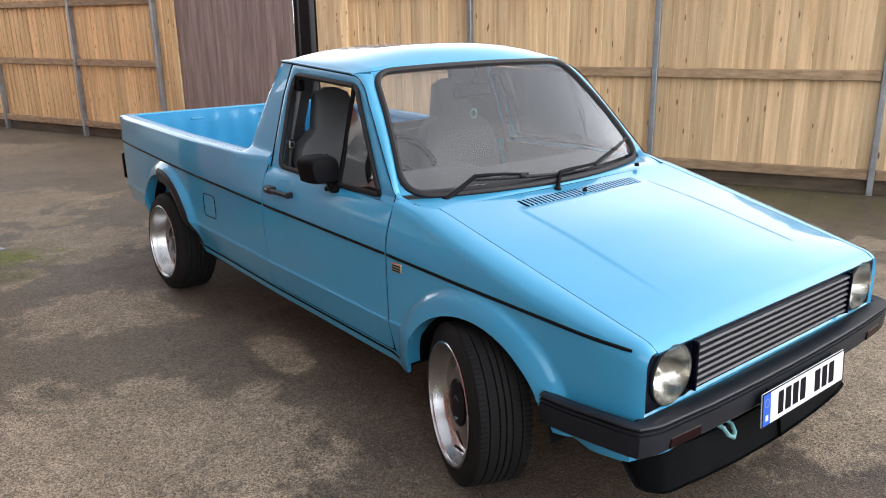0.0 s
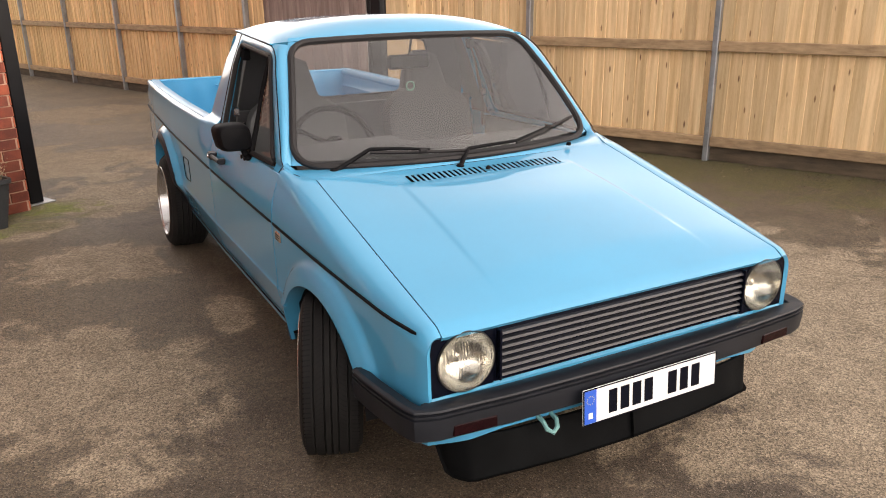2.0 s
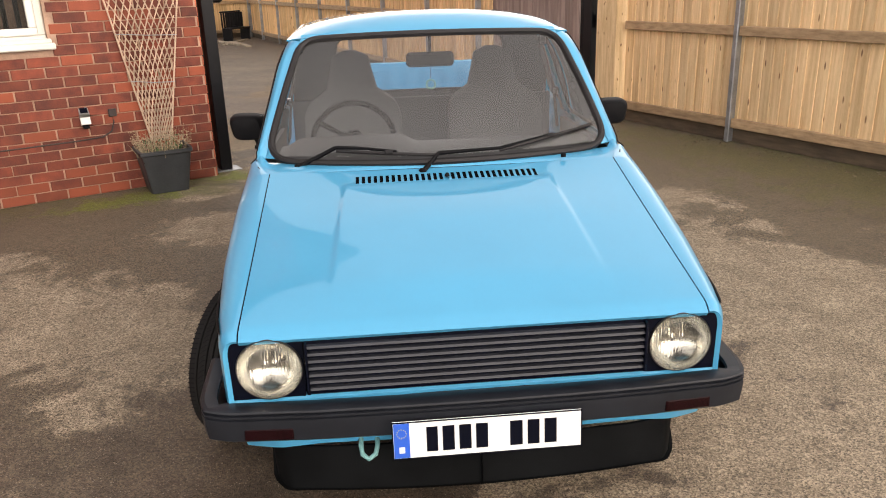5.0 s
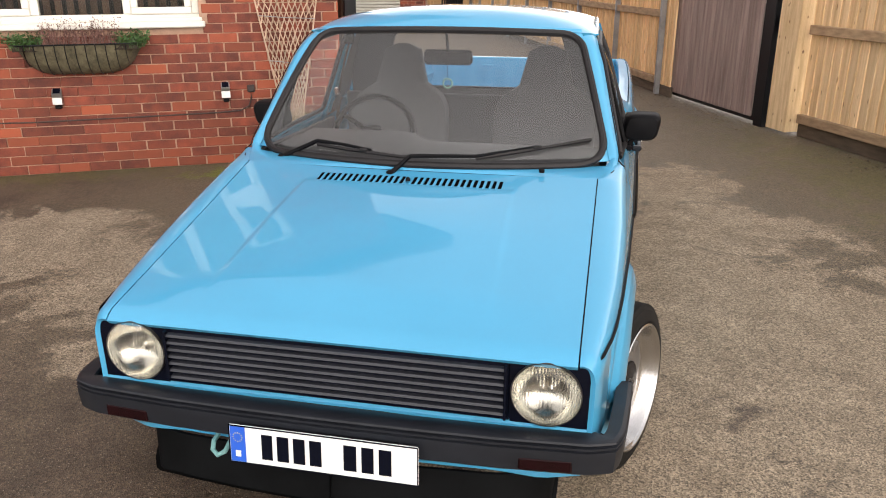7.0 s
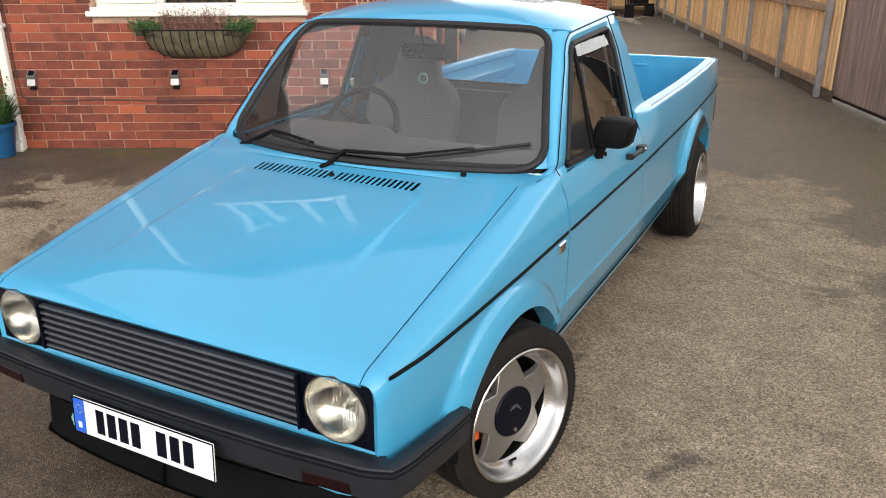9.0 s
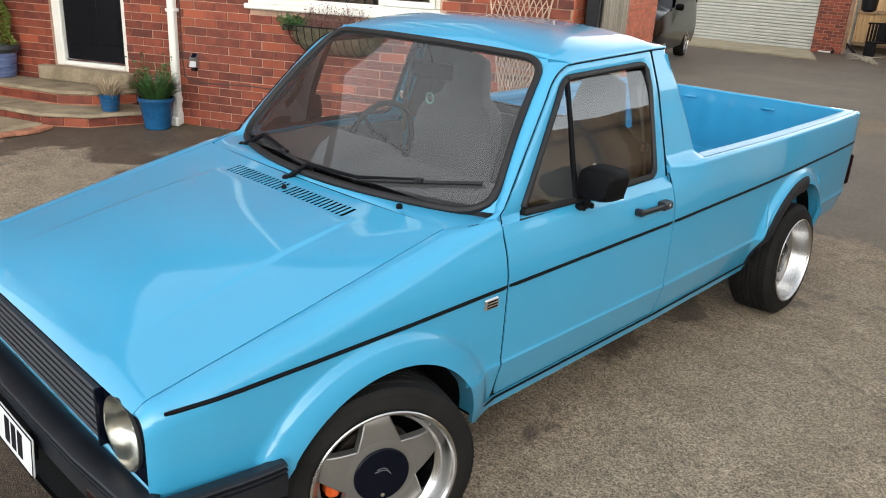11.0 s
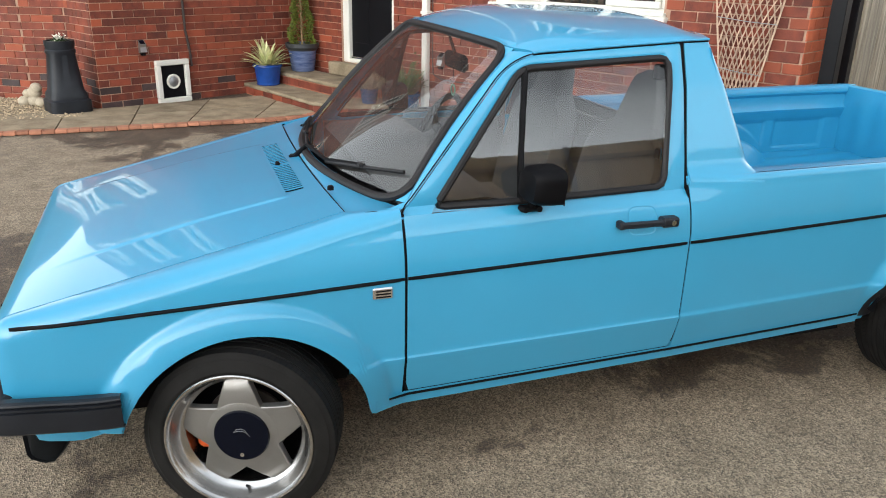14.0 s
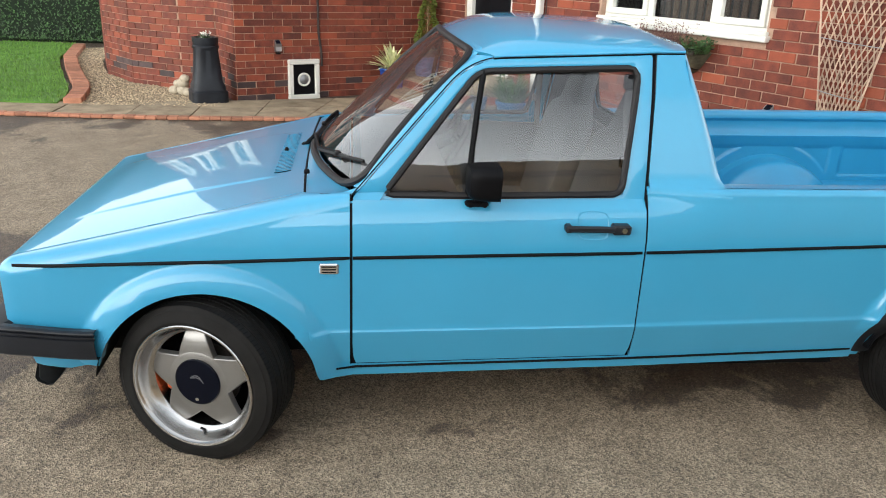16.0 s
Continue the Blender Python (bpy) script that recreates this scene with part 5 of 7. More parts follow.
for s in (-1, 1):
    g = Geo().bbox((s * 0.25 - 0.04, 3.485, 0.885), (s * 0.25 + 0.04, 3.500, 0.897), 0.003)
    part("latch", g, PAINT, tail)
    g = Geo().box((s * 0.725 - 0.012, 3.44, 0.60), (s * 0.725 + 0.012, 3.503, 0.945))
    for z in (0.90, 0.925, 0.72):
        g.revolve([(0.006, 0.0), (0.006, 0.004), (0.0, 0.004)], 8, "x", (s * 0.725 - s * 0.014, 3.475, z))
    part("corner_post", g, PAINT_IN, truck)
    g = Geo().bbox((s * 0.70 - 0.045, 3.545, 0.52), (s * 0.70 + 0.045, 3.580, 0.70), 0.01)
    part("tail_lamp", g, AMBER, truck)
part("rear_bumper", Geo().bbox((-0.66, 3.555, 0.34), (0.66, 3.60, 0.41), 0.015), PLASTIC, truck)


# sills, with a black strip
def sill():
    g = Geo()
    g.grid(lambda u, v: (side_x(lerp(0.39, 2.318, u), z_sill(lerp(0.39, 2.318, u)) + 0.044) + (0.002, -0.002, -0.006, -0.03)[int(round(v * 3))], lerp(0.39, 2.318, u), z_sill(lerp(0.39, 2.318, u)) + (0.046, 0.020, 0.0, -0.004)[int(round(v * 3))]), 40, 3, flip=True)
    return g


def strip(y0, y1, zf, h, proud, xf=side_x, n=30):
    def build():
        g = Geo()
        pr = ((-h, 0.0), (-h * 0.8, proud), (0, proud * 1.4), (h * 0.8, proud), (h, 0.0))

        def fn(u, v):
            y = lerp(y0, y1, u)
            z = zf(y)
            dz, dx = pr[int(round(v * 4))]
            e = smooth(min(u, 1 - u) * n * 4)
            return (xf(y, z) + dx * e + 0.0004, y, z + dz)
        g.grid(fn, n, 4)
        return g
    return build


def shut(yf, z0, z1, xf, gap=0.012):
    """Dark strip behind an upright panel gap, in place of the gap's shade."""
    def build():
        return Geo().grid(lambda u, v: (xf(yf(lerp(z0, z1, v)), lerp(z0, z1, v)) - 0.0035, yf(lerp(z0, z1, v)) + (u - 0.5) * gap, lerp(z0, z1, v)), 1, 30)
    return build


sided("door_gap_seal", shut(lambda z: curve(z, (0.28, 0.33, 0.40), (0.498, 0.487, 0.484)), 0.28, 0.862, side_x), DARK)
sided("door_gap_seal", shut(lambda z: curve(z, (0.29, 0.34, 0.40, 0.72, 0.90), (1.416, 1.445, 1.450, 1.449, 1.449)), 0.345, 0.90, side_x, 0.010), DARK)
# another dark strip for the shade in the bonnet's side gaps
sided("bonnet_gap_seal", lambda: Geo().grid(lambda u, v: (HOOD_X - 0.002 + (u - 0.5) * 0.016, lerp(-0.575, 0.33, v), hood_edge_z(lerp(-0.575, 0.33, v)) - 0.0035), 1, 40), DARK)
sided("sill", sill, PAINT)
sided("sill_strip", strip(0.435, 2.31, lambda y: z_sill(y) + 0.036, 0.0038, 0.004, lambda y, z: side_x(y, z_sill(y) + 0.044) + 0.002), DARK)
TRIM = "thin black rubber side moulding"
sided("side_moulding", strip(-0.545, 0.479, z_trim, 0.0052, 0.005, lambda y, z: side_x(y, z) - 0.009 * smooth((-0.36 - y) / 0.20), 60), DARK, TRIM)
sided("side_moulding", strip(0.489, 1.440, z_trim, 0.0052, 0.005), DARK, TRIM)
sided("side_moulding", strip(1.453, 3.50, z_trim, 0.0052, 0.005, bed_x, 60), DARK, TRIM)
for s in (1, -1):
    y0 = 0.415
    g = Geo().bbox((side_x(y0, 0.645) - 0.002, y0 - 0.030, 0.627), (side_x(y0, 0.645) + 0.007, y0 + 0.030, 0.663), 0.004)
    b = part("side_badge", g if s > 0 else g.mirrored(), CHROME, truck, "small chrome wing badge")
    for k in range(3):
        g = Geo().box((side_x(y0, 0.645) + 0.0068, y0 - 0.022, 0.6335 + 0.009 * k), (side_x(y0, 0.645) + 0.0076, y0 + 0.022, 0.6375 + 0.009 * k))
        part("badge_bar", g if s > 0 else g.mirrored(), DARK, b)


# bonnet
def hood_crown(y):
    return 0.026 * smooth((y + 0.60) / 0.22) * smooth((0.34 - y) / 0.45)


def hood_z(x, y):
    a = x / (HOOD_X - 0.004)
    # raised middle between two soft shoulders
    wide = lerp(0.41, 0.365, (y + 0.585) / 0.9)
    run = smooth((y + 0.54) / 0.34) * smooth((0.225 - y) / 0.03)
    return hood_edge_z(y) + hood_crown(y) * (1 - a * a) + 0.0036 * run * smooth((wide - abs(x)) / 0.022 + 0.5)


def hood_fn(u, v):
    a = 2 * u - 1
    yr = 0.318 + 0.017 * a * a
    y = lerp(-0.590, yr, v ** 0.9)
    x = a * (HOOD_X - 0.004)
    return (x, y, hood_z(x, y))


hood = part("bonnet", Geo().shell(hood_fn, 220, 50, 0.016), PAINT, truck)


# air intake: slots between painted bars, a washer jet in the middle
VY0, VY1 = 0.214, 0.272
for i in range(31):
    x = lerp(-0.322, 0.322, i / 30)
    if i < 30:
        xb = x + 0.644 / 60
        g = Geo().box((xb - 0.0044, VY0 - 0.001, 0), (xb + 0.0044, VY1 + 0.001, 1))
        for k in range(8):
            q = g.v[k]
            g.v[k] = (q[0], q[1], hood_z(q[0], q[1]) + (0.0024 if q[2] > 0.5 else -0.004))
        part("vent_louvre", g, PAINT, hood, angle=0)
    if i == 15:
        continue
    # flat black strip on the skin paints the slot's unlit inside
    g = Geo()
    w = 0.0058
    ys = [lerp(VY0, VY1, k / 3) for k in range(4)]
    g.add([(x + e, y, hood_z(x, y) + 0.0009) for y in ys for e in (-w, w)], [(2 * k, 2 * k + 1, 2 * k + 3, 2 * k + 2) for k in range(3)])
    part("air_vent_slot", g, VOID, hood, angle=0)
g = Geo().revolve([(0.0, 0.010), (0.004, 0.0095), (0.007, 0.006), (0.009, 0.0), (0.009, -0.003)], 16, "z")
part("washer_jet", g, DARK, hood, "black plastic washer jet", at=pose(0.0, 0.236, hood_z(0.0, 0.236) + 0.002))


# windscreen, its seal and the metal round it
def screen_fn(a, v, lift=0.0):
    x = a * lerp(0.668, 0.532, v)
    bow = 0.02 * math.sin(math.pi * max(0, min(1, v)))
    y = lerp(0.355, 0.850, v) + lerp(0.150, 0.034, v) * a * a - bow * 0.7
    z = lerp(0.882, 1.312, v) - 0.012 * a * a * v + bow * 0.6 + lift
    return (x, y, z)


g = Geo().grid(lambda u, v: screen_fn(1.96 * u - 0.98, 0.02 + 0.96 * v), 24, 12)
ob = part("windscreen", g, SCREEN, truck)
ob.visible_shadow = False
RR = rounded([(-1, -0.03), (1, -0.03), (1, 1), (-1, 1)], (0.19, 0.19, 0.15, 0.15), 8)
loop = resample(RR, 140, True)
g = Geo().tube([screen_fn(a, v, 0.002) for a, v in loop], 0.0138, 8, closed=True)
part("windscreen_seal", g, RUBBER, truck, "black rubber windscreen surround")


def surround_fn(u, v):
    i = int(round(u * 140)) % 140
    a, w = loop[i]
    # push out to an outer rectangle on the same surface
    k = max(abs(a), abs(2 * w - 1))
    oa, ow = a / k * 1.095, (a and (2 * w - 1) / k * 1.12 + 1) / 2
    oa, ow = max(-1.015, min(1.015, oa)), max(0.0, min(1.06, ow))
    A, W = lerp(a, oa, v), lerp(w, ow, v)
    x, y, z = screen_fn(A, W)
    if abs(A) > 1:
        y += (abs(A) - 1) * 0.25
    return (x, y, z - 0.004 * v)


part("windscreen_frame", Geo().grid(surround_fn, 140, 4, flip=True), PAINT, truck)


# cowl between the bonnet, the wings and the seal
lowc = [(x, 0.322 + 0.017 * (x / 0.643) ** 2, hood_edge_z(0.32) + hood_crown(0.32) * (1 - (x / 0.643) ** 2)) for x in np.linspace(-0.643, 0.643, 30)]
lowc = [(-0.704, 0.484, 0.871), (-0.690, 0.40, 0.866)] + lowc + [(0.690, 0.40, 0.866), (0.704, 0.484, 0.871)]
uppc = [screen_fn(a, 0.06) for a in (-1.05, -1.04)] + [screen_fn(a, -0.03) for a in np.linspace(-1.0, 1.0, 30)] + [screen_fn(a, 0.06) for a in (1.04, 1.05)]
# dark tube drawn as the shaded gap at the bonnet's rear edge
part("cowl_gap_seal", Geo().tube([(x, y, z - 0.003) for x, y, z in resample(lowc, 70)], 0.0036, 6), DARK, truck)
lowc, uppc = resample(lowc, 60), resample(uppc, 60)
part("cowl", Geo().grid(lambda u, v: tuple(lowc[int(round(u * 59))] * (1 - v) + uppc[int(round(u * 59))] * v + np.array((0, 0, 0.004 * math.sin(math.pi * v) - 0.004))), 59, 4), PAINT, truck)


def pillar():
    """Skin from the windscreen seal round to the door frame."""
    def fn(u, v):
        w = lerp(0.0, 0.99, v)
        a = np.array(screen_fn(1.01, w))
        z = lerp(0.866, 1.2965, v)
        y = curve(z, [q[1] for q in GAP_LINE[:24]], [q[0] for q in GAP_LINE[:24]]) + 0.0025
        b = np.array((glass_x(y, z), y, z))
        p = a * (1 - u) + b * u
        out = np.array((0.7, -0.6, 0.3)) * 0.010 * math.sin(math.pi * min(1, u * 1.1)) ** 0.8 * smooth(v / 0.15)
        return tuple(p + out)
    return Geo().grid(fn, 8, 24)


sided("windscreen_pillar", pillar, PAINT)
# dark tubes laid in the frame's gaps imitate their shade
sided("door_frame_gap", lambda: Geo().tube([(glass_x(y - 0.004, z) + 0.002, y - 0.004, z + 0.002) for y, z in resample(GAP_LINE[:40], 50)], 0.0020, 6), DARK)
sided("door_frame_gap", lambda: Geo().tube([(glass_x(y, z) - 0.0015, y, z) for y, z in [(lerp(1.4510, 1.4830, k / 12), lerp(0.888, 1.331, k / 12)) for k in range(13)]], 0.0036, 6), DARK)


# roof
def roof_fn(u, v):
    """Rolls down to the screen in front, to the gutters at the sides, and to the cab back."""
    a = math.sin(math.pi / 2 * (2 * u - 1)) * 0.5 + (2 * u - 1) * 0.5
    e = abs(a)
    y_edge = lerp(0.938, 1.590, v)
    w = glass_x(y_edge, gap_z(y_edge)) + 0.003
    x = a * w
    y0 = 0.856 + 0.034 * (x / 0.532) ** 2 + 0.040 * smooth((abs(x) - 0.525) / 0.06)
    y1 = 1.640 - 0.050 * e ** 5
    y = lerp(y0, y1, v)
    mid = 1.322 + 0.083 * (1 - (1 - min(1, v / 0.42)) ** 2.6) - 0.040 * smooth((v - 0.78) / 0.22) ** 1.7
    ze = gap_z(y_edge) + 0.0045
    z = ze + (mid - ze) * (0.72 * (1 - e ** 2.4) + 0.28 * math.sqrt(max(0, 1 - e ** 9)))
    return (x, y, z)


part("roof", Geo().shell(roof_fn, 64, 40, 0.012), PAINT, truck, angle=50)
# dark tube under the roof edge is the gutter's shadow line
sided("roof_gutter", lambda: Geo().tube([tuple(np.array(roof_fn(1.0, t)) + (-0.001, 0, -0.006)) for t in np.linspace(0.0, 1.0, 24)], 0.0032, 6), DARK)
sided("drip_rail", lambda: Geo().tube([tuple(np.array(roof_fn(1.0, t)) + (0.001, 0, 0.0)) for t in np.linspace(0.0, 1.0, 24)], 0.0042, 8), PAINT)
# cab back with a rear window
BACK = rounded([(-0.47, 0.985), (0.47, 0.985), (0.42, 1.275), (-0.42, 1.275)], 0.05, 5)
inner = resample(BACK, 64, True)


def back_fn(u, v):
    i = int(round(u * 64)) % 64
    a, z = inner[i]
    k = max(abs(a) / 0.47, abs(z - 1.13) / 0.145)
    oa, oz = a / k * 1.42, 1.13 + (z - 1.13) / k * (1.52 if z > 1.13 else 4.0)
    oz = min(oz, 1.352)
    X, Z = lerp(a, oa, v), lerp(z, oz, v)
    lim = 0.735 - 0.33 * max(0, Z - 0.87)
    X = max(-lim, min(lim, X))
    Z = min(Z, 1.345 - 0.025 * (X / 0.57) ** 4)
    return (X, 1.665 - 0.20 * (Z - 0.95), Z)


part("cab_back", Geo().grid(back_fn, 64, 4), PAINT, truck)
part("rear_trim", Geo().grid(lambda u, v: (lambda p: (p[0] * 0.985, p[1] - 0.018, p[2]))(back_fn(u, v)), 64, 4), DASH, truck)
sided("pillar_trim", lambda: Geo().grid(lambda u, v: (lambda p: (p[0] - 0.026, p[1], p[2]))(sail_fn(u * 0.80, v)), 8, 10, flip=True), DASH)
for s in (1, -1):
    g = Geo().tube([(s * 0.585, 1.405, 1.235), (s * 0.612, 1.395, 1.14), (s * 0.650, 1.40, 0.98), (s * 0.672, 1.41, 0.80)], 0.014, 6, squash=0.3)
    belt = part("seat_belt", g, CLOTH, truck, "black seat belt")
    part("belt_anchor", Geo().bbox((s * 0.585 - 0.018, 1.385, 1.215), (s * 0.585 + 0.018, 1.425, 1.265), 0.006), DARK, belt)
    part("belt_buckle", Geo().bbox((s * 0.655 - 0.014, 1.375, 0.965), (s * 0.655 + 0.014, 1.40, 1.005), 0.005), CHROME, belt)
part("rear_window_seal", Geo().tube([(a, 1.665 - 0.20 * (z - 0.95), z) for a, z in inner], 0.010, 6, closed=True), RUBBER, truck)
ob = part("rear_window", Geo().add([(a, 1.660 - 0.20 * (z - 0.95), z) for a, z in inner], [tuple(range(64))]), GLASS, truck, angle=0)
ob.visible_shadow = False

# nose: black panel, grille, lamps
LX, LZ = 0.566, 0.533
g = Geo()
g.bbox((-0.474, -0.581, 0.444), (0.474, -0.556, 0.619), 0.004)
for s in (1, -1):
    def plate_fn(u, v):
        a = 2 * math.pi * u
        ca, sa = math.cos(a), math.sin(a)
        x0, x1, z0, z1 = (-0.0925, 0.108, -0.089, 0.086)
        k = min((x1 if ca > 0 else x0) / ca if abs(ca) > 1e-6 else 9, (z1 if sa > 0 else z0) / sa if abs(sa) > 1e-6 else 9)
        r = (0.0835, 0.0835, 0.0855, k)[int(round(v * 3))]
        r = min(r, k)
        return (s * (LX + ca * r), (-0.55, -0.579, -0.581, -0.581)[int(round(v * 3))], LZ + sa * r)
    g.grid(plate_fn, 64, 3, close_u=True, flip=s < 0)
g.box((-0.674, -0.520, 0.444), (0.674, -0.515, 0.619))
panel = part("grille_panel", g, BLACK, truck, "glossy black headlamp and grille panel")
for k in range(7):
    z = 0.598 - 0.0208 * k
    g = Geo().add([(-0.462, -0.580, z), (0.462, -0.580, z), (0.462, -0.592, z - 0.002), (-0.462, -0.592, z - 0.002), (-0.462, -0.596, z - 0.008), (0.462, -0.596, z - 0.008), (0.462, -0.580, z - 0.009), (-0.462, -0.580, z - 0.009)],
                  [(0, 3, 2, 1), (3, 4, 5, 2), (4, 7, 6, 5), (0, 7, 4, 3), (1, 2, 5, 6)])
    part("grille_slat", g, SLAT, panel, angle=0)
for x in (-0.465, 0.465):
    part("grille_end", Geo().bbox((x - 0.004, -0.602, 0.455), (x + 0.004, -0.58, 0.606), 0.002), BLACK, panel, angle=0)
g = Geo()
g.bbox((-0.688, -0.583, 0.390), (0.688, -0.550, 0.4435), 0.006)
part("nose_lower_panel", g, PAINT, truck)
for s in (1, -1):
    c = (s * LX, -0.580, LZ)
    lamp = part("headlamp", Geo().revolve([(0.0885, 0.0), (0.0895, -0.006), (0.0885, -0.010), (0.0865, -0.010), (0.0855, 0.004)], 48, "y", c), BEZEL, truck, "round glass headlamp")
    part("reflector", Geo().revolve([(0.0862, -0.006), (0.0825, 0.006), (0.074, 0.024), (0.060, 0.040), (0.042, 0.051), (0.022, 0.057), (0.012, 0.058), (0.011, 0.036), (0.0, 0.033)], 40, "y", c), REFLECTOR, lamp)
    def lens_fn(u, v):
        x, k = (2 * u - 1) * 0.0855, int(round(u * 84))
        h = math.sqrt(max(0.0, 0.086 ** 2 - x * x))
        z = (2 * v - 1) * h
        return (c[0] + x, c[1] - 0.010 - 0.016 * (1 - (x * x + z * z) / 0.0074) - 0.0016 * math.cos(math.pi * k / 2) * (1 if z > -0.02 else 0.5), c[2] + z)
    gl = Geo().grid(lens_fn, 84, 18)
    ob = part("lens", gl, LENS, lamp, "ribbed glass lens", angle=0)
    ob.visible_shadow = False

# front bumper: one section swept round the nose
PATH_B = [(-0.785, -0.300), (-0.780, -0.40), (-0.772, -0.50), (-0.764, -0.578), (-0.742, -0.626), (-0.68, -0.646), (-0.45, -0.662), (-0.22, -0.668), (0, -0.670)]
PATH_B = PATH_B + [(-x, y) for x, y in PATH_B[-2::-1]]
SECT = [(-0.085, 0.040), (-0.060, 0.050), (-0.013, 0.057), (-0.003, 0.054), (0.0, 0.050), (-0.009, 0.048), (-0.009, 0.043), (0.0, 0.041), (0.0, 0.036), (-0.007, 0.034), (-0.007, 0.030), (0.0, 0.028), (0.0, 0.014), (-0.002, -0.006), (-0.005, -0.034), (-0.014, -0.042), (-0.08, -0.044)]
bp = resample(PATH_B, 60)


def bumper_fn(u, v):
    i = min(59, int(round(u * 59)))
    a, b = bp[max(0, i - 1)], bp[min(59, i + 1)]
    t = (b - a) / np.linalg.norm(b - a)
    n = np.array([t[1], -t[0]])
    o, h = SECT[int(round(v * (len(SECT) - 1)))]
    side = smooth((abs(bp[i][0]) - 0.70) / 0.06)
    if o < -0.02:
        o = lerp(o, max(o, -0.045), side)
        h = lerp(h, min(h, 0.056), side)
    p = bp[i] + n * o
    return (p[0], p[1], 0.388 + h + 0.004 * (0.66 + bp[i][1]) * 10 - 0.022 * smooth((bp[i][1] + 0.60) / 0.30))


bumper = part("front_bumper", Geo().shell(bumper_fn, 59, len(SECT) - 1, 0.002), PLASTIC, truck, "grey-black plastic wraparound bumper", angle=28)
for s in (1, -1):
    g = Geo().bbox((s * 0.575 - 0.066, -0.6545, 0.356), (s * 0.575 + 0.066, -0.63, 0.392), 0.004, pose(0, 0, 0, 0, 0, 0) @ Matrix.Translation((s * 0.575, -0.65, 0)) @ Matrix.Rotation(s * 0.08, 4, 'Z') @ Matrix.Translation((-s * 0.575, 0.65, 0)))
    part("front_indicator", g, AMBER, bumper, "dark red-brown indicator lens")

# valance and black lip spoiler
def swept(pts, n=60):
    return resample(pts + [(-x, y) for x, y in pts[-2::-1]], n)


VAL = swept([(-0.704, -0.34), (-0.704, -0.45), (-0.680, -0.545), (-0.58, -0.598), (-0.3, -0.612), (0, -0.618)])
g = Geo().grid(lambda u, v: (VAL[int(round(u * 59))][0] * (1 - 0.025 * v * v), VAL[int(round(u * 59))][1] + 0.014 * v + 0.004 * v * v * abs(2 * u - 1), lerp(0.37, curve(abs(2 * u - 1), (0, 0.50, 0.66, 0.78, 0.90, 1), (0.298, 0.296, 0.284, 0.268, 0.266, 0.285)), v)), 59, 8)
part("front_valance", g, PAINT, truck)


SPO = swept([(-0.605, -0.42), (-0.598, -0.50), (-0.555, -0.560), (-0.44, -0.588), (-0.25, -0.600), (0, -0.606)], 61)


def spoiler_fn(u, v):
    x, y = SPO[int(round(u * 60))]
    a = abs(2 * u - 1)
    low = 0.153 + 0.020 * a * a + 0.085 * smooth((a - 0.88) / 0.12) - 0.020 * smooth((a - 0.60) / 0.25)
    return (x * (1 - 0.02 * v), y - 0.022 * v, lerp(0.288, low, v))


for s in (0, 1):
    part("lip_spoiler", Geo().shell(lambda u, v: spoiler_fn((u + s) * 0.5, v), 30, 4, 0.012), SPOILER, truck, "black plastic chin spoiler")
g = Geo().tube([(-0.335, -0.57, 0.310), (-0.335, -0.625, 0.300), (-0.332, -0.640, 0.283), (-0.315, -0.648, 0.272), (-0.296, -0.640, 0.281), (-0.290, -0.625, 0.297), (-0.290, -0.57, 0.310)], 0.007, 8)
part("towing_eye", g, mat("pale_green_paint", (0.16, 0.36, 0.36), 0.45, 0, 0.1), truck, "pale green towing eye")

# number plate: plain bars for its characters
PL = pose(0.008, -0.690, 0.350, -4, 0, 0)
plate = part("number_plate", Geo().bbox((-0.257, -0.003, -0.055), (0.257, 0.003, 0.055), 0.003), WHITE_PL, truck, "white front number plate with a blue band", at=PL)
part("plate_mount", Geo().box((-0.20, 0.004, -0.04), (0.20, 0.030, 0.05)), DARK, truck, at=PL)
part("country_band", Geo().box((-0.2525, -0.0042, -0.0505), (-0.2105, -0.0031, 0.0505)), BLUE_PL, plate)
g = Geo()
for k in range(12):
    a = 2 * math.pi * k / 12
    g.box((-0.2315 + 0.0125 * math.cos(a) - 0.0012, -0.0048, 0.021 + 0.0125 * math.sin(a) - 0.0012), (-0.2315 + 0.0125 * math.cos(a) + 0.0012, -0.0043, 0.021 + 0.0125 * math.sin(a) + 0.0012))
part("star_ring", g, mat("plate_yellow", (0.7, 0.55, 0.05), 0.5), plate, angle=0)
part("band_mark", Geo().box((-0.239, -0.0048, -0.036), (-0.224, -0.0043, -0.018)), WHITE_PL, plate)
for x0, w in ((-0.165, 0.030), (-0.122, 0.032), (-0.077, 0.032), (-0.032, 0.032), (0.060, 0.034), (0.108, 0.032), (0.154, 0.033)):
    part("character_bar", Geo().box((x0, -0.0042, -0.036), (x0 + w, -0.0031, 0.036)), BLACK, plate, angle=0)
g = Geo()
for a, b in (((-0.257, -0.055), (0.257, -0.0515)), ((-0.257, 0.0515), (0.257, 0.055)), ((-0.257, -0.0515), (-0.254, 0.0515)), ((0.254, -0.0515), (0.257, 0.0515))):
    g.box((a[0], -0.0046, a[1]), (b[0], -0.0032, b[1]))
part("plate_border", g, BLACK, plate, angle=0)


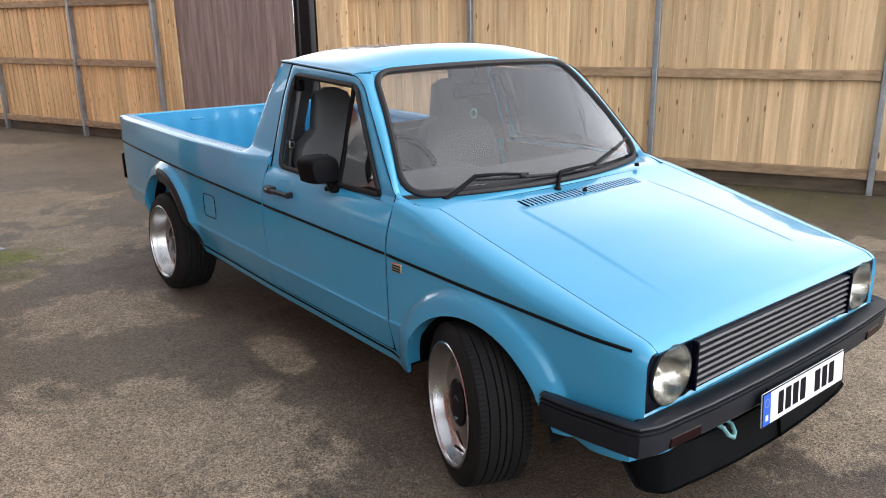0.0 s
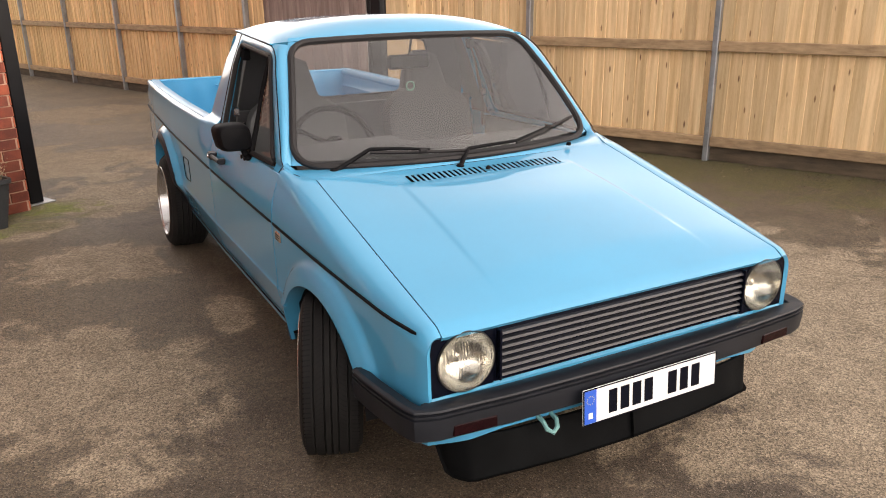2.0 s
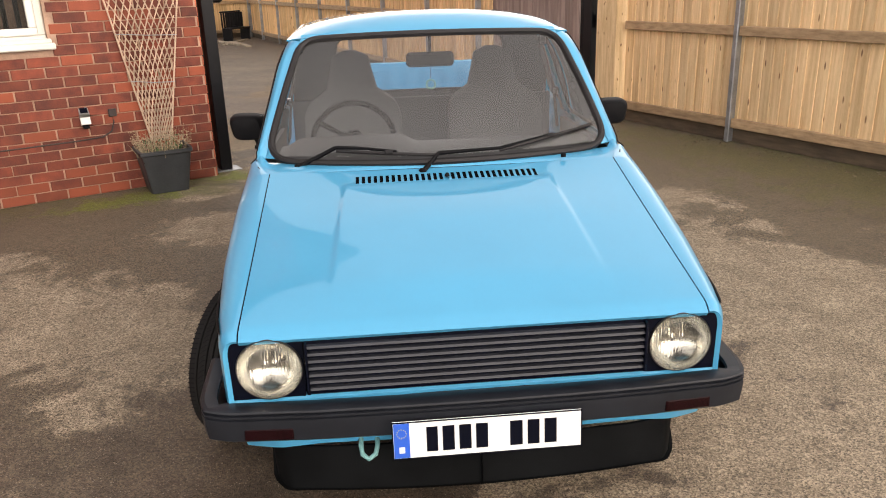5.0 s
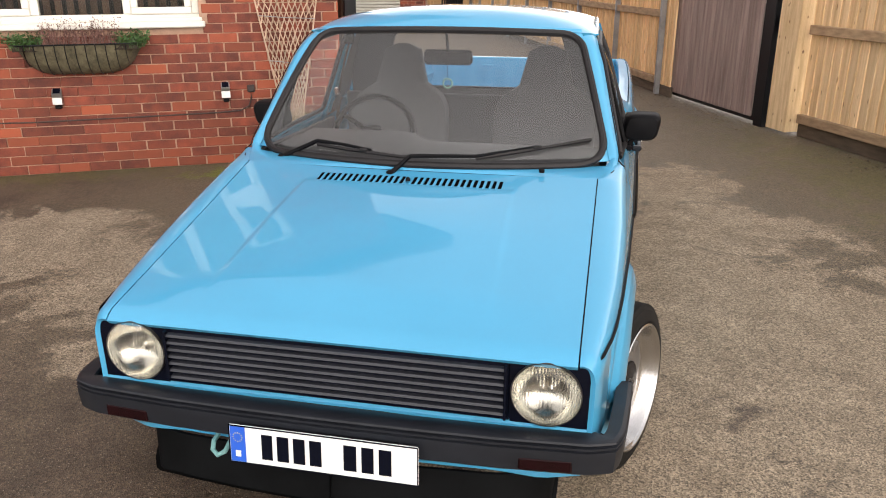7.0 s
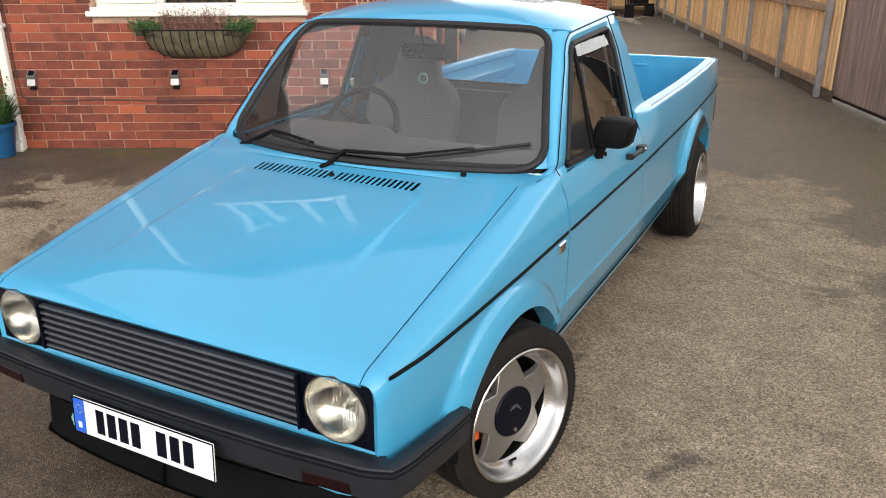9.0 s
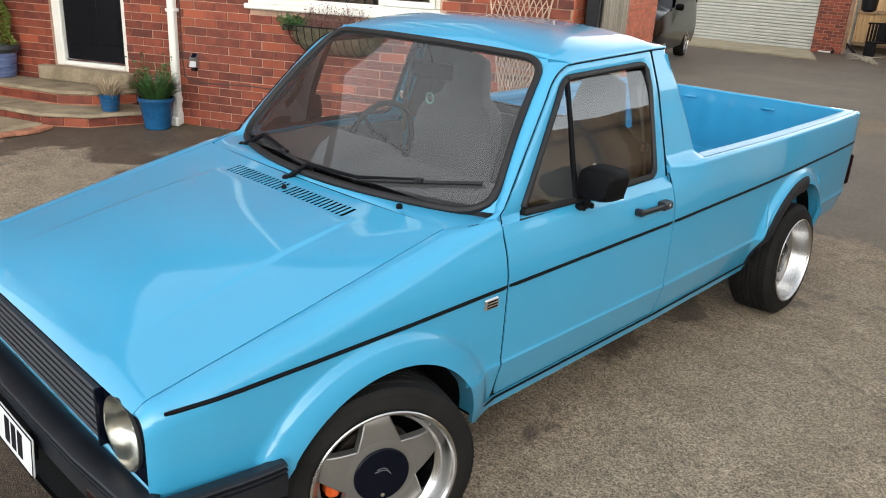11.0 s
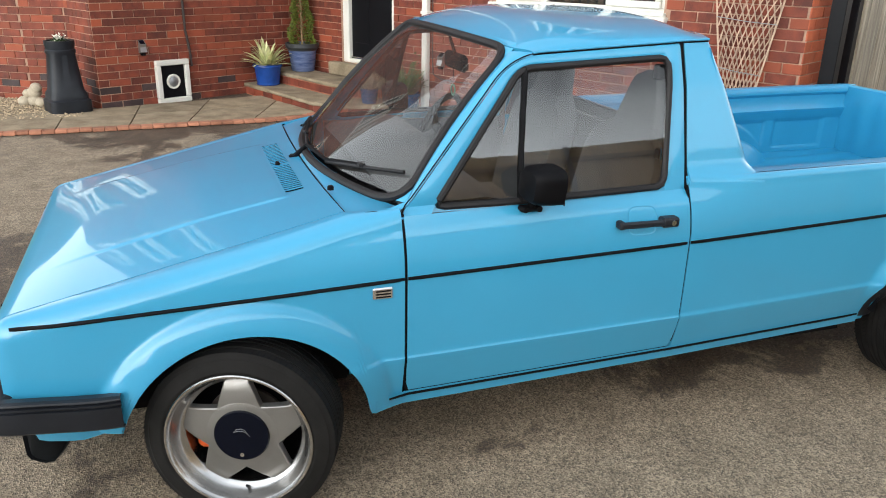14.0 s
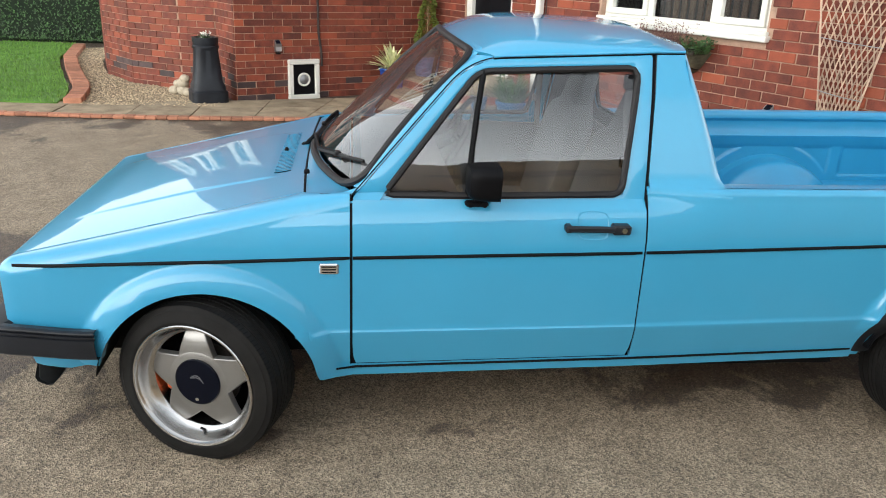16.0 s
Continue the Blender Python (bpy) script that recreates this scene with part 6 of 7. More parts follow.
# wheels
def build_wheel(m, flip, rear):
    """A wheel at the pose m; its outer face looks along +x (or -x where flipped)."""
    R, W = (0.273, 0.096) if not rear else (0.280, 0.110)
    prof = [(0.196, -W + 0.006), (0.214, -W - 0.003), (0.240, -W + 0.000), (0.257, -W + 0.012)]
    tread = []
    for x0, x1 in ((-0.082, -0.056), (-0.050, -0.024), (-0.018, -0.003), (0.003, 0.018), (0.024, 0.050), (0.056, 0.082)):
        tread += [(R - 0.010, x0 - 0.0022), (R - 0.0006 - abs(x0) ** 2 * 0.55, x0), (R - 0.0006 - abs(x1) ** 2 * 0.55, x1), (R - 0.010, x1 + 0.0022)]
    prof += tread + [(0.258, W - 0.011), (0.252, W - 0.0055), (0.249, W - 0.0055), (0.238, W), (0.222, W + 0.002), (0.219, W + 0.0035), (0.214, W + 0.003), (0.206, W - 0.003)]
    wh = thing("wheel", m, "", "")
    wh.parent = truck

    def put(name, g, material, parent, label="", **kw):
        if flip:
            g.mirrored()
        return part(name, g, material, parent, label, **kw)

    # the tyre stands flat on the tarmac and bulges a little there
    def rest(g):
        mi = m.inverted()
        for k, p in enumerate(g.v):
            q = m @ Vector((-p[0] if flip else p[0], p[1], p[2]))
            if q.z < 0.0015:
                q.z = 0.0015
                q = mi @ q
                g.v[k] = (-q.x if flip else q.x, q.y, q.z)
        return g
    ty = put("tyre", rest(Geo().revolve(prof, 110, "x")), TYRE, wh, "low-profile black tyre", fix=True)
    # sipes: thin dark strips paint shaded cuts on the shoulders, curved on inner ribs
    cut = Geo()
    for k in range(104):
        a = 2 * math.pi * k / 104
        for x0, x1, tw, e in ((0.062, 0.086, 0.010, 0.0075), (-0.086, -0.062, -0.010, 0.0075), (0.026, 0.046, 0.055, 0.0048), (-0.048, -0.026, -0.055, 0.0048)):
            pts = []
            for t in range(4):
                x, d = lerp(x0, x1, t / 3), tw * (t / 3) ** 1.6
                r = R + 0.0003 - abs(x) ** 2 * 0.55
                for q in (-e, e):
                    pts.append((x, r * math.cos(a + d + q), r * math.sin(a + d + q)))
            cut.add(pts, [(2 * t, 2 * t + 1, 2 * t + 3, 2 * t + 2) for t in range(3)])
    tagged(put("tread_pattern", rest(cut), DARK, ty, angle=0), kind="stuff")
    lip = 0.209
    rim = put("rim", Geo().revolve([(lip - 0.003, W - 0.006), (lip, W + 0.004), (lip - 0.003, W + 0.007), (lip - 0.008, W + 0.006), (lip - 0.010, W + 0.001), (lip - 0.014, W - 0.004)], 84, "x"), ALLOY_LIP, wh, "polished outer lip", fix=True)
    dish = 0.050 if not rear else 0.080
    put("barrel", Geo().revolve([(lip - 0.014, W - 0.004), (lip - 0.020, W - dish * 0.35), (lip - 0.026, W - dish * 0.72), (lip - 0.034, W - dish + 0.004), (0.170, W - dish + 0.001), (0.166, W - dish - 0.004), (0.163, W - dish - 0.085)], 84, "x"), ALLOY_LIP, rim)
    for k in range(5):
        a0 = 2 * math.pi * k / 5 + 0.06
        g = Geo()
        rows = []
        for r, hw, x in ((0.072, 0.050, W - dish + 0.0130), (0.0855, 0.0620, W - dish + 0.0126), (0.110, 0.0535, W - dish + 0.0115), (0.135, 0.0448, W - dish + 0.009), (0.158, 0.0368, W - dish + 0.004), (0.168, 0.034, W - dish - 0.002)):
            rows.append([(x - 0.022, -hw - 0.003, r), (x - 0.002, -hw, r), (x, -hw + 0.003, r), (x + 0.001, 0.0, r), (x, hw - 0.003, r), (x - 0.002, hw, r), (x - 0.022, hw + 0.003, r)])
        g.grid(lambda u, v: rows[int(round(v * 5))][int(round(u * 6))], 6, 5)
        g.v = [(x, y * math.cos(a0) - z * math.sin(a0), y * math.sin(a0) + z * math.cos(a0)) for x, y, z in g.v]
        put("spoke", g, ALLOY, rim, angle=25, fix=False)
    put("hub", Geo().revolve([(0.070, W - dish + 0.0146), (0.098, W - dish + 0.0138), (0.1030, W - dish + 0.0122), (0.1045, W - dish - 0.008)], 60, "x"), ALLOY, rim)
    cap = put("centre_cap", Geo().revolve([(0.079, W - dish - 0.01), (0.079, W - dish + 0.018), (0.076, W - dish + 0.021), (0.040, W - dish + 0.023), (0.0, W - dish + 0.0235)], 48, "x"), BLACK, wh, "black centre cap", fix=True)
    for z0, hw in ((0.024, 0.016), (0.017, 0.022)):
        put("cap_mark", Geo().tube([(W - dish + 0.0234, -hw, z0 - 0.003), (W - dish + 0.0238, 0.0, z0 + 0.001), (W - dish + 0.0236, hw * 0.7, z0 - 0.003), (W - dish + 0.0234, hw * 1.1, z0 - 0.016)], 0.0013, 5), CAP_GREY, cap)
    put("cap_lock", Geo().revolve([(0.006, W - dish + 0.022), (0.006, W - dish + 0.026), (0.0, W - dish + 0.026)], 12, "x", (0, 0.0, -0.058)), CHROME, cap, fix=True)
    put("valve", Geo().tube([(W - dish + 0.004, 0.006, -0.178), (W - dish + 0.020, 0.006, -0.164)], 0.0045, 8), DARK, rim)
    # added black disc gives the shaded inside of the wheel between the spokes
    put("backing_plate", Geo().revolve([(0.166, W - dish - 0.075), (0.150, W - dish - 0.07), (0.0, W - dish - 0.07)], 40, "x"), VOID, wh, fix=True)
    put("brake_disc", Geo().revolve([(0.118, W - dish - 0.055), (0.118, W - dish - 0.042), (0.0, W - dish - 0.042)], 40, "x"), DISC, wh, fix=True)
    if not rear:
        put("caliper", Geo().bbox((W - dish - 0.07, -0.142, -0.070), (W - dish - 0.018, -0.100, -0.006), 0.012), ORANGE, wh, "orange brake caliper")
    return wh


STEER = 20
build_wheel(pose(0.724, 0.022, 0.257, 0, -2.0, -STEER), False, False)
build_wheel(pose(-0.726, 0.050, 0.257, 0, 2.0, -1 - STEER), True, False)
build_wheel(pose(0.735, 2.628, 0.272, 0, -3, 0), False, True)
build_wheel(pose(-0.735, 2.628, 0.272, 0, 3, 0), True, True)


def rear_lip():
    yc, z0, r = 2.735, 0.310, 0.376
    g = Geo()

    def fn(u, v):
        a = math.pi * lerp(0.015, 0.53, u)
        rr = r + 0.040 - 0.085 * v
        ro = max(rr, r + 0.002)
        return (side_x(yc - math.cos(a) * ro, z0 + math.sin(a) * ro) + 0.004 * math.sin(math.pi * min(1, v * 1.5 + 0.1)) - 0.5 * max(0, r - 0.02 - rr), yc - math.cos(a) * rr, z0 + math.sin(a) * rr)
    g.shell(fn, 30, 8, 0.004, flip=True)
    return g


sided("arch_extension", rear_lip, PLASTIC, "black plastic arch lip")
# filler flap on the driver's flank
g = Geo().tube([(-bed_x(y, z) - 0.001, y, z) for y, z in resample(rounded([(2.02, 0.545), (2.17, 0.545), (2.17, 0.665), (2.02, 0.665)], 0.02), 40, True)], 0.0022, 5, closed=True)
part("fuel_flap", g, DARK, truck)
# washer knob on the cowl
part("washer_jet", Geo().revolve([(0.010, 0.0), (0.010, 0.010), (0.006, 0.014), (0.0, 0.014)], 14, "z", (0.450, 0.335, 0.868)), DARK, truck)


# wipers
def wiper(name_pts, blade_a, blade_b):
    g = Geo().tube(name_pts, [0.010, 0.008, 0.006, 0.005], 8)
    p = name_pts[0]
    g.revolve([(0.016, -0.02), (0.016, 0.006), (0.010, 0.012), (0.0, 0.012)], 14, "z", p)
    w = part("wiper_arm", g, DARK, truck, "black windscreen wiper")
    b = Geo()
    pts = [screen_fn(lerp(blade_a[0], blade_b[0], t), lerp(blade_a[1], blade_b[1], t), 0.020) for t in np.linspace(0, 1, 8)]
    b.tube(pts, 0.0050, 6, squash=1.4)
    q = screen_fn(lerp(blade_a[0], blade_b[0], 0.52), lerp(blade_a[1], blade_b[1], 0.52), 0.026)
    b.bbox((q[0] - 0.016, q[1] - 0.010, q[2] - 0.006), (q[0] + 0.016, q[1] + 0.010, q[2] + 0.008), 0.004)
    part("wiper_blade", b, RUBBER, w)


wiper([screen_fn(-0.80, -0.085, 0.012), screen_fn(-0.60, 0.030, 0.030), screen_fn(-0.45, 0.024, 0.030), screen_fn(-0.26, 0.008, 0.026)], (-0.60, 0.025), (-0.03, -0.016))
wiper([screen_fn(-0.12, -0.115, 0.012), screen_fn(-0.03, -0.022, 0.030), screen_fn(0.32, -0.012, 0.030), screen_fn(0.66, 0.062, 0.026)], (0.32, -0.008), (0.93, 0.112))

# cabin
g = Geo().grid(lambda u, v: (lerp(-0.64, 0.64, u), (0.52, 0.56, 0.78, 0.84, 0.85, 0.82)[int(round(v * 5))], (0.84, 0.862, 0.872, 0.860, 0.80, 0.60)[int(round(v * 5))] + (0.035 * smooth((0.28 - abs(lerp(-0.64, 0.64, u) + 0.35)) / 0.08) if v > 0.3 else 0)), 40, 5)
part("dashboard", g, DASH, truck, "grey vinyl dashboard")
g = Geo().revolve([(0.178 + 0.013 * math.cos(t), 0.013 * math.sin(t)) for t in np.linspace(0, 2 * math.pi, 10)[:-1]], 40, "z", closed=True)
g.revolve([(0.045, -0.01), (0.045, 0.012), (0.0, 0.016)], 20, "z")
for a in (0, 2.6, 3.68):
    g.tube([(0.03 * math.cos(a), 0.03 * math.sin(a), 0), (0.175 * math.cos(a), 0.175 * math.sin(a), 0)], 0.012, 6)
part("steering_wheel", g.turned(pose(-0.345, 0.955, 0.855, 62, 0, 0) ), DARK, truck)
g = Geo().tube([(-0.345, 0.83, 0.79), (-0.345, 0.95, 0.85)], 0.03, 10)
part("steering_column", g, DASH, truck)
for s in (-1, 1):
    cx = s * 0.355

    def back(u, v):
        a = 2 * math.pi * u
        z = lerp(0.52, 1.212, v)
        w = curve(z, (0.52, 0.70, 0.90, 0.965, 1.025, 1.13, 1.190, 1.212), (0.21, 0.240, 0.240, 0.215, 0.128, 0.102, 0.088, 0.03))
        d = curve(z, (0.52, 1.0, 1.17, 1.212), (0.085, 0.06, 0.045, 0.012))
        ca, sa = math.cos(a), math.sin(a)
        k = (abs(ca) ** 3 + abs(sa) ** 3) ** (-1 / 3)
        y = 1.410 + 0.24 * (z - 0.6) + sa * k * d
        if sa < 0:
            y -= 0.05 * (abs(ca) ** 3) * (1 if z < 1.02 else 0.3)
        return (cx + ca * k * w, y, z)
    seat = part("bucket_seat", Geo().grid(back, 36, 26, close_u=True), CLOTH, truck, "dark grey fabric bucket seat")
    g = Geo().bbox((cx - 0.24, 0.97, 0.40), (cx + 0.24, 1.42, 0.56), 0.04)
    part("seat_base", g, CLOTH, seat)
    for t in (-1, 1):
        g = Geo().bbox((cx + t * 0.155 - 0.035, 1.453, 0.950), (cx + t * 0.155 + 0.035, 1.475, 0.985), 0.008)
        part("harness_slot", g, WHITE_PL if t < 0 else DARK, seat)
g = Geo().bbox((-0.66, 1.545, 0.34), (0.66, 1.575, 0.965), 0.004)
part("rear_bulkhead", g, DASH, truck)
part("headliner", Geo().grid(lambda u, v: (lerp(-0.53, 0.53, u), lerp(0.96, 1.56, v), 1.318 + 0.03 * (1 - (2 * u - 1) ** 2)), 10, 4, flip=True), DASH, truck)
g = Geo().tube([(0, 0.875, 1.31), (0, 0.90, 1.24), (0, 0.91, 1.215)], 0.006, 6)
vm = part("interior_mirror", g, DARK, truck, "black interior mirror")
part("mirror_case", Geo().bbox((-0.102, 0.895, 1.170), (0.102, 0.922, 1.233), 0.012), DARK, vm)
fr = part("air_freshener", Geo().tube([(0, 0.90, 1.18), (0, 0.90, 1.12)], 0.0012, 4), DARK, vm)
g = Geo().revolve([(0.019 + 0.0035 * math.cos(t), 0.0035 * math.sin(t)) for t in np.linspace(0, 2 * math.pi, 9)[:-1]], 24, "y", (0, 0.90, 1.096), closed=True)
part("scent_ring", g, GREEN_PL, vm, "pale green scented ring")

# the body's stance on its wheels: lower and a little shorter towards the tail
def settle(p):
    k = curve(p.y, (-0.6, 0.5, 1.42, 2.3, 3.4), (1.0, 0.992, 0.975, 0.965, 0.962))
    p.y = curve(p.y, (-0.8, -0.6, 0.5, 1.45, 3.18, 3.55, 3.75), (-0.8, -0.6, 0.504, 1.424, 3.040, 3.525, 3.725))
    p.z *= k


for ob in truck.children_recursive:
    if ob.type == "MESH" and not any(a.name.startswith("wheel.") or a.name == "wheel" for a in (ob.parent, ob.parent.parent) if a) and ob.matrix_basis == Matrix.Identity(4) and ob.parent.matrix_basis == Matrix.Identity(4):
        for vert in ob.data.vertices:
            settle(vert.co)


# ---- fittings on the house ----
def solar_light(m):
    t = thing("solar_light", m, "small brushed steel solar wall light with a dark panel", "wall light", "solar lights on the house")
    g = Geo()
    g.add([(-0.034, 0.0, 0.155), (0.034, 0.0, 0.155), (0.034, -0.055, 0.110), (-0.034, -0.055, 0.110), (-0.034, 0.0, 0.02), (0.034, 0.0, 0.02), (0.034, -0.060, 0.035), (-0.034, -0.060, 0.035), (-0.034, -0.045, 0.085), (0.034, -0.045, 0.085)],
          [(0, 3, 2, 1), (3, 8, 9, 2), (8, 7, 6, 9), (7, 4, 5, 6), (0, 4, 7, 8, 3), (1, 2, 9, 6, 5)])
    part("body", g, INOX, t, angle=0, fix=True)
    g = Geo().add([(-0.026, -0.008, 0.152), (0.026, -0.008, 0.152), (0.026, -0.048, 0.1185), (-0.026, -0.048, 0.1185)], [(0, 3, 2, 1)])
    part("solar_panel", g, BLACK, t, angle=0)
    part("lamp_glass", Geo().bbox((-0.022, -0.052, 0.0), (0.022, -0.010, 0.022), 0.004), DARK, t, angle=0)
    return t


for s_ in (0.21, 1.42, 2.675):
    solar_light(M1 @ pose(s_, 0, 0.515))
solar_light(M3 @ pose(0.49, 0, 0.52))
# brown cable pinned along the wall
pts = [(2.87, -0.008, 0.60), (2.875, -0.010, 0.54), (2.85, -0.010, 0.47), (2.78, -0.010, 0.435), (2.6, -0.008, 0.425), (2.0, -0.008, 0.418), (1.2, -0.008, 0.412), (0.7, -0.008, 0.425), (0.45, -0.008, 0.41), (0.2, -0.010, 0.41), (0.09, -0.010, 0.45), (0.075, -0.010, 0.60), (0.07, -0.010, 1.2), (0.07, -0.010, 2.4)]
solo("wall_cable", Geo().tube(pts, 0.006, 6), CABLE, M1, "thin brown cable clipped along the brick wall", "cable")
solo("cable_outlet", Geo().bbox((2.845, -0.02, 0.58), (2.905, 0.0, 0.64), 0.006), CABLE, M1, "small brown cable outlet on the wall", "outlet")
solo("waste_pipe", Geo().tube([(0.985, -0.025, 2.6), (0.985, -0.025, 1.1), (0.99, -0.025, 0.75), (1.02, -0.028, 0.55), (1.028, -0.028, 0.37)], 0.014, 8), CABLE, M3, "black flexible pipe down the brick wall", "pipe")
# white vent box at the foot of the side wall
vb = thing("vent_box", M3 @ pose(0.795, 0, 0), "white framed vent box with a round grille", "vent box")
g = Geo()
for a, b in (((-0.19, -0.06, 0.0), (0.19, 0.0, 0.055)), ((-0.19, -0.06, 0.40), (0.19, 0.0, 0.455)), ((-0.19, -0.06, 0.055), (-0.135, 0.0, 0.40)), ((0.135, -0.06, 0.055), (0.19, 0.0, 0.40))):
    g.bbox(a, b, 0.008)
part("frame", g, UPVC, vb, angle=0)
part("panel", Geo().box((-0.135, -0.028, 0.055), (0.135, -0.004, 0.40)), DARK, vb, angle=0)
gr = part("round_grille", Geo().revolve([(0.078, -0.028), (0.078, -0.040), (0.068, -0.046), (0.055, -0.040)], 28, "y", (0, 0, 0.225)), UPVC, vb)
part("grille_dome", Geo().revolve([(0.058, -0.036), (0.04, -0.046), (0.0, -0.05)], 24, "y", (0, 0, 0.225)), STEEL, gr)

# fan of split willow on the wall
tr = thing("trellis", M1 @ pose(3.20, -0.03, 0.36), "fan-shaped split willow trellis on the wall", "trellis")
rt = random.Random(6)
for lean in (1, -1):
    for k in range(27):
        w0 = -4.2 + k * 0.20
        pts = []
        for j in range(61):
            v = j / 60
            w = lean * (w0 + 3.2 * v ** 0.8)
            if abs(w) <= 1.0:
                half = 0.075 + 0.31 * v
                pts.append((w * half + rt.uniform(-0.0025, 0.0025), -0.007 * lean, v * 1.75))
        if len(pts) > 2:
            part("withy", Geo().tube(pts[::2] if len(pts) > 6 else pts, 0.0048, 5), TRELLIS, tr)
for e in (-1, 1):
    part("withy", Geo().tube([(e * 0.075, -0.012, 0), (e * 0.385, -0.012, 1.75)], 0.007, 5), TRELLIS, tr)
for z in (0.45, 0.80, 1.15, 1.5):
    h = 0.085 + 0.30 * z / 1.75
    part("tie_wire", Geo().tube([(-h, -0.016, z + 0.02), (0, -0.018, z), (h, -0.016, z - 0.01)], 0.003, 5), STEEL, tr)


# ---- plants ----
def blade_plant(n, length, width, droop, seed, spread=0.9, up=0.5, base=0.02):
    """Rosette of strap leaves, each bent and folded."""
    rd = random.Random(seed)
    g = Geo()
    for i in range(n):
        a = i * 2.399 + rd.uniform(-0.2, 0.2)
        el = lerp(up, 1.45, rd.random() ** 1.2)
        L = length * rd.uniform(0.75, 1.1)
        pts = []
        p = Vector((math.cos(a) * base, math.sin(a) * base, 0))
        for j in range(6):
            t = j / 5
            e = el - droop * t * t * 1.5
            w = width * (1 - t) ** 0.7 * (0.6 + 0.8 * min(1, t * 3))
            side = Vector((-math.sin(a), math.cos(a), 0)) * w
            pts.append((p - side, p + Vector((0, 0, -0.3 * w)), p + side))
            p = p + Vector((math.cos(a) * math.cos(e) * spread, math.sin(a) * math.cos(e) * spread, math.sin(e))) * (L / 5)
        v = [q for r in pts for q in r]
        f = []
        for j in range(5):
            for k in range(2):
                f.append((j * 3 + k, j * 3 + k + 1, j * 3 + 3 + k + 1, j * 3 + 3 + k))
        g.add(v, f)
    return g


def tuft(n, h, r, seed, leaf=0.012, lean=0.4):
    """Thin stems with small leaves."""
    rd = random.Random(seed)
    g = Geo()
    for i in range(n):
        a, q = rd.uniform(0, 6.28), r * math.sqrt(rd.random())
        x, y = math.cos(a) * q, math.sin(a) * q
        hh = h * rd.uniform(0.5, 1.1)
        dx, dy = math.cos(a) * lean * hh * rd.random() + rd.uniform(-0.02, 0.02), math.sin(a) * lean * hh * rd.random() + rd.uniform(-0.02, 0.02)
        g.add([(x - 0.002, y, 0), (x + 0.002, y, 0), (x + dx, y + dy, hh)], [(0, 1, 2)])
        for k in range(5):
            t = rd.uniform(0.25, 1)
            c = Vector((x + dx * t, y + dy * t, hh * t))
            d = Vector((rd.uniform(-1, 1), rd.uniform(-1, 1), rd.uniform(-0.2, 1))).normalized() * leaf * rd.uniform(0.8, 2.2)
            s = d.cross(Vector((rd.uniform(-1, 1), rd.uniform(-1, 1), rd.uniform(-1, 1)))).normalized() * leaf * 0.5
            g.add([c, c + d * 0.5 + s, c + d, c + d * 0.5 - s], [(0, 1, 2, 3)])
    return g


def round_pot(name, m, prof, material, label, ribs=()):
    t = thing(name, m, label, "plant pot", "glazed pots by the door" if "glaz" in label else "")
    r_in = prof[-1][0] - 0.015
    z_in = prof[-1][1] - 0.03
    full = [(0.0, 0.0)] + prof + [(r_in, prof[-1][1]), (r_in, z_in)]
    part("pot", Geo().revolve(full, 36, "z"), material, t, fix=True)
    part("soil", Geo().revolve([(r_in, z_in), (0.0, z_in + 0.01)], 24, "z"), SOIL, t, fix=True)
    for z, r in ribs:
        part("band", Geo().revolve([(r, z - 0.008), (r + 0.006, z), (r, z + 0.008)], 36, "z"), material, t)
    return t, z_in


p1, z1 = round_pot("plant_pot", pose(-4.70, 2.07, 0), [(0.105, 0.0), (0.115, 0.01), (0.150, 0.24), (0.162, 0.255), (0.162, 0.285)], TEAL_GLAZE, "tall deep blue glazed pot with a leafy green plant")
part("plant", blade_plant(150, 0.30, 0.013, 0.7, 21, 0.8, 0.65, 0.09), LEAF, p1, at=pose(0, 0, z1))
part("foliage", tuft(60, 0.40, 0.11, 22, 0.020, 0.4), LEAF, p1, at=pose(0, 0, z1))
p2, z2 = round_pot("plant_pot", pose(-5.06, 1.80, 0.126), [(0.066, 0.0), (0.074, 0.010), (0.088, 0.120), (0.096, 0.135), (0.096, 0.155)], TEAL_GLAZE, "small dark blue glazed pot with dried grass", [(0.04, 0.077), (0.07, 0.081), (0.10, 0.086)])
part("plant", blade_plant(130, 0.24, 0.005, 0.9, 23, 1.0, 0.4, 0.04), DRY, p2, at=pose(0, 0, z2))
p3, z3 = round_pot("plant_pot", pose(-6.50, 0.96, 0.126), [(0.125, 0.0), (0.135, 0.01), (0.128, 0.02), (0.155, 0.19), (0.172, 0.215), (0.170, 0.235)], BLUE_GLAZE, "bright cobalt blue glazed pot with a striped yucca")
part("plant", blade_plant(52, 0.34, 0.025, 0.55, 24, 0.95, 0.25, 0.03), LEAF_STRIPE, p3, at=pose(0, 0, z3))
p4, z4 = round_pot("plant_pot", pose(-6.58, 1.38, 0.264), [(0.125, 0.0), (0.135, 0.012), (0.165, 0.24), (0.182, 0.27), (0.190, 0.275), (0.190, 0.315)], BLUE_PALE, "streaked pale blue glazed pot with a clipped conifer")
part("rim_glaze", Geo().revolve([(0.166, 0.235), (0.1835, 0.262), (0.1925, 0.272), (0.1925, 0.317), (0.176, 0.317)], 36, "z"), SLATE_POT, p4, "dark navy glazed rim")
rd4 = random.Random(9)
g = Geo()
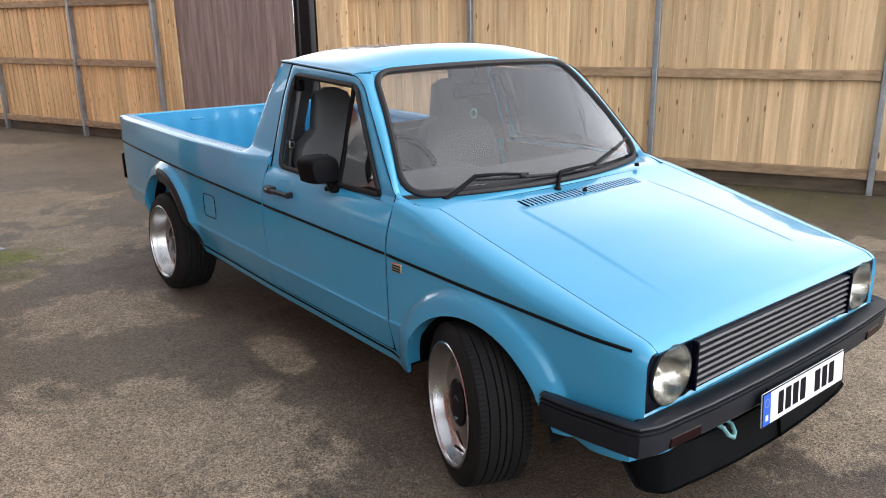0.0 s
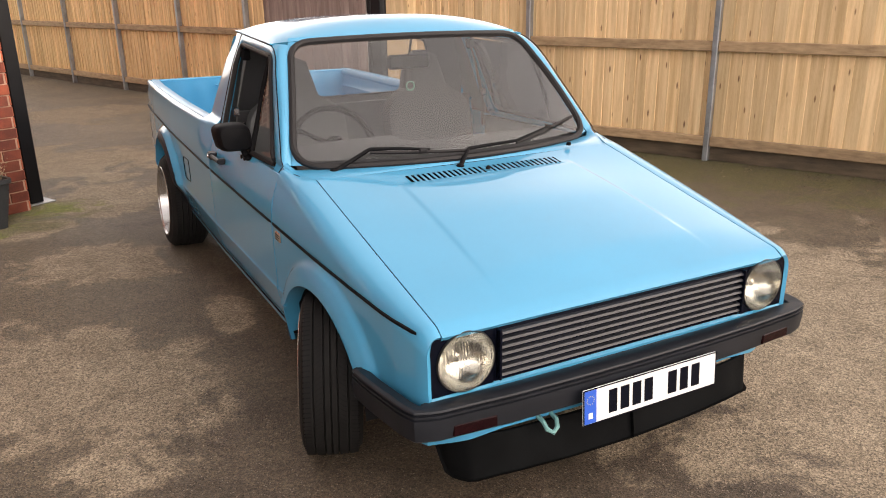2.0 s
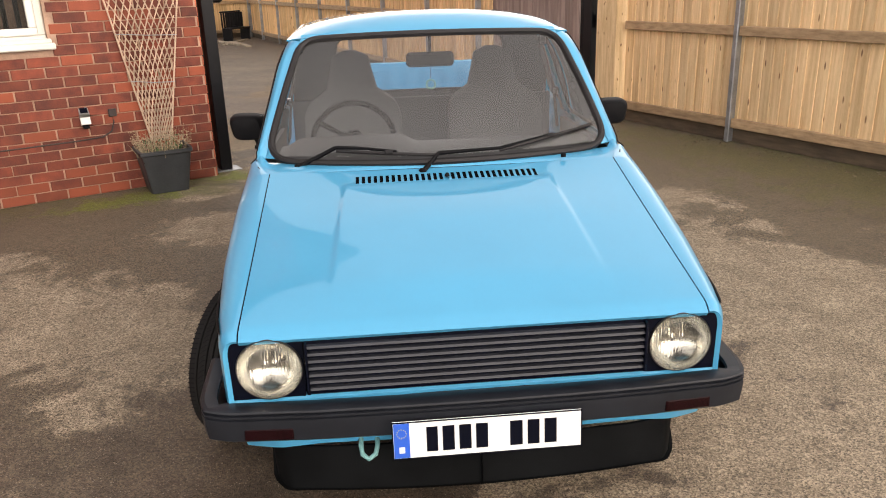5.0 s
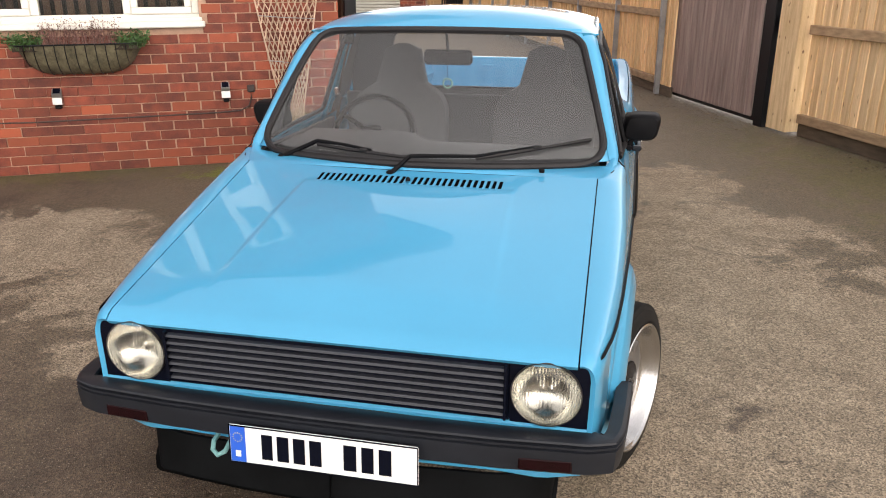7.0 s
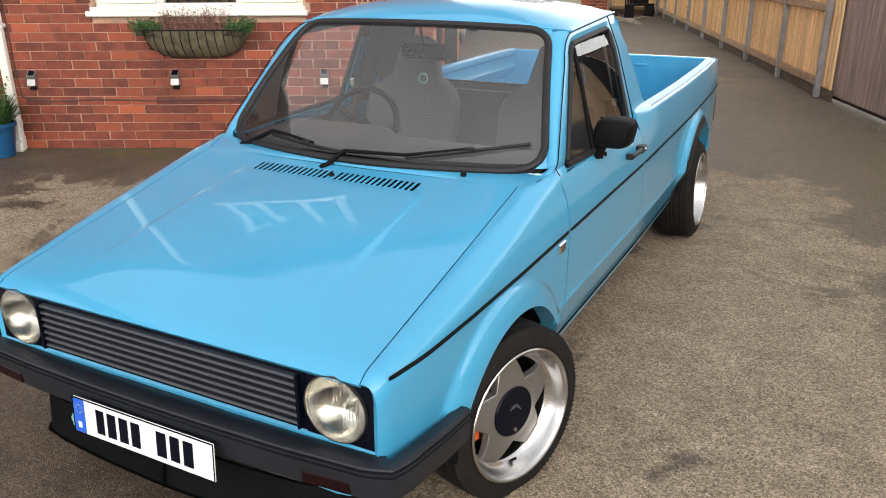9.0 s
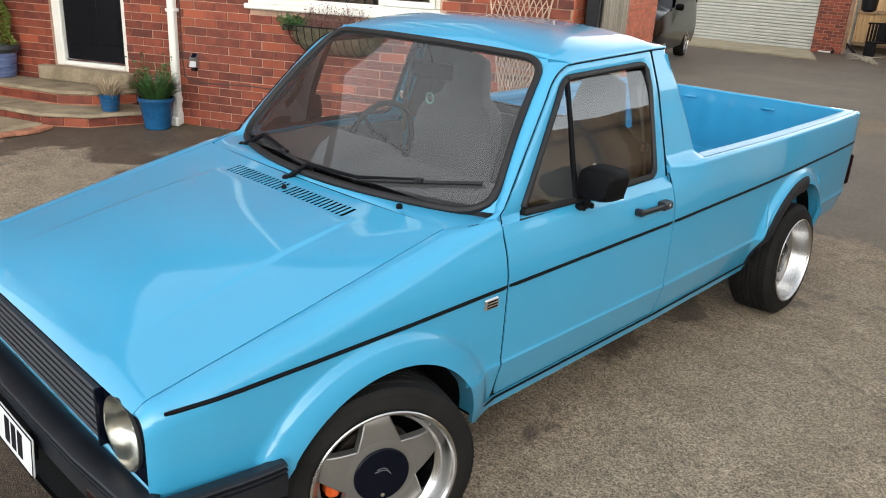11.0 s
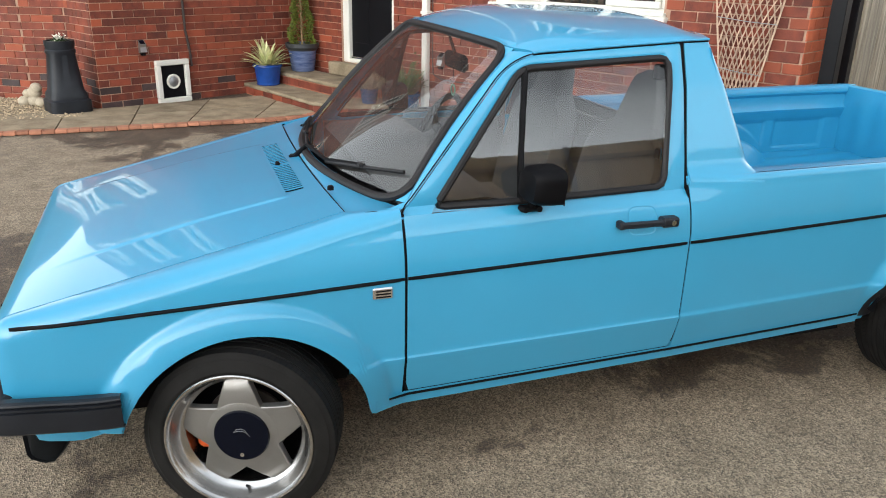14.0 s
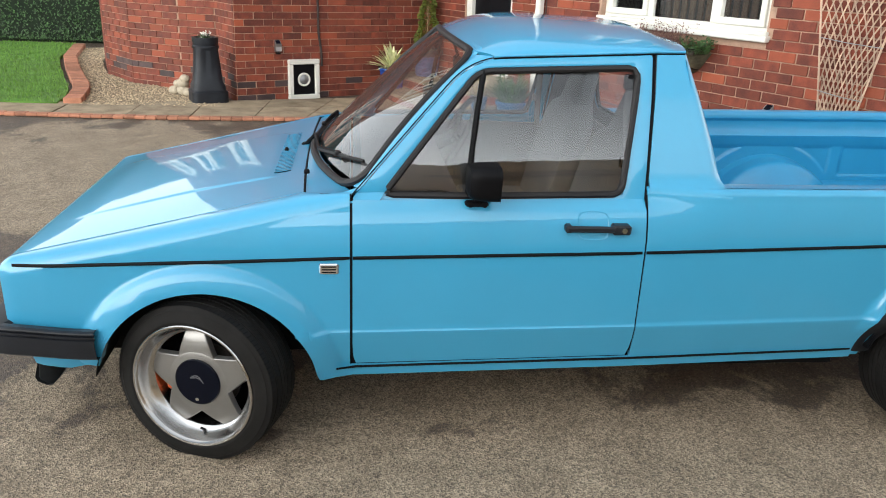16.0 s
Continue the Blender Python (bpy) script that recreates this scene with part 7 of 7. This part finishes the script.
for k in range(2600):
    v = rd4.random()
    a = rd4.uniform(0, 6.28)
    ring = 0.5 + 0.5 * math.sin(v * 16 + a)
    r = (0.145 * (1 - v) ** 0.6 + 0.03) * (0.72 + 0.28 * ring) * rd4.uniform(0.75, 1.05)
    c = Vector((math.cos(a) * r, math.sin(a) * r, v * 0.72))
    d = Vector((math.cos(a), math.sin(a), rd4.uniform(-0.3, 1))).normalized() * 0.03
    s = d.cross(Vector((rd4.uniform(-1, 1), rd4.uniform(-1, 1), rd4.uniform(-1, 1)))).normalized() * 0.012
    g.add([c - s, c + d * 0.6, c + s, c - d * 0.3], [(0, 1, 2, 3)])
part("conifer", g, LEAF_Y, p4, at=pose(0, 0, z4))
part("stem", Geo().tube([(0, 0, 0), (0, 0, 0.6)], 0.012, 6), WOOD_RAIL, p4, at=pose(0, 0, z4 - 0.02))

# chimney-pot planter
cp = thing("chimney_pot_planter", pose(-5.86, -1.10, 0.02, 0, 0, 20), "tall black chimney pot used as a planter with primroses", "planter")


def chimney(u, v):
    prof = [(0.195, 0.0, 0.25), (0.195, 0.12, 0.25), (0.175, 0.135, 0.25), (0.172, 0.18, 0.25), (0.150, 0.22, 0.3), (0.128, 0.56, 0.6), (0.140, 0.575, 1), (0.140, 0.60, 1), (0.130, 0.61, 1), (0.140, 0.66, 1), (0.140, 0.69, 1), (0.115, 0.69, 1), (0.110, 0.62, 1)]
    r, z, sq = prof[int(round(v * 12))]
    a = 2 * math.pi * u
    ca, sa = math.cos(a), math.sin(a)
    k = (abs(ca) ** 6 + abs(sa) ** 6) ** (-1 / 6)
    k = lerp(k, 1, smooth((sq - 0.25) / 0.6))
    return (ca * r * k, sa * r * k, z)


part("pot", Geo().grid(chimney, 48, 12, close_u=True), PLASTIC, cp, angle=40)
part("soil", Geo().revolve([(0.112, 0.655), (0, 0.665)], 20, "z"), SOIL, cp, fix=True)
part("plant", blade_plant(34, 0.10, 0.014, 1.0, 31, 0.9, 0.4, 0.02), LEAF, cp, at=pose(0, 0, 0.66))
part("flowers", tuft(16, 0.07, 0.04, 32, 0.014, 0.3), PETAL, cp, at=pose(0, 0, 0.68))

# weathered stone ornament beside it, kept as a plain shape
g = Geo()
for c, r in (((0.02, 0.0, 0.055), 0.062), ((-0.085, -0.01, 0.045), 0.055), ((0.02, 0.01, 0.13), 0.062), ((0.05, 0.0, 0.185), 0.05), ((-0.04, 0.0, 0.125), 0.045), ((0.09, -0.02, 0.04), 0.05)):
    g.add(*(lambda q: (q.v, q.f))(Geo().grid(lambda u, v, c=c, r=r: (c[0] + r * 1.2 * math.cos(2 * math.pi * u) * math.sin(math.pi * v), c[1] + r * math.sin(2 * math.pi * u) * math.sin(math.pi * v), c[2] - r * math.cos(math.pi * v)), 16, 10, close_u=True)))
solo("garden_ornament", g, RUBBLE, pose(-6.25, -1.47, 0.02, 0, 0, 70), "weathered pale stone garden ornament on gravel", "ornament")

# slate-grey square planter under the trellis
sp = thing("square_planter", pose(-1.905, 3.63, 0, 0, 0, 24), "dark grey tapered square planter with dead stems", "planter")


def taper(u, v):
    prof = [(0.135, 0.0), (0.140, 0.004), (0.185, 0.30), (0.198, 0.31), (0.198, 0.335), (0.180, 0.335), (0.176, 0.29)]
    r, z = prof[int(round(v * 6))]
    a = 2 * math.pi * u + math.pi / 4
    ca, sa = math.cos(a), math.sin(a)
    k = (abs(ca) ** 12 + abs(sa) ** 12) ** (-1 / 12)
    return (ca * r * k, sa * r * k, z)


part("pot", Geo().grid(taper, 64, 6, close_u=True), SLATE_POT, sp, angle=40)
part("soil", Geo().box((-0.17, -0.17, 0.25), (0.17, 0.17, 0.285)), SOIL, sp, angle=0)
part("dead_growth", tuft(150, 0.20, 0.20, 41, 0.010, 0.5), DRY, sp, at=pose(0, 0, 0.28))
part("green_leaves", tuft(26, 0.12, 0.16, 42, 0.014, 0.5), LEAF, sp, at=pose(0, 0, 0.28))
part("pale_pebbles", Geo().revolve([(0.03, 0), (0.026, 0.02), (0, 0.026)], 10, "z", (0.08, -0.10, 0.283)).revolve([(0.025, 0), (0.022, 0.018), (0, 0.022)], 10, "z", (0.02, -0.13, 0.283)), RUBBLE, sp, fix=True)

# wall trough under the window
wb = thing("wall_basket", M1 @ pose(1.637, 0, 0.77), "wire wall trough with moss liner, heather and trailing green", "wall basket")
part("liner", Geo().grid(lambda u, v: (lerp(-0.45, 0.45, v), -0.005 - 0.215 * math.sin(math.pi / 2 * u) ** 0.8 * max(0.25, (1 - abs(2 * v - 1) ** 7)), 0.23 - (0.23 * max(0.12, (1 - abs(2 * v - 1) ** 5))) * (1 - math.sin(math.pi / 2 * u) ** 2.2)), 10, 24), MOSSY, wb)
rail = [(-0.46, -0.01, 0.235), (-0.45, -0.16, 0.235), (-0.40, -0.225, 0.235), (0.40, -0.225, 0.235), (0.45, -0.16, 0.235), (0.46, -0.01, 0.235)]
part("rim_wire", Geo().tube(rail, 0.006, 6), BLACK_STEEL, wb)
for k in range(11):
    x = -0.35 + 0.07 * k
    pts = [(x, -0.232 * math.sin(t) - 0.002, 0.235 - 0.240 * math.cos(t) * (1 - abs(x / 0.45) ** 5)) for t in np.linspace(math.pi / 2, 0.05, 8)]
    part("rib_wire", Geo().tube(pts, 0.004, 5), BLACK_STEEL, wb)
part("soil", Geo().box((-0.43, -0.20, 0.19), (0.43, -0.01, 0.222)), SOIL, wb, angle=0)
for x, n in ((-0.16, 90), (0.06, 90), (0.20, 70)):
    part("heather", tuft(n, 0.20, 0.10, int(x * 100) + 70, 0.010, 0.35), HEATHER, wb, at=pose(x, -0.10, 0.21))
for x in (-0.36, 0.38):
    part("trailing_green", tuft(110, 0.12, 0.10, int(x * 100) + 90, 0.015, 0.7), LEAF, wb, at=pose(x, -0.12, 0.20))

# ---- far end of the drive ----
SV = pose(-5.30, 12.0, 0, 0, 0, 19)
suv = thing("parked_car", SV, "black parked car with alloy wheels beside the brick wall", "car")


def suv_fn(u, v):
    # local y runs to the tail, x to the flank that shows (+) and the far flank (-)
    ys = (-0.85, -0.82, -0.70, -0.35, 0.10, 0.45, 0.95, 2.2, 3.0, 3.35, 3.45)
    hs = (0.50, 0.74, 0.86, 0.96, 1.02, 1.05, 1.45, 1.52, 1.46, 1.10, 0.9)
    i = v * 10
    k = min(9, int(i))
    t = i - k
    y, h = lerp(ys[k], ys[k + 1], t), lerp(hs[k], hs[k + 1], t)
    sec = ((0.86, 0.26), (0.90, 0.45), (0.91, 0.70), (0.88, 0.95), (0.70, 1.0), (0.0, 1.0))
    j = u * 10
    m = j if j <= 5 else 10 - j
    a, b = sec[min(5, int(m))], sec[min(5, int(m) + 1)]
    w = lerp(a[0], b[0], m - int(m))
    z = lerp(a[1], b[1], m - int(m))
    zz = 0.26 + (h - 0.26) * (z - 0.26) / 0.74
    if z > 0.9 and h > 1.1:
        w *= 0.86
    nose = 1 - 0.10 * smooth((-0.55 - y) / 0.3)
    return ((w if j <= 5 else -w) * nose - 0.84, y, zz)


part("body", Geo().grid(suv_fn, 10, 10), SUV_PAINT, suv, fix=True)
part("front_face", Geo().bbox((-1.58, -0.875, 0.30), (-0.10, -0.80, 0.72), 0.05), SUV_PAINT, suv)
for x in (-0.16, -1.52):
    part("headlamp", Geo().bbox((x - 0.11, -0.885, 0.62), (x + 0.11, -0.78, 0.71), 0.03), INOX, suv)
for z in (0.36, 0.43):
    part("grille_bar", Geo().bbox((-1.2, -0.90, z), (-0.12, -0.87, z + 0.03), 0.008), CHROME, suv)
for x in (0.045, -1.725):
    for y in (0.0, 2.62):
        sg = 1 if x > -0.5 else -1
        w = part("wheel", Geo().revolve([(0.20, sg * 0.0), (0.32, sg * 0.0), (0.335, -sg * 0.03), (0.335, -sg * 0.19), (0.30, -sg * 0.21)], 36, "x", (x, y, 0.335)), TYRE, suv, fix=True)
        part("rim", Geo().revolve([(0.275, sg * 0.004), (0.262, sg * 0.008), (0.245, -sg * 0.05)], 36, "x", (x, y, 0.335)), ALLOY_LIP, w, fix=True)
        for k in range(5):
            a = k * 1.2566
            part("spoke", Geo().bbox((x - 0.03, -0.028, 0.02), (x + 0.006, 0.028, 0.255), 0.006).turned(Matrix.Translation((0, y, 0.335)) @ Matrix.Rotation(a, 4, "X")), ALLOY_LIP, w)
part("side_window", Geo().bbox((0.025, 0.75, 1.02), (0.035, 2.9, 1.34), 0.003), BLACK, suv)
part("wing_mirror", Geo().bbox((0.06, 0.62, 0.98), (0.22, 0.72, 1.10), 0.03), SUV_PAINT, suv)

stand = thing("pole_stand", pose(-4.78, 19.9, 0), "black pole on splayed feet beside the garage", "pole stand")
part("pole", Geo().tube([(0, 0, 0.05), (0.05, 0, 2.4)], 0.045, 10), BLACK_STEEL, stand)
for a in (0.3, 2.4, 4.5):
    part("foot", Geo().tube([(0, 0, 0.35), (0.35 * math.cos(a), 0.35 * math.sin(a), 0.02)], 0.03, 8), BLACK_STEEL, stand)
part("basket", Geo().revolve([(0.10, 0.0), (0.17, 0.05), (0.19, 0.35), (0.17, 0.36)], 16, "z", (0.42, 0.05, 1.02)), BLACK_STEEL, stand)
part("green_arm", Geo().tube([(0.03, 0, 1.3), (0.30, 0.05, 1.35)], 0.02, 6), GREEN_PLASTIC, stand)
solo("hose_ring", Geo().tube([(0.20 * math.cos(t), 0.20 * math.sin(t), 0.03) for t in np.linspace(0, 2 * math.pi, 24)[:-1]], 0.022, 6, closed=True), UPVC, pose(-5.05, 19.75, 0), "coiled white hose lying on the tarmac", "hose")
bench = thing("slatted_bench", pose(-4.12, 20.5, 0, 0, 0, 62), "black slatted bench by the fence", "bench")
for k in range(9):
    part("slat", Geo().bbox((-0.40 + 0.097 * k, -0.02 - 0.012 * k, 0.34), (-0.37 + 0.097 * k, 0.02, 0.74), 0.005), BLACK_STEEL, bench, angle=0)
part("top_rail", Geo().bbox((-0.43, -0.03, 0.74), (0.43, 0.03, 0.78), 0.01), BLACK_STEEL, bench, angle=0)
part("seat", Geo().bbox((-0.43, -0.33, 0.30), (0.43, 0.0, 0.34), 0.01), BLACK_STEEL, bench, angle=0)
for x in (-0.42, 0.37):
    part("leg", Geo().bbox((x, -0.32, 0), (x + 0.05, 0.0, 0.31), 0.01), BLACK_STEEL, bench, angle=0)
for k, (x, y, a) in enumerate(((-3.86, 19.4, 82), (-3.62, 18.5, 112), (-3.98, 18.9, 120))):
    solo("loose_plank", Geo().bbox((-0.95, -0.07, 0), (0.95, 0.07, 0.030 + 0.012 * k), 0.005), WOOD_PALE, pose(x, y, 0.0, 0, 0, a), "loose weathered plank lying by the fence", "plank", "loose planks", angle=0)

# grit and leaf scraps along the fence foot
rl = random.Random(14)
g = Geo()
fdir = Vector((0.78, -1.665)).normalized()
for k in range(900):
    s = rl.uniform(-2.6, 8.5)
    o = abs(rl.gauss(0, 0.22)) + 0.09
    side = -1
    p = Vector((2.37, 5.78)) + fdir * s - Vector((fdir.y * -1, fdir.x)) * 0 + Vector((fdir.y, -fdir.x)) * o
    r = rl.uniform(0.004, 0.014)
    a = rl.uniform(0, 6.28)
    g.add([(p.x + r * math.cos(a), p.y + r * math.sin(a), 0.003), (p.x + r * math.cos(a + 2), p.y + r * math.sin(a + 2), 0.004), (p.x + r * math.cos(a + 4), p.y + r * math.sin(a + 4), 0.003), (p.x, p.y, 0.004 + r * 0.7)], [(0, 1, 3), (1, 2, 3), (2, 0, 3)])
solo("litter", g, mat("leaf_litter", (0.13, 0.10, 0.065), 0.9, 0, 0.5, 20, 0.0, 60, rnd=0.6, island=True), pose(0, 0, 0), "grit and leaf scraps along the fence foot", "litter", kind="stuff", angle=0)


# ---- bricks ----
brick_meshes = {}


def brick_mesh(w, h, material):
    key = (round(w, 3), round(h, 3), material.name)
    if key not in brick_meshes:
        brick_meshes[key] = mesh_of("brick", Geo().bbox((-key[0] / 2 - 0.0012, -0.006, -key[1] / 2 - 0.0012), (key[0] / 2 + 0.0012, 0.006, key[1] / 2 + 0.0012), 0.003), material, 0)
    return brick_meshes[key]


def lay_bricks(x0, x1, z0, z1, holes, rd):
    """Running-bond bricks of a wall face as (centre, height, width, size), cut round openings."""
    out = []
    L, H, J = 0.215, 0.065, 0.010
    row = 0
    z = z0
    while z + H <= z1:
        x = x0 - (0.1125 if row % 2 else 0.0)
        while x < x1:
            a, b = max(x, x0), min(x + L, x1)
            spans = [(a, b)]
            for h in holes:
                if h[2] - 0.01 < z + H / 2 < h[3] + 0.01:
                    cut = []
                    for p, q in spans:
                        if q <= h[0] or p >= h[1]:
                            cut.append((p, q))
                        else:
                            if p < h[0] - 0.03:
                                cut.append((p, h[0] - 0.004))
                            if q > h[1] + 0.03:
                                cut.append((h[1] + 0.004, q))
                    spans = cut
            for p, q in spans:
                if q - p > 0.03:
                    out.append(((p + q) / 2, z + H / 2, round(q - p, 2), H))
            x += L + J
        z += H + J
        row += 1
    return out


def clad(wall, x0, x1, z0, z1, holes, near, seed, material=None, frame=None, dark_rows=(), top=TOP):
    """Bricks as parts within the stretch near = (xa, xb, za, zb); the rest joined."""
    rd = random.Random(seed)
    rest, n = Geo(), 0
    for x, z, w, h in lay_bricks(x0, x1, z0, top - 0.02, holes, rd):
        if near and near[0] <= x <= near[1] and near[2] <= z <= near[3] and n < 300:
            n += 1
            row = int(round((z - z0 - 0.0325) / 0.075))
            m = BRICK_DK if row in dark_rows and rd.random() < 0.5 else BRICK
            o = new("brick", brick_mesh(w, h, m))
            o.parent = wall
            o.matrix_basis = (frame or Matrix.Identity(4)) @ Matrix.Translation((x, 0.0 + rd.uniform(-0.0015, 0.0015), z))
        else:
            q = Geo().bbox((x - w / 2 - 0.0012, -0.006, z - h / 2 - 0.0012), (x + w / 2 + 0.0012, 0.006, z + h / 2 + 0.0012), 0.003)
            if frame is not None:
                q.turned(frame)
            rest.add(q.v, q.f)
    if rest.v:
        o = part("brickwork", rest, material or BRICK_STUFF, wall, angle=0)
        tagged(o, kind="stuff")


clad(wall_front, 0.0, 3.61, 0.005, TOP, [(WIN1[0] - 0.02, WIN1[1] + 0.02, WIN1[2] - 0.05, WIN1[3]), UPWIN], (0.3, 3.61, 0.0, 1.16), 1)
clad(wall_porch, -2.35, -0.06, 0.005, TOP, [DOOR1], (-2.4, 0, 0.26, 1.35), 2)
clad(wall_side, 0.006, 2.50, 0.005, TOP, [], (0.0, 2.5, 0.0, 1.30), 3, dark_rows=(0, 2))
clad(wall_end, 0.0, 2.6, 0.005, TOP, [], None, 4, BRICK_OR)
for k, (m, L) in enumerate(bay_frames):
    clad(wall_bay, 0.003, L - 0.003, 0.005, TOP, bay_holes(k), (0.0, L, 0.0, 1.0) if L < 1 else None, 5, frame=pose(7.0, 1.6, 0) @ m, dark_rows=(2, 3))
clad(wall_back, -0.67, 3.527, 0.005, TOP, [], None, 6, BRICK_OR, top=3.4)
clad(garage, GARW + 0.003, GARW + 0.72, 0.005, TOP, [], None, 7, top=2.95)

# one course of bricks on each riser of the entrance steps
for poly, z in ((STEP_LOW, 0.0475), (STEP_TOP, 0.176)):
    for (xa, ya), (xb, yb) in zip(poly[:3], poly[1:4]):
        L = math.hypot(xb - xa, yb - ya)
        n = max(1, int(round(L / 0.225)))
        ang = math.atan2(yb - ya, xb - xa)
        for k in range(n):
            t = (k + 0.5) / n
            o = new("brick", brick_mesh(L / n - 0.010, 0.070, BRICK))
            o.parent = steps
            o.matrix_basis = Matrix.Translation((lerp(xa, xb, t) + 6.3 + 0.003 * math.sin(ang), lerp(ya, yb, t) - 1.7 - 0.003 * math.cos(ang), z)) @ Matrix.Rotation(ang, 4, "Z")
